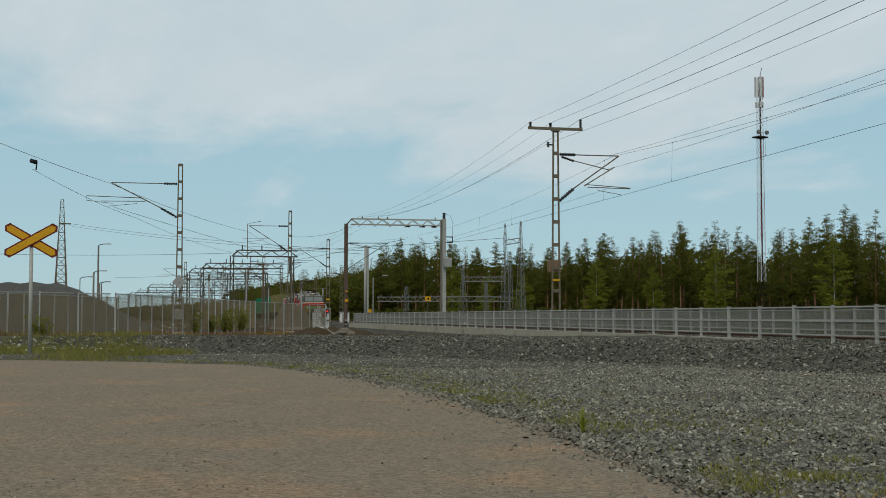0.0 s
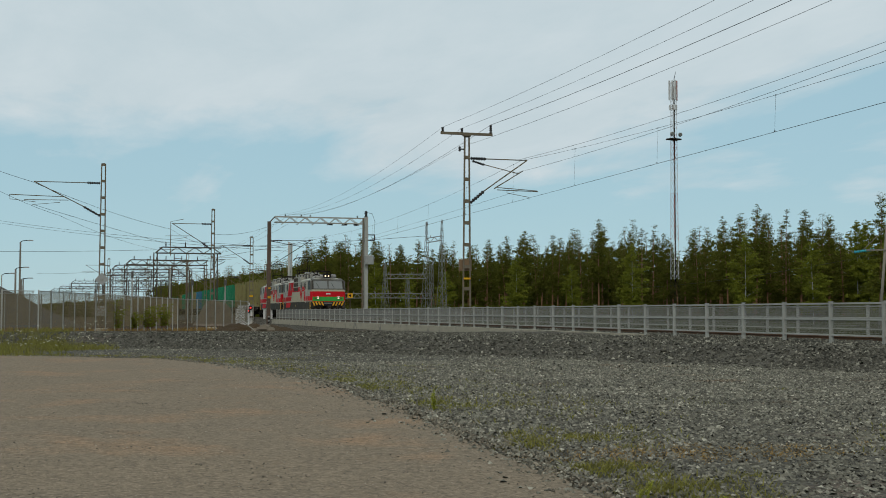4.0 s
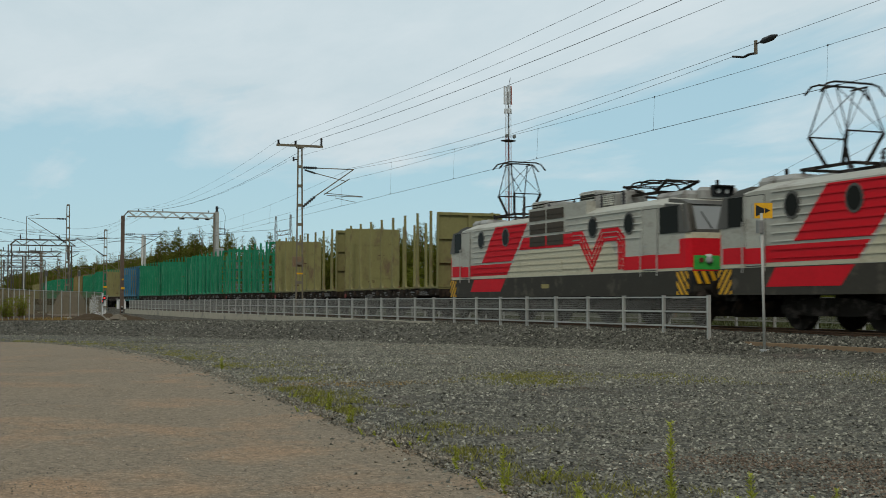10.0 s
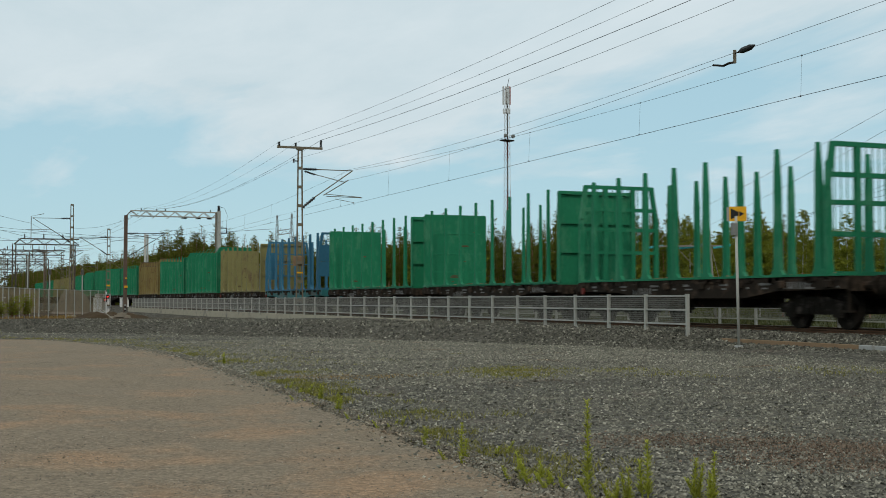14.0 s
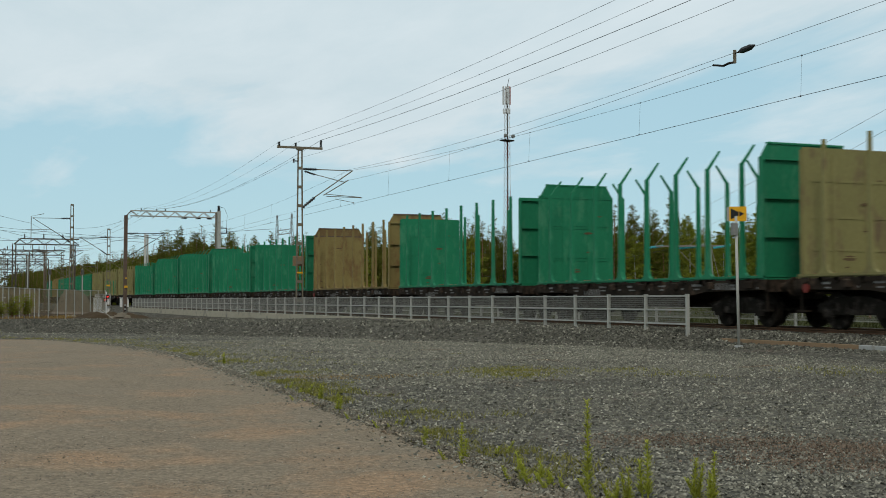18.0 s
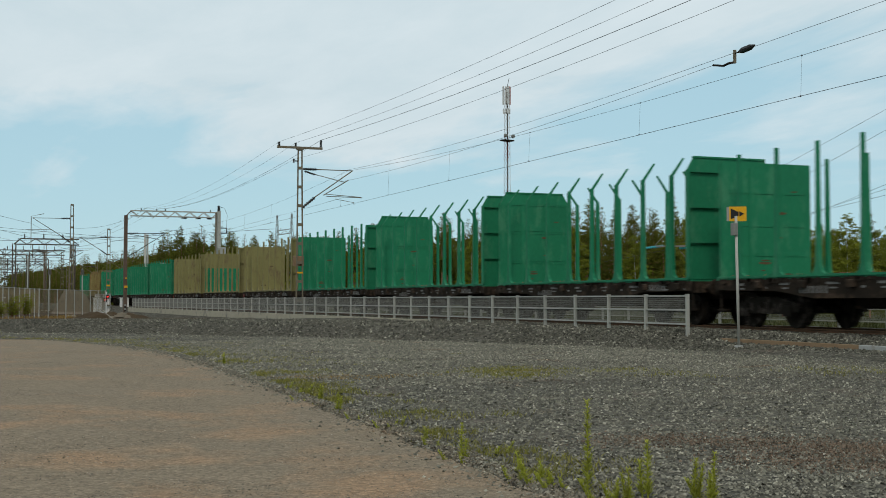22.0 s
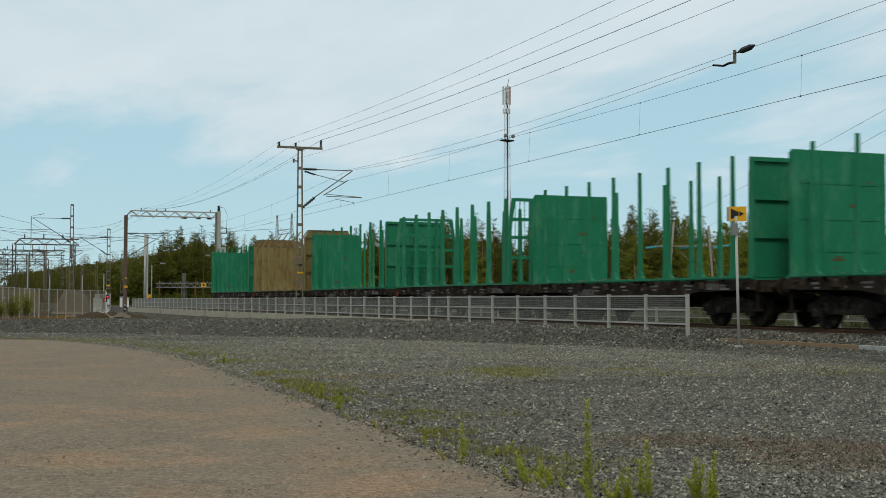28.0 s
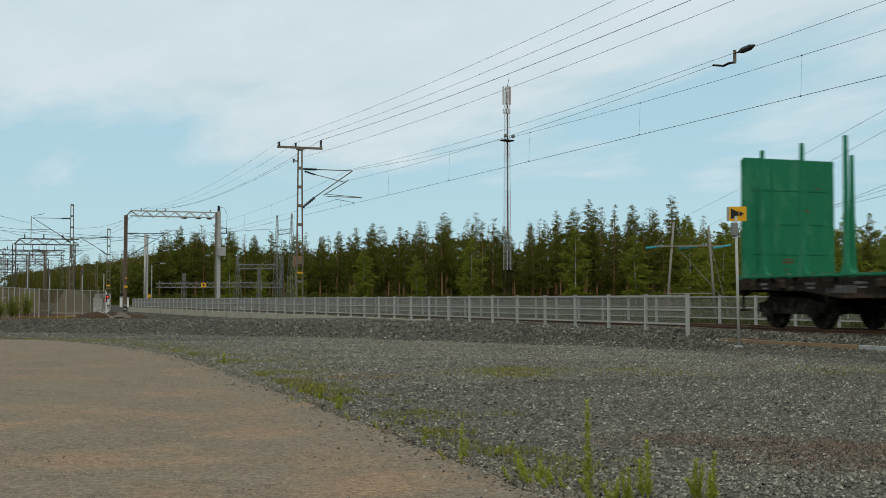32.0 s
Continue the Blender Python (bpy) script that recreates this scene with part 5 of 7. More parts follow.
def locomotive(at):
    """Electric locomotive: +x is ahead, z = 0 the rail top, the body 17.0 m long."""
    o = thing("locomotive", "cream, grey and red electric locomotive pulling the train", "locomotive", at)
    L, F = 8.5, 8.95
    # body with sloping windscreens: side outline extruded across
    lower = [(-8.6, 1.57), (F, 1.57), (F + 0.02, 2.62), (F - 0.30, 3.42), (F - 0.75, 3.56), (F - 1.6, 3.66), (-7.0, 3.66), (-7.85, 3.56), (-8.3, 3.42), (-8.62, 2.62)]
    body = Mesh()
    n = len(lower)
    rings = []
    for y, inset, down in ((-1.45, 0.0, 0.10), (-1.55, 0.12, 0.16), (1.55, 0.12, 0.16), (1.45, 0.0, 0.10)):
        rings.append([(x - math.copysign(inset, x) if abs(x) > L - 0.7 else x, y, z - (down if z > 3.5 else 0)) for x, z in lower])
    order = [rings[1], rings[0], [(x, -1.05, z0 + (0.06 if z0 > 3.5 else 0)) for (x, z0) in lower], [(x, 1.05, z0 + (0.06 if z0 > 3.5 else 0)) for (x, z0) in lower], rings[3], rings[2]]
    verts = [p for r in order for p in r]
    faces = [tuple(range(n)), tuple(range(6 * n - 1, 5 * n - 1, -1))]
    for r in range(5):
        faces += [(r * n + i, (r + 1) * n + i, (r + 1) * n + (i + 1) % n, r * n + (i + 1) % n) for i in range(n)]
    body.add(verts, faces)
    bd = part("body", body, LGREY, o, "pale grey and cream ribbed steel body")
    part("skirt", Mesh().plate([(-8.55, 0.88), (F - 0.05, 0.88), (F, 1.0), (F, 1.57), (-8.6, 1.57), (-8.6, 1.0)], "y", -1.545, 1.545), SKIRT, o, "dark grey lower skirt")
    for s in (-1, 1):
        paint = [("cream_field", [(-8.38, 1.58), (8.82, 1.58), (8.82, 1.66), (5.35, 1.66), (4.6, 2.5), (-2.1, 2.5), (-3.0, 1.68), (-8.38, 1.66)], CREAM, CREAM, "cream paint field"),
                 ("red_band", [(-8.38, 1.68), (-3.09, 1.68), (-2.67, 2.10), (-8.38, 2.10)], LRED, LRED, "red paint band"),
                 ("red_slant", [(-5.39, 2.17), (-2.62, 2.17), (-1.34, 3.46), (-4.12, 3.46)], LRED, LRED, "broad red slanting stripe"),
                 ("red_band", [(-2.04, 2.54), (2.06, 2.52), (2.06, 2.94), (-1.68, 2.96)], LRED, LRED, "red band behind the grilles"),
                 ("red_band", [(5.36, 1.65), (8.825, 1.65), (8.825, 2.46), (8.50, 2.46), (8.50, 2.05), (5.36, 2.05)], LRED, LRED, "red paint band")]
        # emblem drawn as a plain striped ribbon
        for oi, off in enumerate((0.0, 0.15, 0.30)):
            run = [(2.08, 2.92 - off), (2.72 - off * 0.4, 2.92 - off), (3.40, 1.70 + (0.30 - off) * 1.6), (4.04 + off * 0.45, 2.92 - off), (5.05 - off * 0.3, 2.92 - off), (5.42 - off, 2.64 - off * 0.5), (5.42 - off, 1.72)]
            for j, ((ax, az), (bx, bz)) in enumerate(zip(run, run[1:])):
                dx, dz = bx - ax, bz - az
                ln = math.hypot(dx, dz)
                ux, uz = dx / ln * 0.053, dz / ln * 0.053
                paint.append(("emblem", [(ax - ux * 0.7 - uz, az - uz * 0.7 + ux), (ax - ux * 0.7 + uz, az - uz * 0.7 - ux), (bx + ux * 0.7 + uz, bz + uz * 0.7 - ux), (bx + ux * 0.7 - uz, bz + uz * 0.7 + ux)], LRED, LRED, "plain red striped ribbon emblem", 2.5 + 0.4 * (j % 2) + 0.8 * oi))
        for k, (nm, pts, m_, _, lab, *lay) in enumerate(paint):
            part(nm, side_strip(pts, s, lay[0] if lay else k * 0.5), m_, bd, lab)

        def colour_at(x, z):
            """The rib colour at a place of the side, highlight grey off the painted fields."""
            out = RIBGREY
            for _, pts, _, m_, *_ in paint:
                n_, inside = len(pts), False
                for i in range(n_):
                    (xa, za), (xb, zb) = pts[i], pts[(i + 1) % n_]
                    if (za > z) != (zb > z) and x < xa + (z - za) / (zb - za) * (xb - xa):
                        inside = not inside
                out = m_ if inside else out
            return out

        # pressed ribs, each in the paint of its place, grey ones paler as painted highlights
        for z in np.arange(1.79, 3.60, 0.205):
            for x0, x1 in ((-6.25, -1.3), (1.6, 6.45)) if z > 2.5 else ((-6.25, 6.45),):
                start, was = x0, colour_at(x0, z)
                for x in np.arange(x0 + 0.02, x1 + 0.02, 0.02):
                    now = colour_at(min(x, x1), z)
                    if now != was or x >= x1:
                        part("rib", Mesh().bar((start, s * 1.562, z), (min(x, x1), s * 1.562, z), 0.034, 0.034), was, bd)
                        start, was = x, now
        part("skirt_red", Mesh().plate([(-6.5, 1.08), (-3.7, 1.08), (-3.22, 1.55), (-6.14, 1.55)], "y", s * 1.549 - 0.003, s * 1.549 + 0.003), LRED, bd, "red field on the skirt")
        part("side_bulge", Mesh().box(-1.25, 3.0, min(s * 1.2, s * 1.548), max(s * 1.2, s * 1.548), 3.50, 3.93), LGREY, bd, "raised side of the machine room")
        # grilles
        for gx in (-1.15, 0.20):
            for gz in (2.61, 3.04, 3.50):
                g = part("grille", Mesh().box(gx, gx + 1.22, s * 1.555 - 0.02, s * 1.555 + 0.026, gz, gz + 0.34), GRILLE, bd, "dark louvred intake")
                part("louvre", Mesh().box(gx + 0.02, gx + 1.2, s * 1.58 - 0.008, s * 1.58 + 0.008, gz + 0.15, gz + 0.18), GRILLE, g)
        # round windows with rims
        for wx in (5.73, 3.47, -3.18, -5.43):
            ring = [(wx + 0.31 * math.cos(a), 3.05 + 0.34 * math.sin(a)) for a in np.linspace(0, 2 * math.pi, 18)[:-1]]
            rim = part("round_window", Mesh().plate(ring, "y", s * 1.56 - 0.02, s * 1.56 + 0.024), HOOD, bd, "round side window in a dark rim")
            ring = [(wx + 0.25 * math.cos(a), 3.05 + 0.28 * math.sin(a)) for a in np.linspace(0, 2 * math.pi, 18)[:-1]]
            part("pane", Mesh().plate(ring, "y", s * 1.57 - 0.015, s * 1.57 + 0.02), GLASS, rim)
        # cab doors, side windows and handrails
        for e in (-1, 1):
            d = part("cab_door", Mesh().box(min(e * 6.55, e * 7.32), max(e * 6.55, e * 7.32), s * 1.55 - 0.02, s * 1.55 + 0.022, 1.62, 3.38), LGREY, bd, "grey cab door")
            # Dark frame added behind the leaf to stand for the door gap.
            part("door_seal", Mesh().box(min(e * 6.525, e * 7.345), max(e * 6.525, e * 7.345), s * 1.54 - 0.02, s * 1.54 + 0.02, 1.595, 3.405), HOOD, d, "dark frame standing for the gap round the door")
            part("door_handle", Mesh().box(min(e * 6.62, e * 6.74), max(e * 6.62, e * 6.74), s * 1.585 - 0.012, s * 1.585 + 0.012, 2.30, 2.34), GALV, d, "steel door handle")
            part("door_band", Mesh().box(min(e * 6.55, e * 7.32), max(e * 6.55, e * 7.32), s * 1.575 - 0.003, s * 1.575 + 0.003, 1.66, 2.06), LRED, d)
            for hx in (6.48, 7.40):
                part("handrail", Mesh().tube((e * hx, s * 1.63, 1.45), (e * hx, s * 1.63, 2.75), 0.018, 6), GALV, bd, "steel handrail")
            part("cab_window", Mesh().box(min(e * 7.46, e * (8.44 if e > 0 else 8.12)), max(e * 7.46, e * (8.44 if e > 0 else 8.12)), s * 1.55 - 0.02, s * 1.55 + 0.012, 2.64, 3.40), GLASS, bd, "dark side window of the cab")
        for bx in (-1.6, 0.9):
            part("hatch", Mesh().box(bx, bx + 0.42, s * 1.556 - 0.012, s * 1.556 + 0.012, 1.72, 2.08), CREAM, bd)
        part("stencil_bar", Mesh().box(-0.25, 0.3, s * 1.552 - 0.004, s * 1.552 + 0.004, 1.16, 1.30), mat("stencil_yellow", (0.32, 0.26, 0.1)), bd, "faint yellow stencil bar")
    # ends
    for e in (-1, 1):
        LE = F if e > 0 else 8.6
        def flat(y0, y1, z0, z1, off=0.0):
            x = e * (LE + 0.006 + off)
            return Mesh().box(min(x, x + e * 0.012), max(x, x + e * 0.012), y0, y1, z0, z1)
        part("front_band", flat(-1.43, 1.43, 1.56, 2.47, 0.0), LRED, bd, "red front band")
        part("front_band", flat(-1.43, 1.43, 2.47, 2.63, 0.006), CREAM, bd, "cream front band")
        part("front_band", flat(-1.40, 1.40, 1.60, 1.99, 0.008), LGREEN, bd, "bright green front band")
        part("front_emblem", flat(-0.2, 0.2, 2.2, 2.3, 0.016), WHITEP, bd, "white plain bar emblem")
        st = part("bumper_plate", flat(-1.43, 1.43, 1.20, 1.555, 0.001), SIGNBLACK, bd, "black and yellow striped bumper plate")
        for k in range(-5, 6):
            if abs(k) < 2:
                continue
            c = k * 0.262
            x = e * (LE + 0.026)
            part("stripe", Mesh().plate([(c - 0.17, 1.205), (c - 0.04, 1.205), (c + 0.12, 1.55), (c - 0.01, 1.55)] if k > 0 else [(c + 0.17, 1.205), (c + 0.04, 1.205), (c - 0.12, 1.55), (c + 0.01, 1.55)], "x", x - 0.004, x + 0.004), YELLOW, st)
        part("centre_pillar", Mesh().bar((e * (LE + 0.012), 0, 2.63), (e * (LE - 0.262), 0, 3.43), 0.15, 0.05), HOOD, bd, "dark grey centre pillar")
        part("sill_frame", flat(-1.40, 1.40, 2.63, 2.72, 0.004), HOOD, bd)
        for s in (-1, 1):
            for z0, z1, m_ in ((1.66, 2.46, LRED), (2.47, 2.62, CREAM), (0.95, 1.56, SIGNBLACK)):
                part("corner_paint", Mesh().plate([(e * (LE - 0.13), s * 1.572), (e * (LE + 0.018), s * 1.466), (e * (LE + 0.018), s * 1.432), (e * (LE - 0.13), s * 1.54)], "z", z0, z1), m_, bd)
        part("number_bar", flat(-0.36, 0.36, 1.36, 1.48, 0.03), MARK, bd)
        for s in (-1, 1):
            g = part("corner_plate", Mesh().box(min(e * (LE - 0.62), e * (LE + 0.004)), max(e * (LE - 0.62), e * (LE + 0.004)), s * 1.55 - 0.006, s * 1.55 + 0.006, 0.88, 1.56), SIGNBLACK, bd, "black and yellow striped corner plate")
            for k in range(5):
                x0 = LE - 0.62 + k * 0.24
                zs = [0.90 + 0.65 * q / 12 for q in range(13)]
                edges = [(max(LE - 0.61, x0 - (z - 0.9) * 0.85), min(LE - 0.002, x0 + 0.12 - (z - 0.9) * 0.85), z) for z in zs]
                edges = [q for q in edges if q[1] - q[0] > 0.004]
                if len(edges) < 2:
                    continue
                part("stripe", Mesh().plate([(e * q[0], q[2]) for q in edges] + [(e * q[1], q[2]) for q in edges[::-1]], "y", s * 1.559 - 0.003, s * 1.559 + 0.003), YELLOW, g)
            lamp = part("headlight", Mesh().tube((e * (LE + 0.01), s * 0.92, 1.86), (e * (LE + 0.09), s * 0.92, 1.86), 0.10, 16), BOXGREY, bd, "round headlight in a grey rim", True)
            part("lens", Mesh().tube((e * (LE + 0.085), s * 0.92, 1.86), (e * (LE + 0.10), s * 0.92, 1.86), 0.062, 16), HEADLAMP if e > 0 else BOXGREY, lamp)
            part("tail_light", Mesh().tube((e * (LE + 0.01), s * 1.17, 1.86), (e * (LE + 0.06), s * 1.17, 1.86), 0.07, 12), SIGNRED, bd, "unlit red tail light")
            part("marker_cover", flat(s * 0.92 - 0.1, s * 0.92 + 0.1, 1.96, 2.03, 0.01), WHITEP, bd)
            # windscreen, leaning back from the band to the roof
            q0, q1 = (0.05, 1.30) if s > 0 else (-1.30, -0.05)
            w = Mesh().add([(e * (LE + 0.015), q0, 2.72), (e * (LE + 0.015), q1, 2.72), (e * (LE - 0.235), q1 * 0.98, 3.38), (e * (LE - 0.235), q0, 3.38),
                            (e * (LE - 0.04), q0, 2.72), (e * (LE - 0.04), q1, 2.72), (e * (LE - 0.29), q1 * 0.98, 3.38), (e * (LE - 0.29), q0, 3.38)],
                           [(0, 1, 2, 3), (4, 7, 6, 5), (0, 4, 5, 1), (1, 5, 6, 2), (2, 6, 7, 3), (3, 7, 4, 0)])
            ws = part("windscreen", w, WINDSCREEN, bd, "windscreen pane, greyed for the sky it reflects")
            part("wiper", Mesh().bar((e * (LE + 0.03), q0 + 0.5, 2.74), (e * (LE - 0.14), q0 + 0.25, 3.22), 0.02), SIGNBLACK, ws)
            part("pillar", Mesh().bar((e * (LE + 0.0), s * 1.38, 2.66), (e * (LE - 0.27), s * 1.36, 3.42), 0.13), SKIRT, bd)
            part("top_light", Mesh().tube((e * (LE - 0.75), s * 0.14, 3.86), (e * (LE - 0.62), s * 0.14, 3.86), 0.068, 14), HEADLAMP if e > 0 else BOXGREY, bd, "lit roof headlight" if e > 0 else "")
        part("top_light_box", Mesh().soft(min(e * (LE - 1.15), e * (LE - 0.72)), max(e * (LE - 1.15), e * (LE - 0.72)), -0.62, 0.62, 3.64, 3.98, 0.1), ROOFM, bd, "grey rounded lamp housing")
        part("lamp_hood", Mesh().box(min(e * (LE - 0.73), e * (LE - 0.69)), max(e * (LE - 0.73), e * (LE - 0.69)), -0.3, 0.3, 3.70, 4.0).box(min(e * (LE - 0.74), e * (LE - 0.5)), max(e * (LE - 0.74), e * (LE - 0.5)), -0.34, 0.34, 3.99, 4.02).box(min(e * (LE - 0.74), e * (LE - 0.58)), max(e * (LE - 0.74), e * (LE - 0.58)), -0.34, -0.31, 3.74, 4.02).box(min(e * (LE - 0.74), e * (LE - 0.58)), max(e * (LE - 0.74), e * (LE - 0.58)), 0.31, 0.34, 3.74, 4.02), SIGNBLACK, bd, "black hood round the roof headlights")
        part("hood", Mesh().plate([(e * (LE - 0.36), 3.40), (e * (LE - 0.22), 3.43), (e * (LE - 0.72), 3.60), (e * (LE - 1.3), 3.66), (e * (LE - 1.3), 3.50)], "y", -1.38, 1.38), HOOD, bd, "dark grey hood over the windscreen")
        for s in (-1, 1):
            part("corner_pillar", side_strip([(e * (LE - 0.48), 2.62), (e * (LE - 0.10), 2.62), (e * (LE - 0.38), 3.42), (e * (LE - 1.2), 3.50), (e * (LE - 1.2), 3.41), (e * (LE - 0.52), 3.41)], s, 4), HOOD, bd, "dark grey corner pillar")
            part("corner_pillar", Mesh().bar((e * (LE - 0.05), s * 1.49, 2.62), (e * (LE - 0.30), s * 1.45, 3.43), 0.15), HOOD, bd, "dark grey corner pillar")
        part("horn", Mesh().tube((e * (LE - 0.9), 0, 4.02), (e * (LE - 0.9), 0, 4.2), 0.05, 8), DARKM, bd)
        part("air_conditioner", Mesh().soft(min(e * (LE - 2.6), e * (LE - 1.0)), max(e * (LE - 2.6), e * (LE - 1.0)), -1.05, -0.2, 3.6, 3.90, 0.12), ROOFM, bd, "grey roof box")
        part("tank", Mesh().tube((e * (LE - 2.5), 0.75, 3.85), (e * (LE - 1.2), 0.75, 3.85), 0.2, 12), ROOFM, bd, "grey roof tank", True)
        part("snowplough", Mesh().plate([(-1.2, 0.30), (1.2, 0.30), (1.3, 0.45), (1.15, 0.75), (-1.15, 0.75), (-1.3, 0.45)], "x", e * (LE - 0.25) - 0.03, e * (LE - 0.25) + 0.03), UNDER, o, "dark plough plate")
        buffers(o, e * (LE + 0.0), e, DARKM)
        part("buffer_beam", Mesh().box(min(e * (LE - 0.5), e * (LE + 0.0)), max(e * (LE - 0.5), e * (LE + 0.0)), -1.3, 1.3, 0.72, 1.3), DARKM, o)
        for y in (-0.5, 0.35, 0.6):
            part("brake_hose", Mesh().path([(e * (LE + 0.02), y, 1.05), (e * (LE + 0.2), y, 0.85), (e * (LE + 0.24), y, 0.55), (e * (LE + 0.1), y + 0.05, 0.4)], 0.03, 6), DARKM, o)
    # roof gear
    part("roof_walk", Mesh().box(-3.4, 4.3, -0.75, 0.75, 3.70, 3.76), ROOFM, o, "grey roof platform under the boxes")
    for x0, x1, h in ((-2.3, -1.25, 0.56), (1.35, 2.5, 0.62), (2.95, 3.75, 0.44)):
        b = part("roof_box", Mesh().soft(x0, x1, -0.92, 0.3, 3.68, 3.72 + h, 0.05), ROOFM, o, "grey ventilated roof box")
        # No real opening: a dark plate paints the shade between the slats.
        part("vent_opening", Mesh().box(x0 + 0.06, x1 - 0.06, -0.932, -0.915, 3.80, 3.67 + h), SKIRT, b, "dark plate for the shade behind the slats")
        for k in range(5):
            z = 3.81 + k * (h - 0.16) / 4.2
            for xa, xb in ((x0 + 0.07, (x0 + x1) / 2 - 0.03), ((x0 + x1) / 2 + 0.03, x1 - 0.07)):
                # Slats take the ribs' pale grey, lighter than the box.
                part("vent_slat", Mesh().bar((xa, -0.945, z), (xb, -0.945, z), 0.035, 0.05), RIBGREY, b)
    for x0, x1, y0, h in ((-0.95, -0.35, -0.7, 0.24), (-0.1, 1.05, -0.55, 0.2), (3.85, 4.25, -0.8, 0.5), (-3.2, -2.5, -0.6, 0.22), (6.0, 6.5, 0.2, 0.3)):
        part("roof_housing", Mesh().soft(x0, x1, y0, y0 + 0.7, 3.66, 3.72 + h, 0.06), ROOFM, o, "small grey housing on the roof")
    part("switch_gear", Mesh().tube((0.55, -0.35, 4.12), (1.15, -0.35, 4.12), 0.11, 10).ribbed((0.65, -0.35, 3.75), (0.65, -0.35, 4.1), 0.09, 3).ribbed((1.05, -0.35, 3.75), (1.05, -0.35, 4.1), 0.09, 3), BLACK, o, "black roof switch on insulators")
    for x in (-3.3, -1.2, 0.7, 2.6, 4.0):
        part("insulator", Mesh().ribbed((x, 0.85, 3.68), (x, 0.85, 4.18), 0.09, 4), BLACK, o, "dark ribbed insulator")
        part("insulator", Mesh().ribbed((x + 0.4, -0.98, 3.68), (x + 0.4, -0.98, 4.12), 0.07, 4), BLACK, o, "dark ribbed insulator")
    part("roof_cable", Mesh().path([(-3.3, 0.85, 4.2), (-1.2, 0.85, 4.22), (0.7, 0.85, 4.2), (2.6, 0.85, 4.22), (4.0, 0.85, 4.2), (4.6, 0.2, 4.15)], 0.025), DARKM, o)
    part("roof_cable", Mesh().path([(-2.9, -0.98, 4.14), (-0.8, -0.98, 4.16), (1.1, -0.98, 4.14), (3.0, -0.98, 4.16), (4.4, -0.98, 4.14)], 0.02), DARKM, o)
    # raised pantograph at the rear, folded one ahead
    for c, up_z, name in ((-5.35, 6.06, "raised_pantograph"), (4.95, 4.42, "folded_pantograph")):
        pg = Mesh()
        pg.box(c - 1.0, c + 1.0, -0.62, -0.54, 3.98, 4.05).box(c - 1.0, c + 1.0, 0.54, 0.62, 3.98, 4.05)
        pg.box(c - 1.0, c - 0.92, -0.62, 0.62, 3.98, 4.05).box(c + 0.92, c + 1.0, -0.62, 0.62, 3.98, 4.05)
        frame_part = part(name, pg, DARKM, o, "dark tubular pantograph")
        kz = 4.05 + (up_z - 4.05) * (0.38 if up_z > 5 else 0.8)
        wide = 0.72 if up_z > 5 else 1.3
        for e in (-1, 1):
            for y in (-0.5, 0.5):
                part("lower_arm", Mesh().tube((c + e * 0.3, y * 0.7, 4.05), (c + e * wide, y * 1.1, kz), 0.048, 6), DARKM, frame_part)
                part("upper_arm", Mesh().tube((c + e * wide, y * 1.1, kz), (c + e * 0.22, y * 0.9, up_z - 0.1), 0.02, 6), DARKM, frame_part)
                part("cross_stay", Mesh().tube((c + e * wide, y * 1.1, kz), (c + e * 0.22, -y * 0.9, up_z - 0.1), 0.012, 5), DARKM, frame_part)
            part("cross_tube", Mesh().tube((c + e * wide, -0.55, kz), (c + e * wide, 0.55, kz), 0.022, 6), DARKM, frame_part)
        head = Mesh()
        for e in (-0.3, 0.3):
            head.path([(c + e, -0.98, up_z - 0.28), (c + e, -0.78, up_z - 0.06), (c + e, -0.55, up_z), (c + e, 0.55, up_z), (c + e, 0.78, up_z - 0.06), (c + e, 0.98, up_z - 0.28)], 0.028, 6)
        head.box(c - 0.3, c + 0.3, -0.45, -0.41, up_z - 0.1, up_z - 0.06).box(c - 0.3, c + 0.3, 0.41, 0.45, up_z - 0.1, up_z - 0.06)
        part("contact_bow", head, DARKM, o, "pantograph head")
        for x in (-0.9, 0.9):
            for y in (-0.58, 0.58):
                part("insulator", Mesh().ribbed((c + x, y, 3.62), (c + x, y, 3.98), 0.07, 3), BLACK, o)
    bogie(o, -4.6, 0.625, 3.0, DARKM)
    bogie(o, 4.6, 0.625, 3.0, DARKM)
    part("equipment_box", Mesh().soft(-2.2, 2.2, -1.3, 1.3, 0.35, 0.9, 0.08), DARKM, o)
    return o


WAGON = 14.647


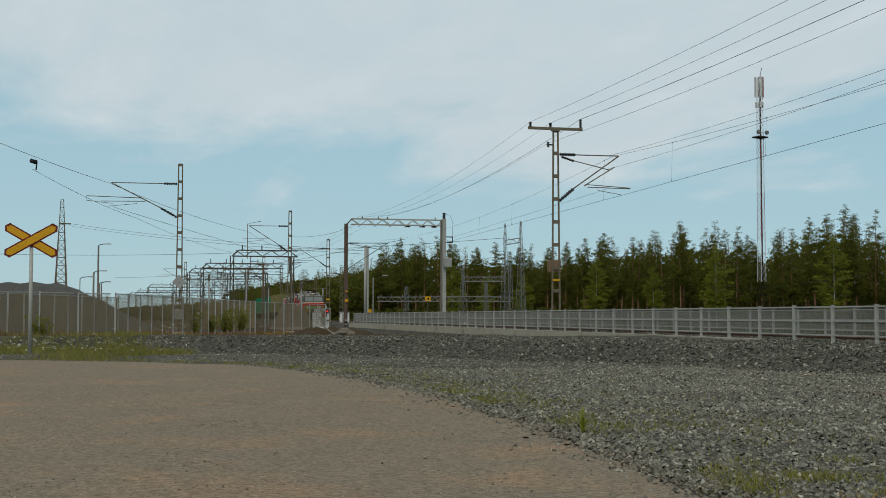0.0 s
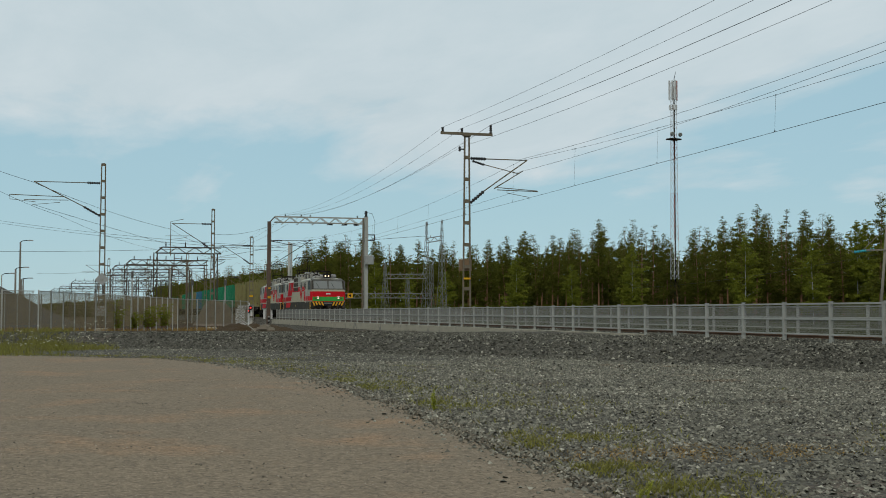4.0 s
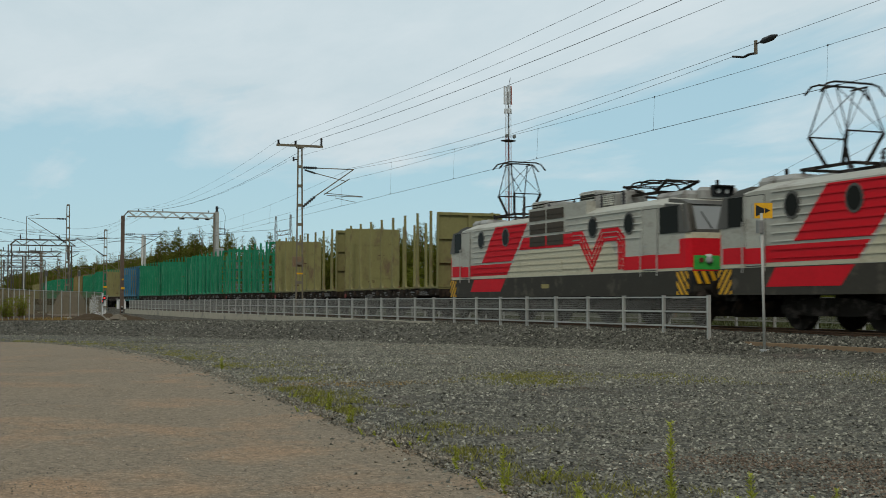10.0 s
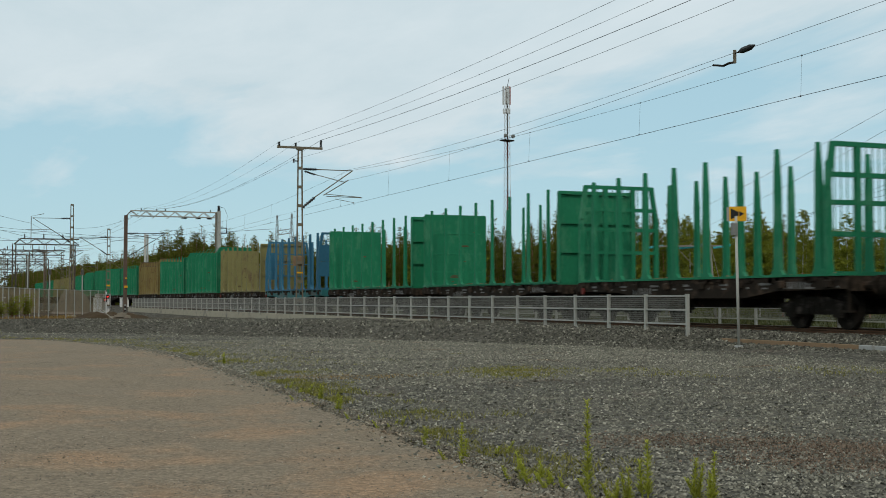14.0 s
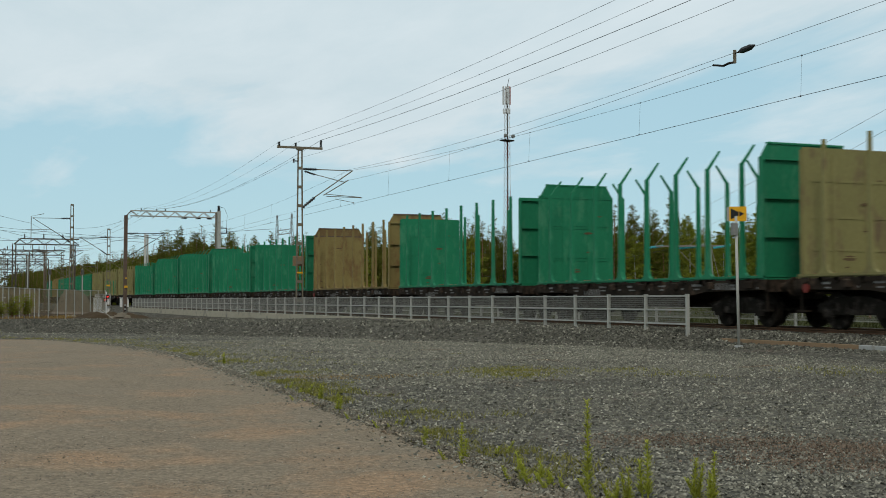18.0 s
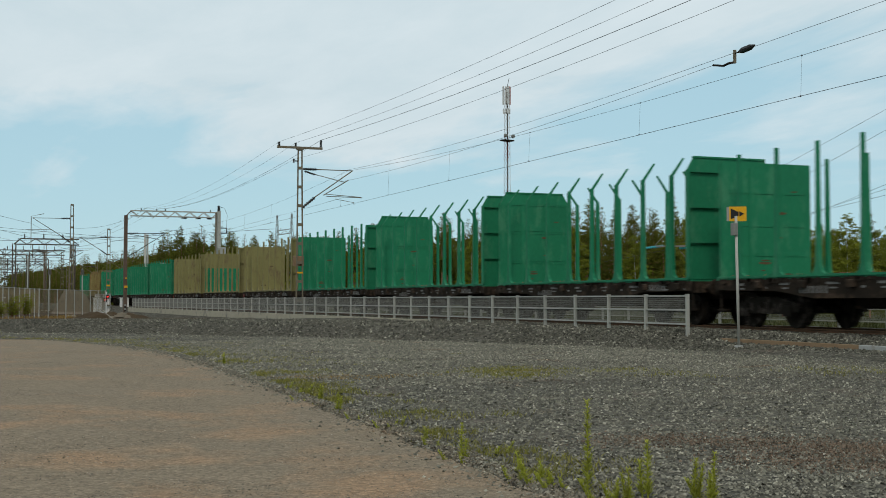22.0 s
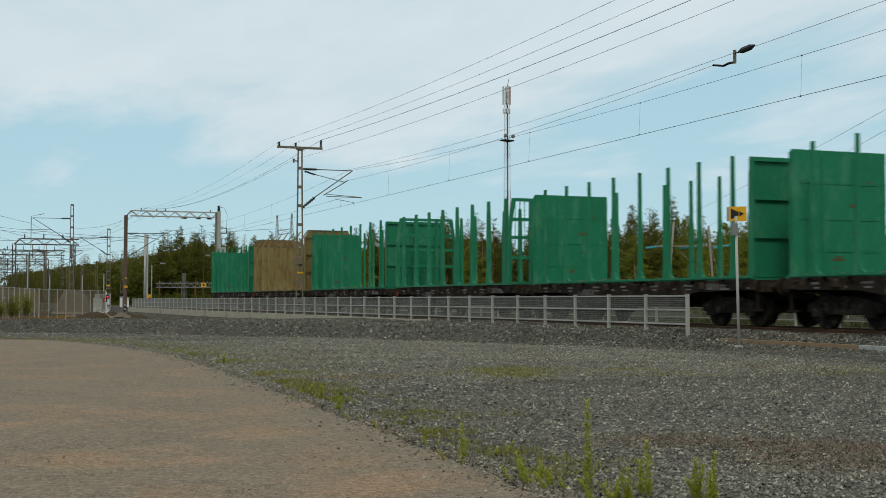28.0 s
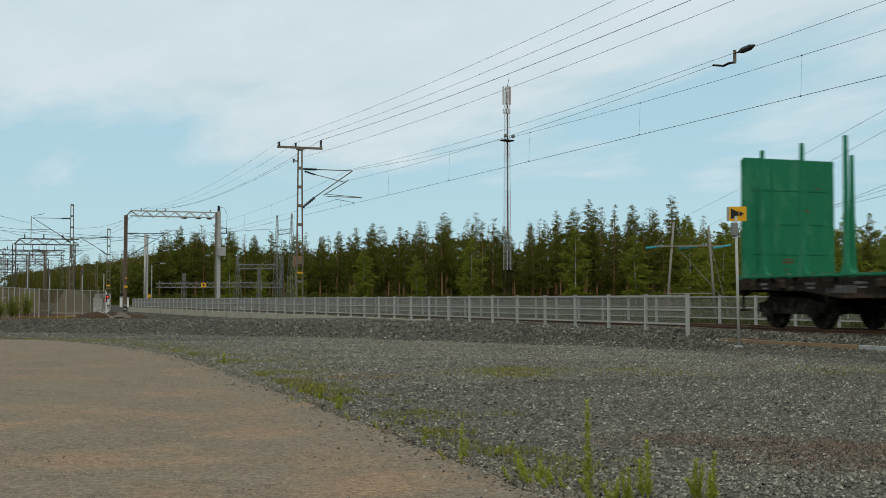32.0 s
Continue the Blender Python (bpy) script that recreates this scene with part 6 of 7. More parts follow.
def end_wall(o, x, face, style, colour, boards=False):
    """An end wall across the wagon; face is the side (+1 or -1) that looks at the load."""
    m = Mesh()
    z0, z1, w = 1.28, 4.46, 1.44
    if style in ("bent", "cap"):
        m.plate([(-w, z0), (w, z0), (w, 4.36), (1.2, 4.76), (-1.2, 4.76), (-w, 4.36)], "x", x - 0.03, x + 0.03)
    else:
        m.plate([(-w, z0), (w, z0), (w, z1), (-w, z1)], "x", x - 0.03, x + 0.03)
    wall = part("end_wall", m, colour, o, "steel end wall")
    out = -face
    deep = 0.07 if face > 0 else 0.17
    xo = x + out * deep * 0.8
    fr = Mesh()
    for y in (-w, w):
        fr.box(min(x, x + out * deep), max(x, x + out * deep), y - 0.03, y + 0.03, z0, 4.4)
    for z in (z0 + 0.05, 2.35, 3.35, 4.36):
        fr.box(min(x, x + out * deep * 0.7), max(x, x + out * deep * 0.7), -w + 0.04, w - 0.04, z - 0.024, z + 0.024)
    fr.box(min(x, xo), max(x, xo), -0.08, 0.08, z0, 4.36)
    part("wall_frame", fr, colour, wall)
    rb = Mesh()
    xi = x + face * 0.045
    for y in (-0.5, 0.5):
        rb.box(min(x, xi), max(x, xi), y - 0.07, y + 0.07, z0 + 0.1, 4.3)
    levels = (1.95, 2.75, 3.65) if style == "flat" else (2.14, 2.24, 3.27, 3.37)
    for z in levels:
        for y0, y1 in ((-1.2, -0.6), (-0.4, 0.4), (0.6, 1.2)):
            rb.box(min(x, xi), max(x, xi), y0, y1, z - 0.035, z + (0.035 if style == "flat" else 0.0))
    part("wall_ribs", rb, colour, wall)
    if style != "flat":
        worn = RUST if colour is not GREEN else colour
        part("top_cap", Mesh().bar((x, -1.2, 4.78), (x, 1.2, 4.78), 0.12, 0.05), worn, wall, "worn top edge of the wall")
        part("top_rail", Mesh().box(min(x, xi), max(x, xi), -w + 0.02, w - 0.02, 4.31, 4.37), worn, wall)
        xs = x + face * 0.034
        part("top_panel", Mesh().plate([(-w + 0.02, 4.375), (w - 0.02, 4.375), (1.19, 4.74), (-1.19, 4.74)], "x", xs - 0.003, xs + 0.003), OLDRUST if colour is not GREEN else colour, wall, "rusted sloping top of the wall")
    rs = np.random.default_rng(int(abs(x) * 100) + len(style) + int(face > 0))
    for k in range(7):
        cy, cz = rs.uniform(-1.2, 1.2), (z0 + 0.08 + rs.gamma(1.2, 0.12) if k < 4 else rs.uniform(1.7, 4.2))
        wy, wz = rs.uniform(0.05, 0.28), rs.uniform(0.015, 0.05)
        ring = [(cy + wy * math.cos(a) * rs.uniform(0.5, 1.1), cz + wz * math.sin(a) * rs.uniform(0.4, 1.2)) for a in np.linspace(0, 6.283, 9)[:-1]]
        xs = x + face * (0.033 if abs(abs(cy) - 0.5) > 0.1 + wy else 0.048)
        part("rust_scuff", Mesh().plate(ring, "x", xs - 0.002, xs + 0.002), SCUFF, wall, "rusty scuff in the paint")
    if boards:
        for k in range(3):
            y = -0.96 + k * 0.96
            part("board", Mesh().box(x + face * 0.065 - 0.015, x + face * 0.065 + 0.015, y - 0.43, y + 0.43, 1.36, 3.28), GREEN, wall, "green painted board")
    return wall


def lattice_wall(o, x, colour):
    """An open end frame; the blue one has broad panels at its sides."""
    m = Mesh()
    blue = colour is BLUE
    for y in (-1.42, -0.52, 0.52, 1.42):
        m.box(x - 0.06, x + 0.06, y - 0.075, y + 0.075, 1.28, 3.4 if abs(y) > 1 else 4.45)
    for s in (-1, 1):
        m.bar((x, s * 1.42, 3.35), (x, s * 1.24, 4.50), 0.13, 0.12)
    for z in (1.34, 2.29, 3.05, 3.72, 4.46):
        w = 1.42 if z < 3.5 else 1.36 if z < 4.2 else 1.26
        thick = 0.03 if blue and 2 < z < 4.2 else 0.06
        m.box(x - 0.045, x + 0.045, -w, w, z - thick, z + thick)
    wall = part("end_frame", m, colour, o, "open lattice end frame of welded steel")
    if blue:
        for z0, z1 in ((2.04, 2.87), (2.88, 3.80)):
            part("side_panel", Mesh().box(x + 0.05, x + 0.075, -1.40, -0.72, z0, z1), colour, wall, "solid blue plate in the end frame")
    for k in range(13):
        y = -1.14 + k * 0.19
        part("grid_bar", Mesh().box(x - 0.085, x - 0.07, y - 0.012, y + 0.012, 2.35, 4.42), colour, wall)
    return wall


def timber_wagon(style, colour, sill=None, boards=False, red=False, label=""):
    """An empty timber wagon: +x is ahead, z = 0 the rail top."""
    o = thing("timber_wagon", label, "freight wagon")
    H = 6.72
    sillm = Mesh()
    for y in (-1.42, 1.42):
        sillm.plate([(-H, 0.98), (-H, 1.24), (H, 1.24), (H, 0.98), (4.0, 0.94), (2.6, 0.76), (-2.6, 0.76), (-4.0, 0.94)], "y", y - 0.05, y + 0.05)
    sillm.box(-H, H, -0.3, 0.3, 0.75, 1.2)
    sillm.box(-H, -H + 0.15, -1.42, 1.42, 0.92, 1.24).box(H - 0.15, H, -1.42, 1.42, 0.92, 1.24)
    fr = part("underframe", sillm, sill or UNDER, o, "dirty steel underframe with deep side sills")
    part("deck", Mesh().box(-H, H, -1.44, 1.44, 1.24, 1.285), colour if style != "lattice" else (sill or UNDER), o, "worn steel deck")
    rb_ = np.random.default_rng(5)
    lit = Mesh()
    for k in range(150):
        cx, cy = rb_.uniform(-6.3, 6.3), -1.40 + rb_.gamma(1.0, 0.12)
        a, ln = rb_.uniform(0, 3.14), rb_.uniform(0.05, 0.2)
        lit.bar((cx, cy, 1.30), (cx + math.cos(a) * ln, cy + math.sin(a) * ln * 0.5, 1.31 + rb_.uniform(0, 0.06)), 0.035, 0.02)
    tagged(part("bark_litter", lit, BARK, o, "loose bark chips on the deck"), kind="stuff")
    for k in range(7):
        x = -5.4 + k * 1.8
        part("stencil_bar", Mesh().box(x - 0.3, x - 0.02 + 0.1 * ((k * 7) % 3), -1.474, -1.468, 1.09, 1.15), MARK, fr)
        part("stencil_bar", Mesh().box(x - 0.2, x + 0.05 * ((k * 5) % 4), -1.474, -1.468, 0.99, 1.03), MARK, fr)
        part("stencil_bar", Mesh().box(x + 0.95, x + 1.0 + 0.04 * (k % 3), -1.474, -1.468, 1.0, 1.05), MARK, fr)
        part("lashing_bracket", Mesh().soft(x + 0.5, x + 0.78, -1.56, -1.46, 1.02, 1.2, 0.03), UNDER, fr)
    for x0 in (-3.1, 4.3):
        for k in range(7):
            part("stencil_bar", Mesh().box(x0 + k * 0.16, x0 + 0.07 + k * 0.16, -1.474, -1.468, 0.985 if x0 > 0 else 0.88, 1.165 if x0 > 0 else 1.06), MARK, fr)
    lump = Mesh()
    for k in range(70):
        cx = rb_.uniform(-6.5, 6.5)
        lump.box(cx, cx + rb_.uniform(0.06, 0.22), -1.505, -1.465, 1.22 - rb_.uniform(0.02, 0.09), 1.262)
    tagged(part("edge_grime", lump, UNDER, fr, "clumps of bark and dirt along the sill"), kind="stuff")
    if style == "lattice":
        lattice_wall(o, -6.55, colour)
        lattice_wall(o, 5.95, colour)
    else:
        end_wall(o, -6.45, 1, style, colour, boards)
        end_wall(o, 6.45, -1, style, colour)
    for y in (-1.42, 1.42):
        part("side_beam", Mesh().box(-6.62, 6.62, y - 0.06, y + 0.06, 1.287, 1.345), colour, o, "painted beam that carries the stakes")
    n = 8
    for k in range(n):
        x = -5.65 + k * 1.614
        for s in (-1, 1):
            m = Mesh()
            y = s * 1.42
            if style == "lattice":
                if colour is BLUE:
                    m.plate([(x - 0.34, 1.34), (x + 0.34, 1.34), (x + 0.19, 1.44), (x + 0.125, 1.62), (x + 0.105, 4.02), (x + 0.03, 4.50), (x - 0.045, 4.50), (x - 0.105, 4.14), (x - 0.125, 1.62), (x - 0.19, 1.44)], "y", y - 0.06, y + 0.06)
                else:
                    m.plate([(x - 0.26, 1.34), (x + 0.26, 1.34), (x + 0.15, 1.46), (x + 0.115, 1.75), (x + 0.09, 3.7), (x + 0.01, 4.52), (x - 0.04, 4.52), (x - 0.09, 3.7), (x - 0.115, 1.75), (x - 0.15, 1.46)], "y", y - 0.06, y + 0.06)
            elif style == "bent":
                m.plate([(x - 0.26, 1.34), (x + 0.26, 1.34), (x + 0.14, 1.42), (x + 0.085, 1.58), (x + 0.062, 1.95), (x + 0.038, 4.32), (x - 0.038, 4.32), (x - 0.062, 1.95), (x - 0.085, 1.58), (x - 0.14, 1.42)], "y", y - 0.055, y + 0.055)
                m.bar((x, y - s * 0.01, 4.30), (x, y - s * 0.40, 4.83), 0.066, 0.075, 0.045)
            else:
                m.plate([(x - 0.26, 1.34), (x + 0.26, 1.34), (x + 0.14, 1.42), (x + 0.085, 1.58), (x + 0.064, 1.95), (x + 0.026, 4.56), (x - 0.026, 4.56), (x - 0.064, 1.95), (x - 0.085, 1.58), (x - 0.14, 1.42)], "y", y - 0.05, y + 0.05)
            part("stake", m, colour, o, "tapered steel stake")
    for e in (-1, 1):
        bogie(o, e * 5.0, 0.46, 1.85)
        buffers(o, e * H, e, UNDER)
        part("end_step", Mesh().bar((e * (H - 0.1), -1.35, 1.0), (e * (H - 0.1), -1.35, 0.45), 0.05).box(min(e * (H - 0.3), e * H), max(e * (H - 0.3), e * H), -1.42, -1.25, 0.43, 0.47), UNDER, o)
    part("air_tank", Mesh().soft(-1.3, 1.1, -0.5, 0.5, 0.52, 0.98, 0.1), UNDER, o)
    part("brake_gear", Mesh().tube((-2.0, -0.5, 0.75), (-1.0, -0.5, 0.75), 0.2, 12).tube((0.2, 0.4, 0.7), (1.6, 0.4, 0.7), 0.18, 12).box(-3.2, 3.2, -0.06, 0.06, 0.5, 0.58), UNDER, o)
    if red:
        part("handbrake_wheel", Mesh().tube((-6.25, -1.5, 1.0), (-6.25, -1.54, 1.0), 0.11, 16), SIGNRED, o, "red handbrake wheel")
    return o


A_TAN = ("flat", TAN, None, False, True, "empty tan timber wagon with flat end walls and tapered stakes")
A_GREEN = ("flat", GREEN, None, False, False, "empty green timber wagon with flat end walls and tapered stakes")
B_GREEN = ("bent", GREEN, None, False, False, "empty green timber wagon with sloping-topped ends and bent stakes")
B_BROWN = ("bent", BROWN, None, False, True, "empty tan timber wagon with rust stains, sloping-topped ends and bent stakes")
E_BROWN = ("cap", BROWN, None, False, True, "empty tan timber wagon with rust stains, sloping-topped ends and straight stakes")
C_GREEN = ("lattice", GREEN, None, False, True, "empty green timber wagon with open lattice ends and pointed stakes")
C_BLUE = ("lattice", BLUE, TEALM, False, True, "empty blue timber wagon with open lattice ends and teal sills")
D_TAN = ("flat", TAN, None, True, False, "empty tan timber wagon with green boards across one end")
ORDER = [A_TAN, A_TAN, C_GREEN, C_GREEN, A_GREEN, A_GREEN, C_BLUE, A_TAN, B_GREEN, A_GREEN, E_BROWN, A_GREEN, A_GREEN, B_GREEN, B_GREEN, A_GREEN, A_TAN, D_TAN, A_TAN, A_GREEN, A_GREEN, C_GREEN, A_GREEN, B_BROWN, A_GREEN]
TRACK_Y = 20.9
loco = locomotive(pose(-214.5, TRACK_Y, 0))
loco_two = copy_thing(loco, pose(-233.46, TRACK_Y, 0))
for ob in loco_two.children_recursive:
    if ob.data.materials[0] == HEADLAMP:
        ob.data = ob.data.copy()
        ob.data.materials[0] = BOXGREY
tagged(loco, "leading cream, grey and red electric locomotive with lit headlights", group="locomotives of the train")
tagged(loco_two, "second cream, grey and red electric locomotive behind the first", group="locomotives of the train")
made, wagons = {}, []
for k, kind_of in enumerate(ORDER):
    if kind_of not in made:
        made[kind_of] = w = timber_wagon(*kind_of)
        tagged(w, group="wagons of the timber train")
    else:
        w = copy_thing(made[kind_of], Matrix())
    w.matrix_basis = pose(-250.27 - WAGON * k, TRACK_Y, 0)
    wagons.append(w)


# ---- trees and plants ----
def tuft_cloud(points, size, k, r, flat=0.6, wide=0.34):
    """k small leaf triangles about each point; returns vertices and faces."""
    p = np.repeat(np.asarray(points, float), k, 0)
    n = len(p)
    c = p + r.normal(0, 1, (n, 3)) * size[:, None].repeat(k, 0).reshape(n, 1) * np.array([0.62, 0.62, 0.2])
    s = size.repeat(k)[:, None] * (0.32 + 0.42 * r.random((n, 1)))
    d1 = r.normal(0, 1, (n, 3)) * np.array([1, 1, flat])
    d1 /= np.linalg.norm(d1, axis=1)[:, None]
    d2 = np.cross(d1, r.normal(0, 1, (n, 3)))
    d2 /= np.linalg.norm(d2, axis=1)[:, None] + 1e-9
    v = np.stack([c - d1 * s * 0.62 - d2 * s * wide, c + d1 * s * 0.75, c - d1 * s * 0.45 + d2 * s * wide * 1.15], 1)
    f = np.arange(n)[:, None] * 3 + np.array([0, 1, 2])[None]
    return v.reshape(-1, 3), f


def tree(name, label, category, h, seed, style, leaves=0):
    r = np.random.default_rng(seed)
    o = thing(name, label, category, group="trees of the forest edge")
    bend = r.normal(0, 0.02, 2)
    tr = Mesh()
    base_r = h * (0.011 if style != "birch" else 0.008)
    for i in range(6):
        z0, z1 = h * i / 6 * 0.96 - (0.4 if i == 0 else 0), h * (i + 1) / 6 * 0.96
        q0 = (bend[0] * z0 * z0 * 0.1, bend[1] * z0 * z0 * 0.1, z0)
        q1 = (bend[0] * z1 * z1 * 0.1, bend[1] * z1 * z1 * 0.1, z1)
        tr.tube(q0, q1, base_r * (1 - i / 6.6), 7, base_r * (1 - (i + 1) / 6.6))
    pts, sizes = [], []
    nb = {"pine": 72, "spruce": 90, "birch": 84}[style]
    low = {"pine": 0.26 + 0.2 * r.random(), "spruce": 0.05, "birch": 0.12}[style]
    for b in range(nb):
        k = (b + r.random()) / nb
        k = k if style == "birch" else (math.floor(k * 21) + 0.6 * r.random()) / 21
        z = h * (low + (0.985 - low) * k)
        if style == "pine":
            reach = h * (0.008 + 0.165 * (1 - k) ** 0.85 * (0.45 + 0.85 * r.random() ** 1.5) * (0.6 + 0.4 * min(1, k * 5)))
            rise = 0.12 + 0.4 * k
        elif style == "spruce":
            reach = h * (0.012 + 0.155 * (1 - k) ** 0.9 * (0.65 + 0.5 * r.random()))
            rise = -0.22 + 0.2 * k
        else:
            reach = h * (0.02 + 0.19 * math.sin(math.pi * min(0.97, 0.18 + 0.8 * k)) * (0.45 + 0.7 * r.random()))
            rise = 0.55
        a = r.random() * 6.283
        q = np.array((bend[0] * z * z * 0.1, bend[1] * z * z * 0.1, z))
        tip = q + np.array((math.cos(a) * reach, math.sin(a) * reach, rise * reach))
        if b % 2 == 0:
            tr.tube(q, tip, base_r * 0.16 * (1.1 - k), 4, base_r * 0.04)
        n = 4
        for i in range(n):
            t = 0.35 + 0.65 * (i + 0.6 * r.random()) / n
            pts.append(q + (tip - q) * t + r.normal(0, 0.12, 3))
            sizes.append(h * (0.0375 if style == "pine" else 0.032 if style == "spruce" else 0.037) * (0.6 + 0.8 * r.random()) * (1.12 - (0.76 if style == "birch" else 0.88) * k))
    part("trunk", tr, BIRCHBARK if style == "birch" else BARK, o, "pale birch trunk" if style == "birch" else "reddish brown pine trunk")
    v, f = tuft_cloud(pts, np.array(sizes), leaves or (23 if style == "birch" else 14), r, 0.6, 0.42 if style == "birch" else 0.28)
    mesh = raw("crown", v.tolist(), f.tolist(), {"pine": NEEDLE, "spruce": NEEDLE2, "birch": LEAF}[style])
    part("crown", mesh, None, o, "ragged crown with gaps")
    return o


PINE = "dark green pine with a ragged crown at the forest edge"
kinds = [tree("pine_tree", PINE, "tree", 13.5, 1, "pine"), tree("pine_tree", PINE, "tree", 12.0, 2, "pine"), tree("pine_tree", PINE, "tree", 14.5, 3, "pine"), tree("pine_tree", PINE, "tree", 12.8, 8, "pine"),
         tree("spruce_tree", "dark pointed spruce among the pines", "tree", 12.5, 4, "spruce"), tree("spruce_tree", "dark pointed spruce among the pines", "tree", 14.0, 5, "spruce"),
         tree("birch_tree", "light green birch in front of the pines", "tree", 9.0, 6, "birch"), tree("birch_tree", "light green birch in front of the pines", "tree", 11.0, 7, "birch")]
FAR = "dark conifer in the distance beyond the rail yard"
kinds += [tree("pine_tree", FAR, "tree", 13.0, 11, "pine", 6), tree("spruce_tree", FAR, "tree", 13.0, 12, "spruce", 6)]
heights = [13.5, 12.0, 14.5, 12.8, 12.5, 14.0, 9.0, 11.0, 13.0, 13.0]
used = set()


def plant(k, x, y, h):
    s = h / heights[k]
    m = pose(x, y, -0.8, 0, 0, float(rng.uniform(0, 360)))
    if k not in used:
        used.add(k)
        ob = kinds[k]
        ob.matrix_basis = m
    else:
        ob = copy_thing(kinds[k], m)
    ob.scale = (s * float(rng.uniform(0.85, 1.15)), s * float(rng.uniform(0.85, 1.15)), s)


# the height of the treeline along the edge, by bearing from the camera's stand
TOP_T = (3, 6, 8.5, 9.3, 10.5, 12.5, 14, 17, 19, 22, 23.3, 25, 26.5, 28, 30, 32, 34, 36, 38, 41, 46)
TOP_H = (7.5, 8.5, 9.5, 12.6, 13.6, 12.0, 11.2, 11.8, 13.2, 14.6, 15.0, 11.5, 16.2, 16.2, 16.0, 15.0, 13.4, 15.0, 13.0, 12.0, 12.0)
for row, (dist, count) in enumerate(((186, 60), (194, 58), (203, 56))):
    for i in range(count):
        th = 9.0 + 35.5 * (i + float(rng.uniform(-0.4, 0.4))) / count
        d = dist + float(rng.uniform(-3, 3))
        if th < 14:
            d += 18 * (14 - th) / 5
        h = float(np.interp(th, TOP_T, TOP_H)) * d / 205 * float(rng.uniform(0.76, 1.06)) + 0.8
        k = int(rng.choice([0, 1, 2, 3, 4, 5], p=[0.22, 0.22, 0.18, 0.2, 0.1, 0.08]))
        if row == 2:
            k = 8 + int(rng.random() < 0.35)
        if th > 31.5 and row < 2:
            k, h = 6 + int(rng.random() < 0.55), h * 0.92
        plant(k, -d * math.cos(radians(th)), d * math.sin(radians(th)), h)
for th, d, h, k in ((17.9, 172, 8.0, 6), (22.8, 170, 9.2, 7), (11.9, 182, 7.5, 6), (27.5, 174, 10.5, 7), (30.2, 172, 9.5, 6), (32.6, 120, 7.8, 7), (34.0, 112, 7.5, 6), (35.6, 105, 8.0, 7), (37.4, 98, 7.5, 6), (39.3, 95, 6.8, 7), (41.0, 90, 5.8, 6), (31.7, 100, 9.0, 0), (36.6, 104, 7.8, 4), (20.3, 176, 7.0, 6), (14.9, 178, 6.0, 7), (13.3, 180, 6.0, 6), (40.2, 104, 7.6, 1), (42.4, 95, 6.4, 2)):
    plant(k, -d * math.cos(radians(th)), d * math.sin(radians(th)), h + 0.8)
for i in range(96):
    th = 2.6 + 8.0 * (i + float(rng.uniform(-0.5, 0.5))) / 96
    d = 330 + float(rng.uniform(-20, 30)) - 90 * max(0, th - 6) / 4
    h = (6.2 + 6.5 * (th - 2.2) / 8.0) * d / 260 * float(rng.uniform(0.8, 1.1)) + 0.8
    plant(int(rng.choice([8, 9])), -d * math.cos(radians(th)), d * math.sin(radians(th)), h)

for i in range(90):
    th = 7.2 + 34.0 * (i + float(rng.uniform(-0.5, 0.5))) / 90
    d = float(rng.uniform(209, 226)) + (14 * (14 - th) / 5 if th < 14 else 0)
    h = float(np.interp(th, TOP_T, TOP_H)) * d / 205 * float(rng.uniform(0.78, 1.0)) + 0.8
    plant(int(rng.choice([8, 9], p=[0.6, 0.4])), -d * math.cos(radians(th)), d * math.sin(radians(th)), h)

# the woods behind, and the undergrowth at their foot
r2 = np.random.default_rng(21)
pts, sz = [], []
for i in range(11000):
    th = r2.uniform(6.3, 47)
    d = r2.uniform(216, 240)
    h = np.interp(th, TOP_T, TOP_H) * 0.70 * d / 205
    pts.append((-d * math.cos(radians(th)), d * math.sin(radians(th)), -0.8 + (h + 0.8) * r2.random() ** 1.45))
    sz.append(r2.uniform(0.8, 1.3))
for i in range(7000):
    th, d = r2.uniform(7.0, 47), r2.uniform(207, 236)
    pts.append((-d * math.cos(radians(th)), d * math.sin(radians(th)), r2.uniform(-0.9, 5.5)))
    sz.append(r2.uniform(0.9, 1.5))
v, f = tuft_cloud(pts, np.array(sz), 7, r2)
tagged(new("far_woods", raw("far_woods", v.tolist(), f.tolist(), NEEDLE2)), "dense dark conifer woods behind the forest edge", "woods", kind="stuff")
pts, sz = [], []
for i in range(5200):
    th = r2.uniform(8.5, 45)
    d = r2.uniform(170, 204) if th < 31 else r2.uniform(104, 160)
    pts.append((-d * math.cos(radians(th)), d * math.sin(radians(th)), -0.8 + 2.4 * r2.random() ** 1.8))
    sz.append(r2.uniform(0.28, 0.6))
v, f = tuft_cloud(pts, np.array(sz), 10, r2)
# The darker needle material paints in the shade at the forest's foot.
tagged(new("undergrowth", raw("undergrowth", v.tolist(), f.tolist(), NEEDLE2)), "green undergrowth along the forest edge", "bushes", kind="stuff")
pts, sz = [], []
for i in range(4200):
    th = r2.uniform(-6, 10.5)
    d = r2.uniform(370, 480)
    pts.append((-d * math.cos(radians(th)), d * math.sin(radians(th)), r2.uniform(-1, (3.2 + 0.5 * th) if th < 2.6 else 0.8 * (6.2 + 0.81 * (th - 2.2)) * d / 260)))
    sz.append(r2.uniform(1.2, 2.2))
v, f = tuft_cloud(pts, np.array(sz), 16, r2)
tagged(new("distant_woods", raw("distant_woods", v.tolist(), f.tolist(), NEEDLE2)), "low line of distant woods", "woods", kind="stuff")


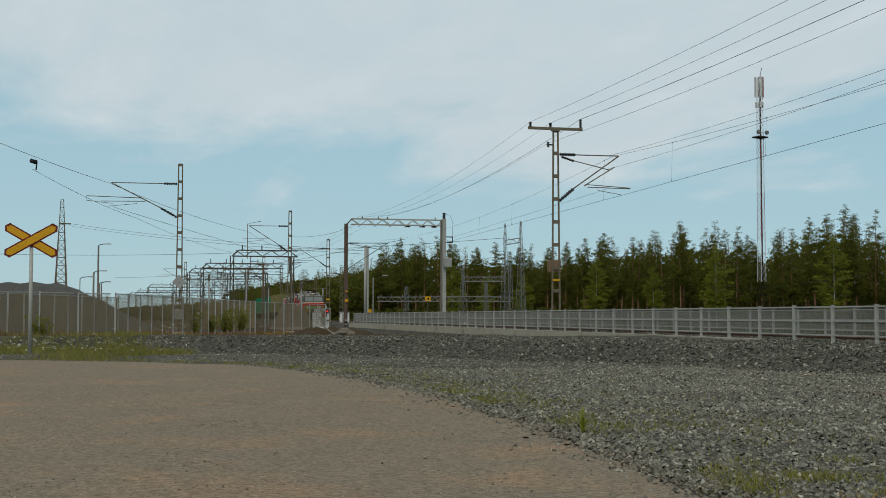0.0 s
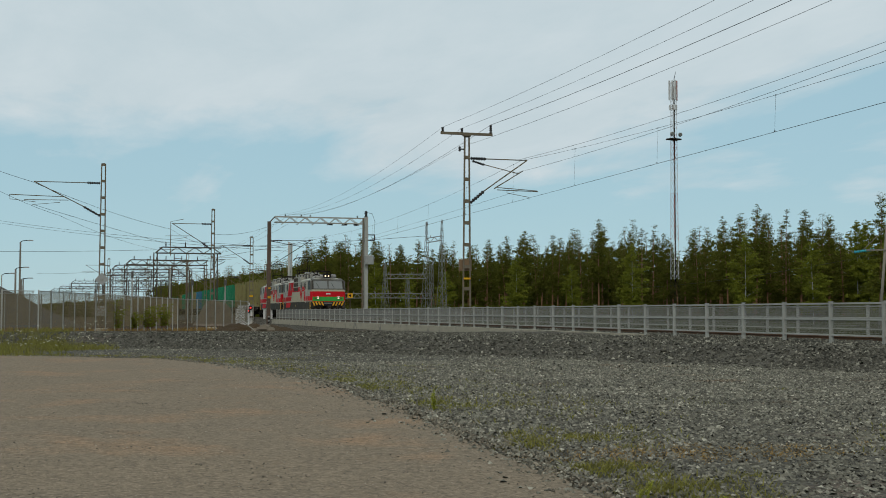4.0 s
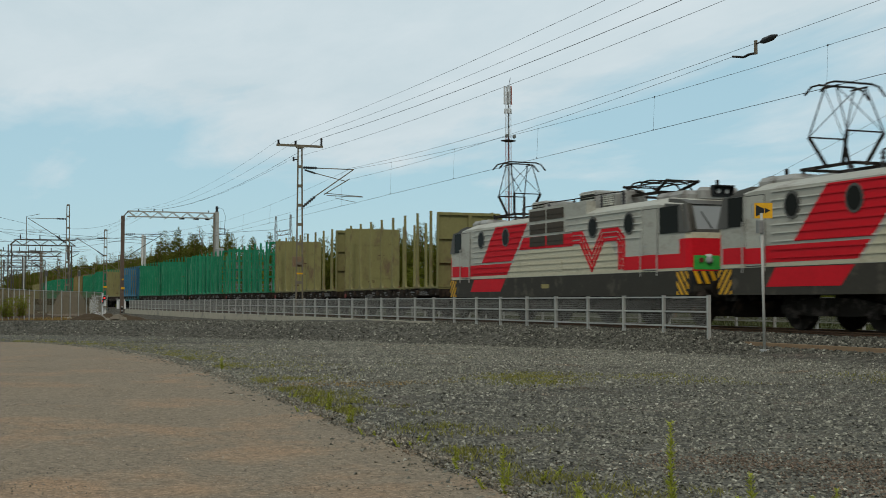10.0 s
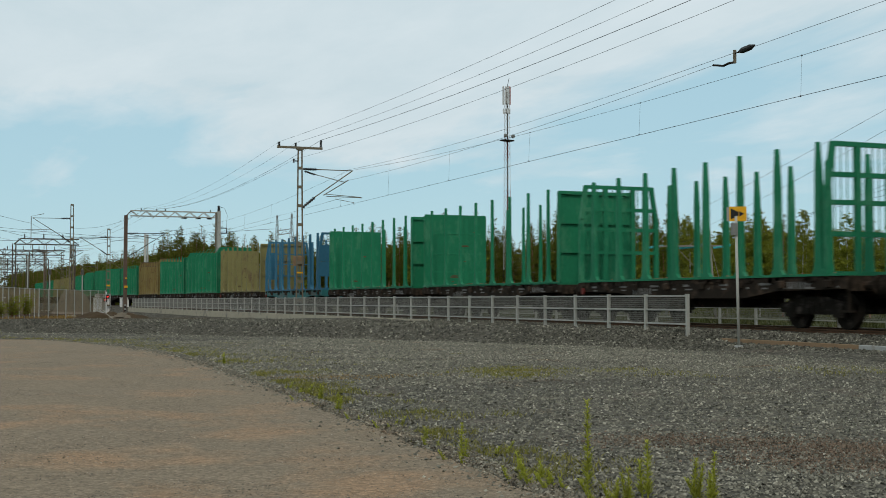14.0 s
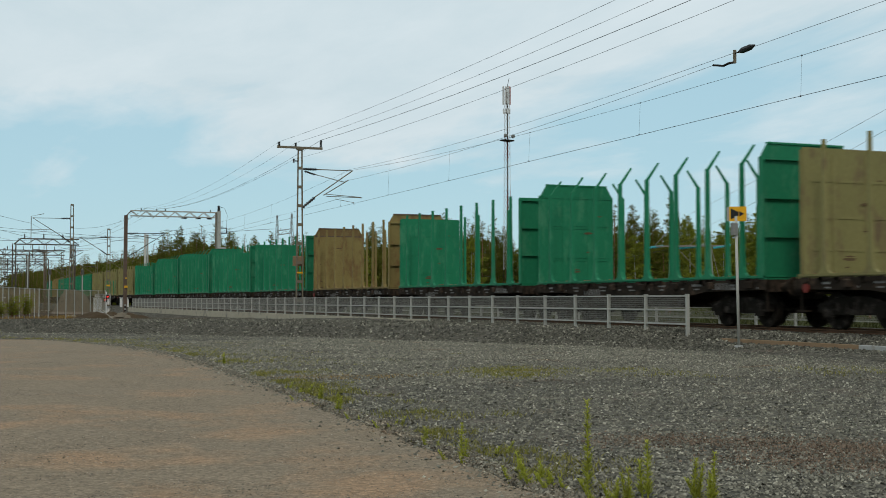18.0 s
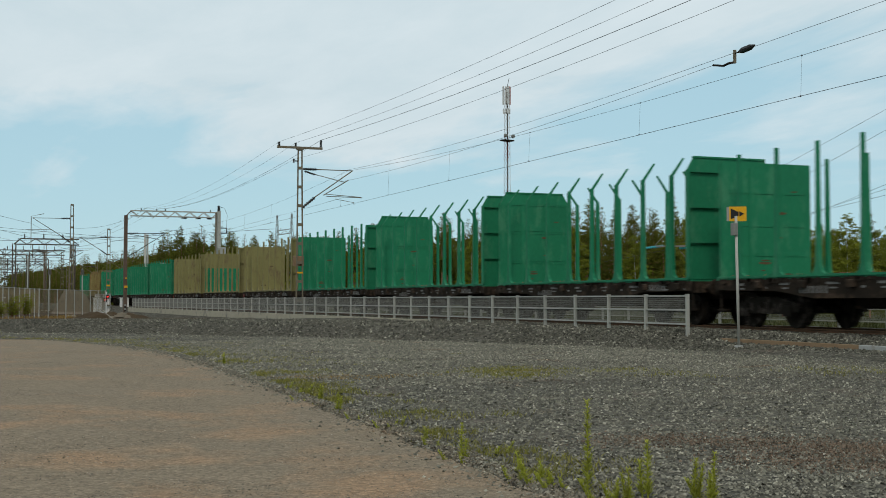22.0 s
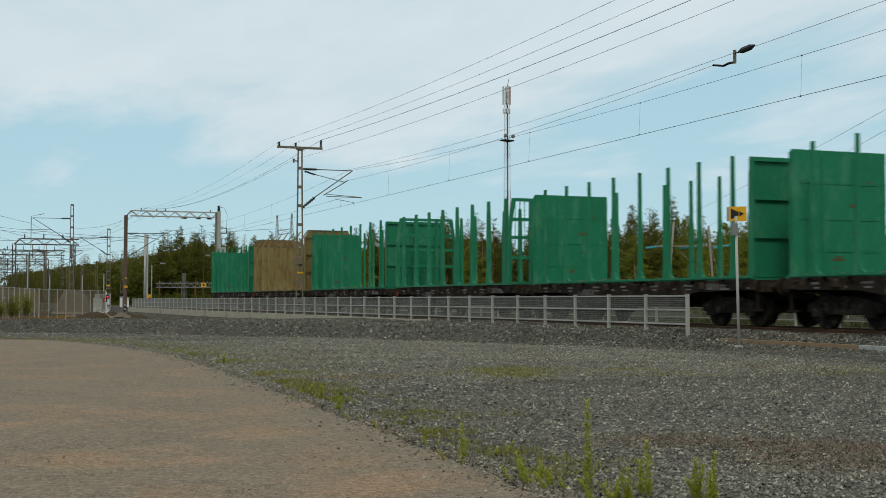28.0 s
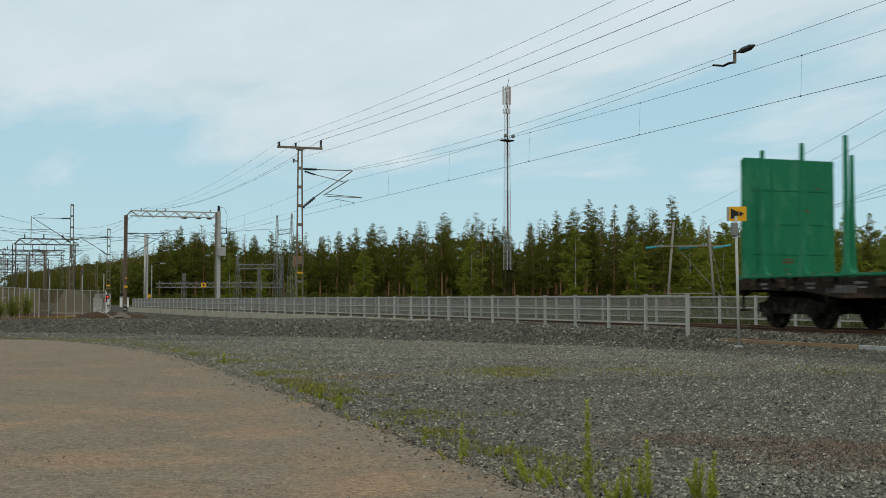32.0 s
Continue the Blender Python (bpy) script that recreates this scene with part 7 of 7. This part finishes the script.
def blades(pos, height, width, r, lean=0.35):
    """Thin upright grass blades at the given points."""
    n = len(pos)
    h = height * (0.4 + 0.8 * r.random(n))
    a = r.random(n) * 6.283
    w = np.stack([np.cos(a), np.sin(a), 0 * a], -1) * width * (0.6 + 0.8 * r.random((n, 1)))
    tip = pos + np.stack([r.normal(0, lean, n) * h, r.normal(0, lean, n) * h, h], -1)
    mid = (pos + tip) / 2 + np.stack([0 * h, 0 * h, h * 0.12], -1)
    v = np.stack([pos - w, pos + w, mid + w * 0.8, mid - w * 0.8, tip], 1)
    base = np.arange(n)[:, None] * 5
    quads_ = (base + np.array([0, 1, 2, 3])).tolist()
    tris = (base + np.array([3, 2, 4])).tolist()
    return v.reshape(-1, 3).tolist(), quads_ + tris


def on_ground(xy):
    return np.column_stack([xy, ground_z(xy[:, 0], xy[:, 1]) - 0.01])


r3 = np.random.default_rng(33)


def clumps(centres, per, spread):
    c = np.repeat(np.asarray(centres), per, 0)
    return c + r3.normal(0, 1, c.shape) * spread


hot = r3.choice([-45.0, -42.5, -38.0, -33.0, -29.5, -24.5, -20.5, -18.0, -16.5, -15.0, -12.3, -10.8, -9.5, -8.4, -7.6], 190, p=[0.08, 0.07, 0.07, 0.07, 0.08, 0.06, 0.08, 0.11, 0.1, 0.06, 0.05, 0.05, 0.05, 0.04, 0.03])
edge_x = hot + r3.normal(0, 0.55, 190) * np.abs(hot) / 18
edge_c = np.stack([edge_x, np.interp(edge_x, EDGE_X, EDGE_Y) + 0.18 + r3.gamma(1.3, 0.25, 190)], -1)
v, f = blades(on_ground(clumps(edge_c, 56, 0.11)), 0.065, 0.004, r3, 0.7)
tagged(new("verge_grass", raw("verge_grass", v, f, GRASS)), "sparse yellow-green grass along the road edge", "grass", kind="stuff")
wide_x = -20.0 - 25 * r3.random(200)
wide = np.stack([wide_x, np.interp(wide_x, EDGE_X, EDGE_Y) + 0.2 + r3.gamma(1.5, 0.7, 200)], -1)
patch = np.concatenate([wide, (-19.4, 8.8) + r3.normal(0, 1.0, (120, 1)) * (-0.91, 0.41) + r3.normal(0, 0.42, (120, 1)) * (0.41, 0.91), r3.normal((-18.2, 10.9), (0.8, 0.5), (30, 2)), r3.normal((-17.5, 14.4), (0.6, 0.7), (35, 2))])
v, f = blades(on_ground(clumps(patch, 26, 0.17)), 0.055, 0.005, r3, 0.8)
tagged(new("gravel_grass", raw("gravel_grass", v, f, GRASS)), "thin grass growing through the gravel", "grass", kind="stuff")
far_grass = np.stack([-14 - 66 * r3.random(900) ** 1.3, 25.4 + r3.gamma(1.4, 1.9, 900)], -1)
v, f = blades(on_ground(clumps(far_grass, 14, 0.3)) + (0, 0, 0.08), 0.34, 0.012, r3, 0.5)
tagged(new("trackside_grass", raw("trackside_grass", v, f, FIELD)), "rough tall grass behind the far fence", "grass", kind="stuff")
dead = r3.normal((-19.1, 5.75), (0.3, 0.8), (90, 2))
v, f = blades(on_ground(clumps(dead, 22, 0.1)), 0.035, 0.004, r3, 1.3)
tagged(new("dead_grass", raw("dead_grass", v, f, DEADGRASS)), "flattened orange-brown dead grass on the gravel", "grass", kind="stuff")
mx = r3.uniform(-53, -43, 160)
meadow = np.stack([mx, np.interp(mx, (-53, -48, -46, -43, -40), (-0.5, 1.2, -1.5, -0.2, 1.9)) + r3.uniform(-0.8, 0.6, 160)], -1)
meadow = np.concatenate([meadow, np.stack([r3.uniform(-56, -48, 500), r3.uniform(-8.5, 0.2, 500)], -1)])
v, f = blades(on_ground(clumps(meadow, 15, 0.22)), 0.21, 0.007, r3, 0.6)
tagged(new("meadow_grass", raw("meadow_grass", v, f, GRASS)), "tall dry grass round the warning cross", "grass", kind="stuff")
pts = on_ground(np.stack([r3.uniform(-54, -46.5, 240), r3.uniform(-7, 1.6, 240)], -1))
pts[:, 2] += r3.uniform(0.15, 0.42, 240)
v, f = tuft_cloud(pts, np.full(240, 0.05), 4, r3, 0.3)
tagged(new("daisies", raw("daisies", v.tolist(), f.tolist(), FLOWER)), "white daisies in the tall grass", "flowers", kind="stuff")


def weed_plant(h, seed):
    r = np.random.default_rng(seed)
    o = thing("weed_plant", "tall green weed growing at the road edge", "weed", group="weeds along the road edge")
    st = Mesh()
    for s in range(1 if h > 0.5 else 2):
        dx, dy, hh = r.normal(0, 0.05), r.normal(0, 0.05), h * (1 if s == 0 else 0.6 + 0.3 * r.random())
        st.tube((dx, dy, -0.03), (dx * 1.6, dy * 1.6, hh), 0.006, 5, 0.003)
        for k in range(int(80 + 700 * hh)):
            z = hh * (0.05 + 0.95 * r.random())
            a = r.random() * 6.283
            ln = (0.052 - 0.026 * z / hh) * (0.6 + 0.8 * r.random()) * min(1.0, 0.55 + h)
            b = np.array((dx * (1 + 0.6 * z / hh), dy * (1 + 0.6 * z / hh), z))
            t = b + np.array((math.cos(a) * ln, math.sin(a) * ln, ln * r.uniform(0.1, 0.9)))
            sd = np.array((-math.sin(a), math.cos(a), 0)) * ln * 0.11
            st.add([b, b + (t - b) * 0.5 + sd, t, b + (t - b) * 0.5 - sd], [(0, 1, 2, 3)])
    part("stalk", st.data("stalk", WEED), None, o)
    return o


weeds = [(weed_plant(0.59, 1), 0.59), (weed_plant(0.32, 2), 0.32), (weed_plant(0.14, 3), 0.14), (weed_plant(0.22, 4), 0.22)]
spots = [(-7.23, 3.84, 0.59), (-9.15, 3.75, 0.31), (-9.33, 4.08, 0.11), (-10.37, 3.90, 0.16), (-6.73, 4.00, 0.35),
         (-6.61, 4.19, 0.24), (-6.48, 4.27, 0.29), (-6.52, 4.41, 0.14), (-7.75, 3.78, 0.18), (-7.75, 3.63, 0.12),
         (-6.79, 3.84, 0.15), (-6.68, 3.88, 0.20), (-7.31, 3.77, 0.13), (-8.29, 3.79, 0.10), (-9.77, 3.83, 0.13),
         (-13.62, 4.06, 0.23), (-15.10, 4.27, 0.24), (-14.80, 4.08, 0.14), (-16.32, 4.30, 0.15), (-11.38, 4.00, 0.12),
         (-8.90, 3.72, 0.13), (-11.92, 4.13, 0.10), (-7.43, 3.72, 0.18), (-7.77, 3.70, 0.08), (-6.85, 3.79, 0.12),
         (-17.01, 4.29, 0.13), (-12.36, 3.98, 0.12), (-23.78, 4.95, 0.22)]
placed = set()
for i_, (x, y, h) in enumerate(spots):
    k = min(range(4), key=lambda c: abs(weeds[c][1] - h) + 0.05 * ((c + i_) % 2))
    m = pose(x, y, float(ground_z(x, y)), 0, 0, float(r3.uniform(0, 360)))
    if k not in placed:
        placed.add(k)
        ob = weeds[k][0]
        ob.matrix_basis = m
    else:
        ob = copy_thing(weeds[k][0], m)
    s = h / weeds[k][1]
    ob.scale = (s, s, s)
for k in range(4):
    if k not in placed:
        weeds[k][0].matrix_basis = pose(-9.55 - k, 4.9, float(ground_z(-9.55 - k, 4.9)))
# rough growth along the foot of the yard fence and the soil by the crossing
fx = r3.uniform(-112, -69, 340)
foot = np.stack([fx, np.interp(fx, (-116.5, -104.0, -88.0, -75.0, -72.0, -68.5), (13.3, 6.8, 2.7, -1.6, -6.5, -13.0)) + r3.uniform(-0.9, 0.5, 340)], -1)
fp = clumps(foot, 9, 0.22)
v, f = blades(np.column_stack([fp, ground_z(fp[:, 0], fp[:, 1]) + 0.06]), 0.30, 0.012, r3, 0.4)
tagged(new("fence_grass", raw("fence_grass", v, f, DEADGRASS)), "ragged dry grass along the foot of the yard fence", "grass", kind="stuff")
# bushes against the yard fence
for x, y, h in ((-86.5, 2.9, 1.7), (-90.0, 3.9, 1.0), (-93.0, 4.9, 1.3), (-94.2, 5.2, 1.5), (-98.2, 6.0, 1.5), (-99.3, 6.3, 1.7), (-73.0, -4.2, 1.0)):
    r = np.random.default_rng(int(-x * 10))
    b = thing("bush", "leafy young willow bush against the fence", "bush", pose(x, y - 0.6, -0.4), "bushes by the yard fence")
    stems = Mesh()
    pp = []
    for k in range(12):
        a, t = r.random() * 6.283, 0.1 + 0.75 * r.random() ** 1.5
        top = (math.cos(a) * t, math.sin(a) * t, h * (0.5 + 0.5 * r.random()))
        stems.tube((0, 0, -0.1), top, 0.012, 4, 0.004)
        pp += [tuple(c * q for c in top) for q in (0.12, 0.28, 0.45, 0.65, 0.85, 1.0)]
    part("stem", stems, BARK, b)
    v, f = tuft_cloud(pp, np.full(len(pp), 0.17), 8, r)
    part("foliage", raw("foliage", v.tolist(), f.tolist(), LEAF), None, b)


# ---- movement ----
LEAD = [(0, -206.0), (1, -186.8), (2, -167.8), (3, -148.9), (4, -130.0), (5, -111.1), (6, -92.6), (7, -74.6), (8, -56.8), (9, -38.9)]
LEAD += [(t, float(np.interp(t, (9, 13, 17, 19, 21, 23, 25, 28, 32), (-38.9, 31.7, 101.95, 136.75, 171.6, 206.65, 241.9, 294.7, 365.9)))) for t in range(10, 33)]


def motions():
    """The train rolls along the straight track to the right."""
    for back_by, vehicle in [(0.0, loco), (18.96, loco_two)] + [(35.77 + WAGON * k, w) for k, w in enumerate(wagons)]:
        walk(vehicle, [(t, pose(x - back_by, TRACK_Y, 0)) for t, x in LEAD])


motions()
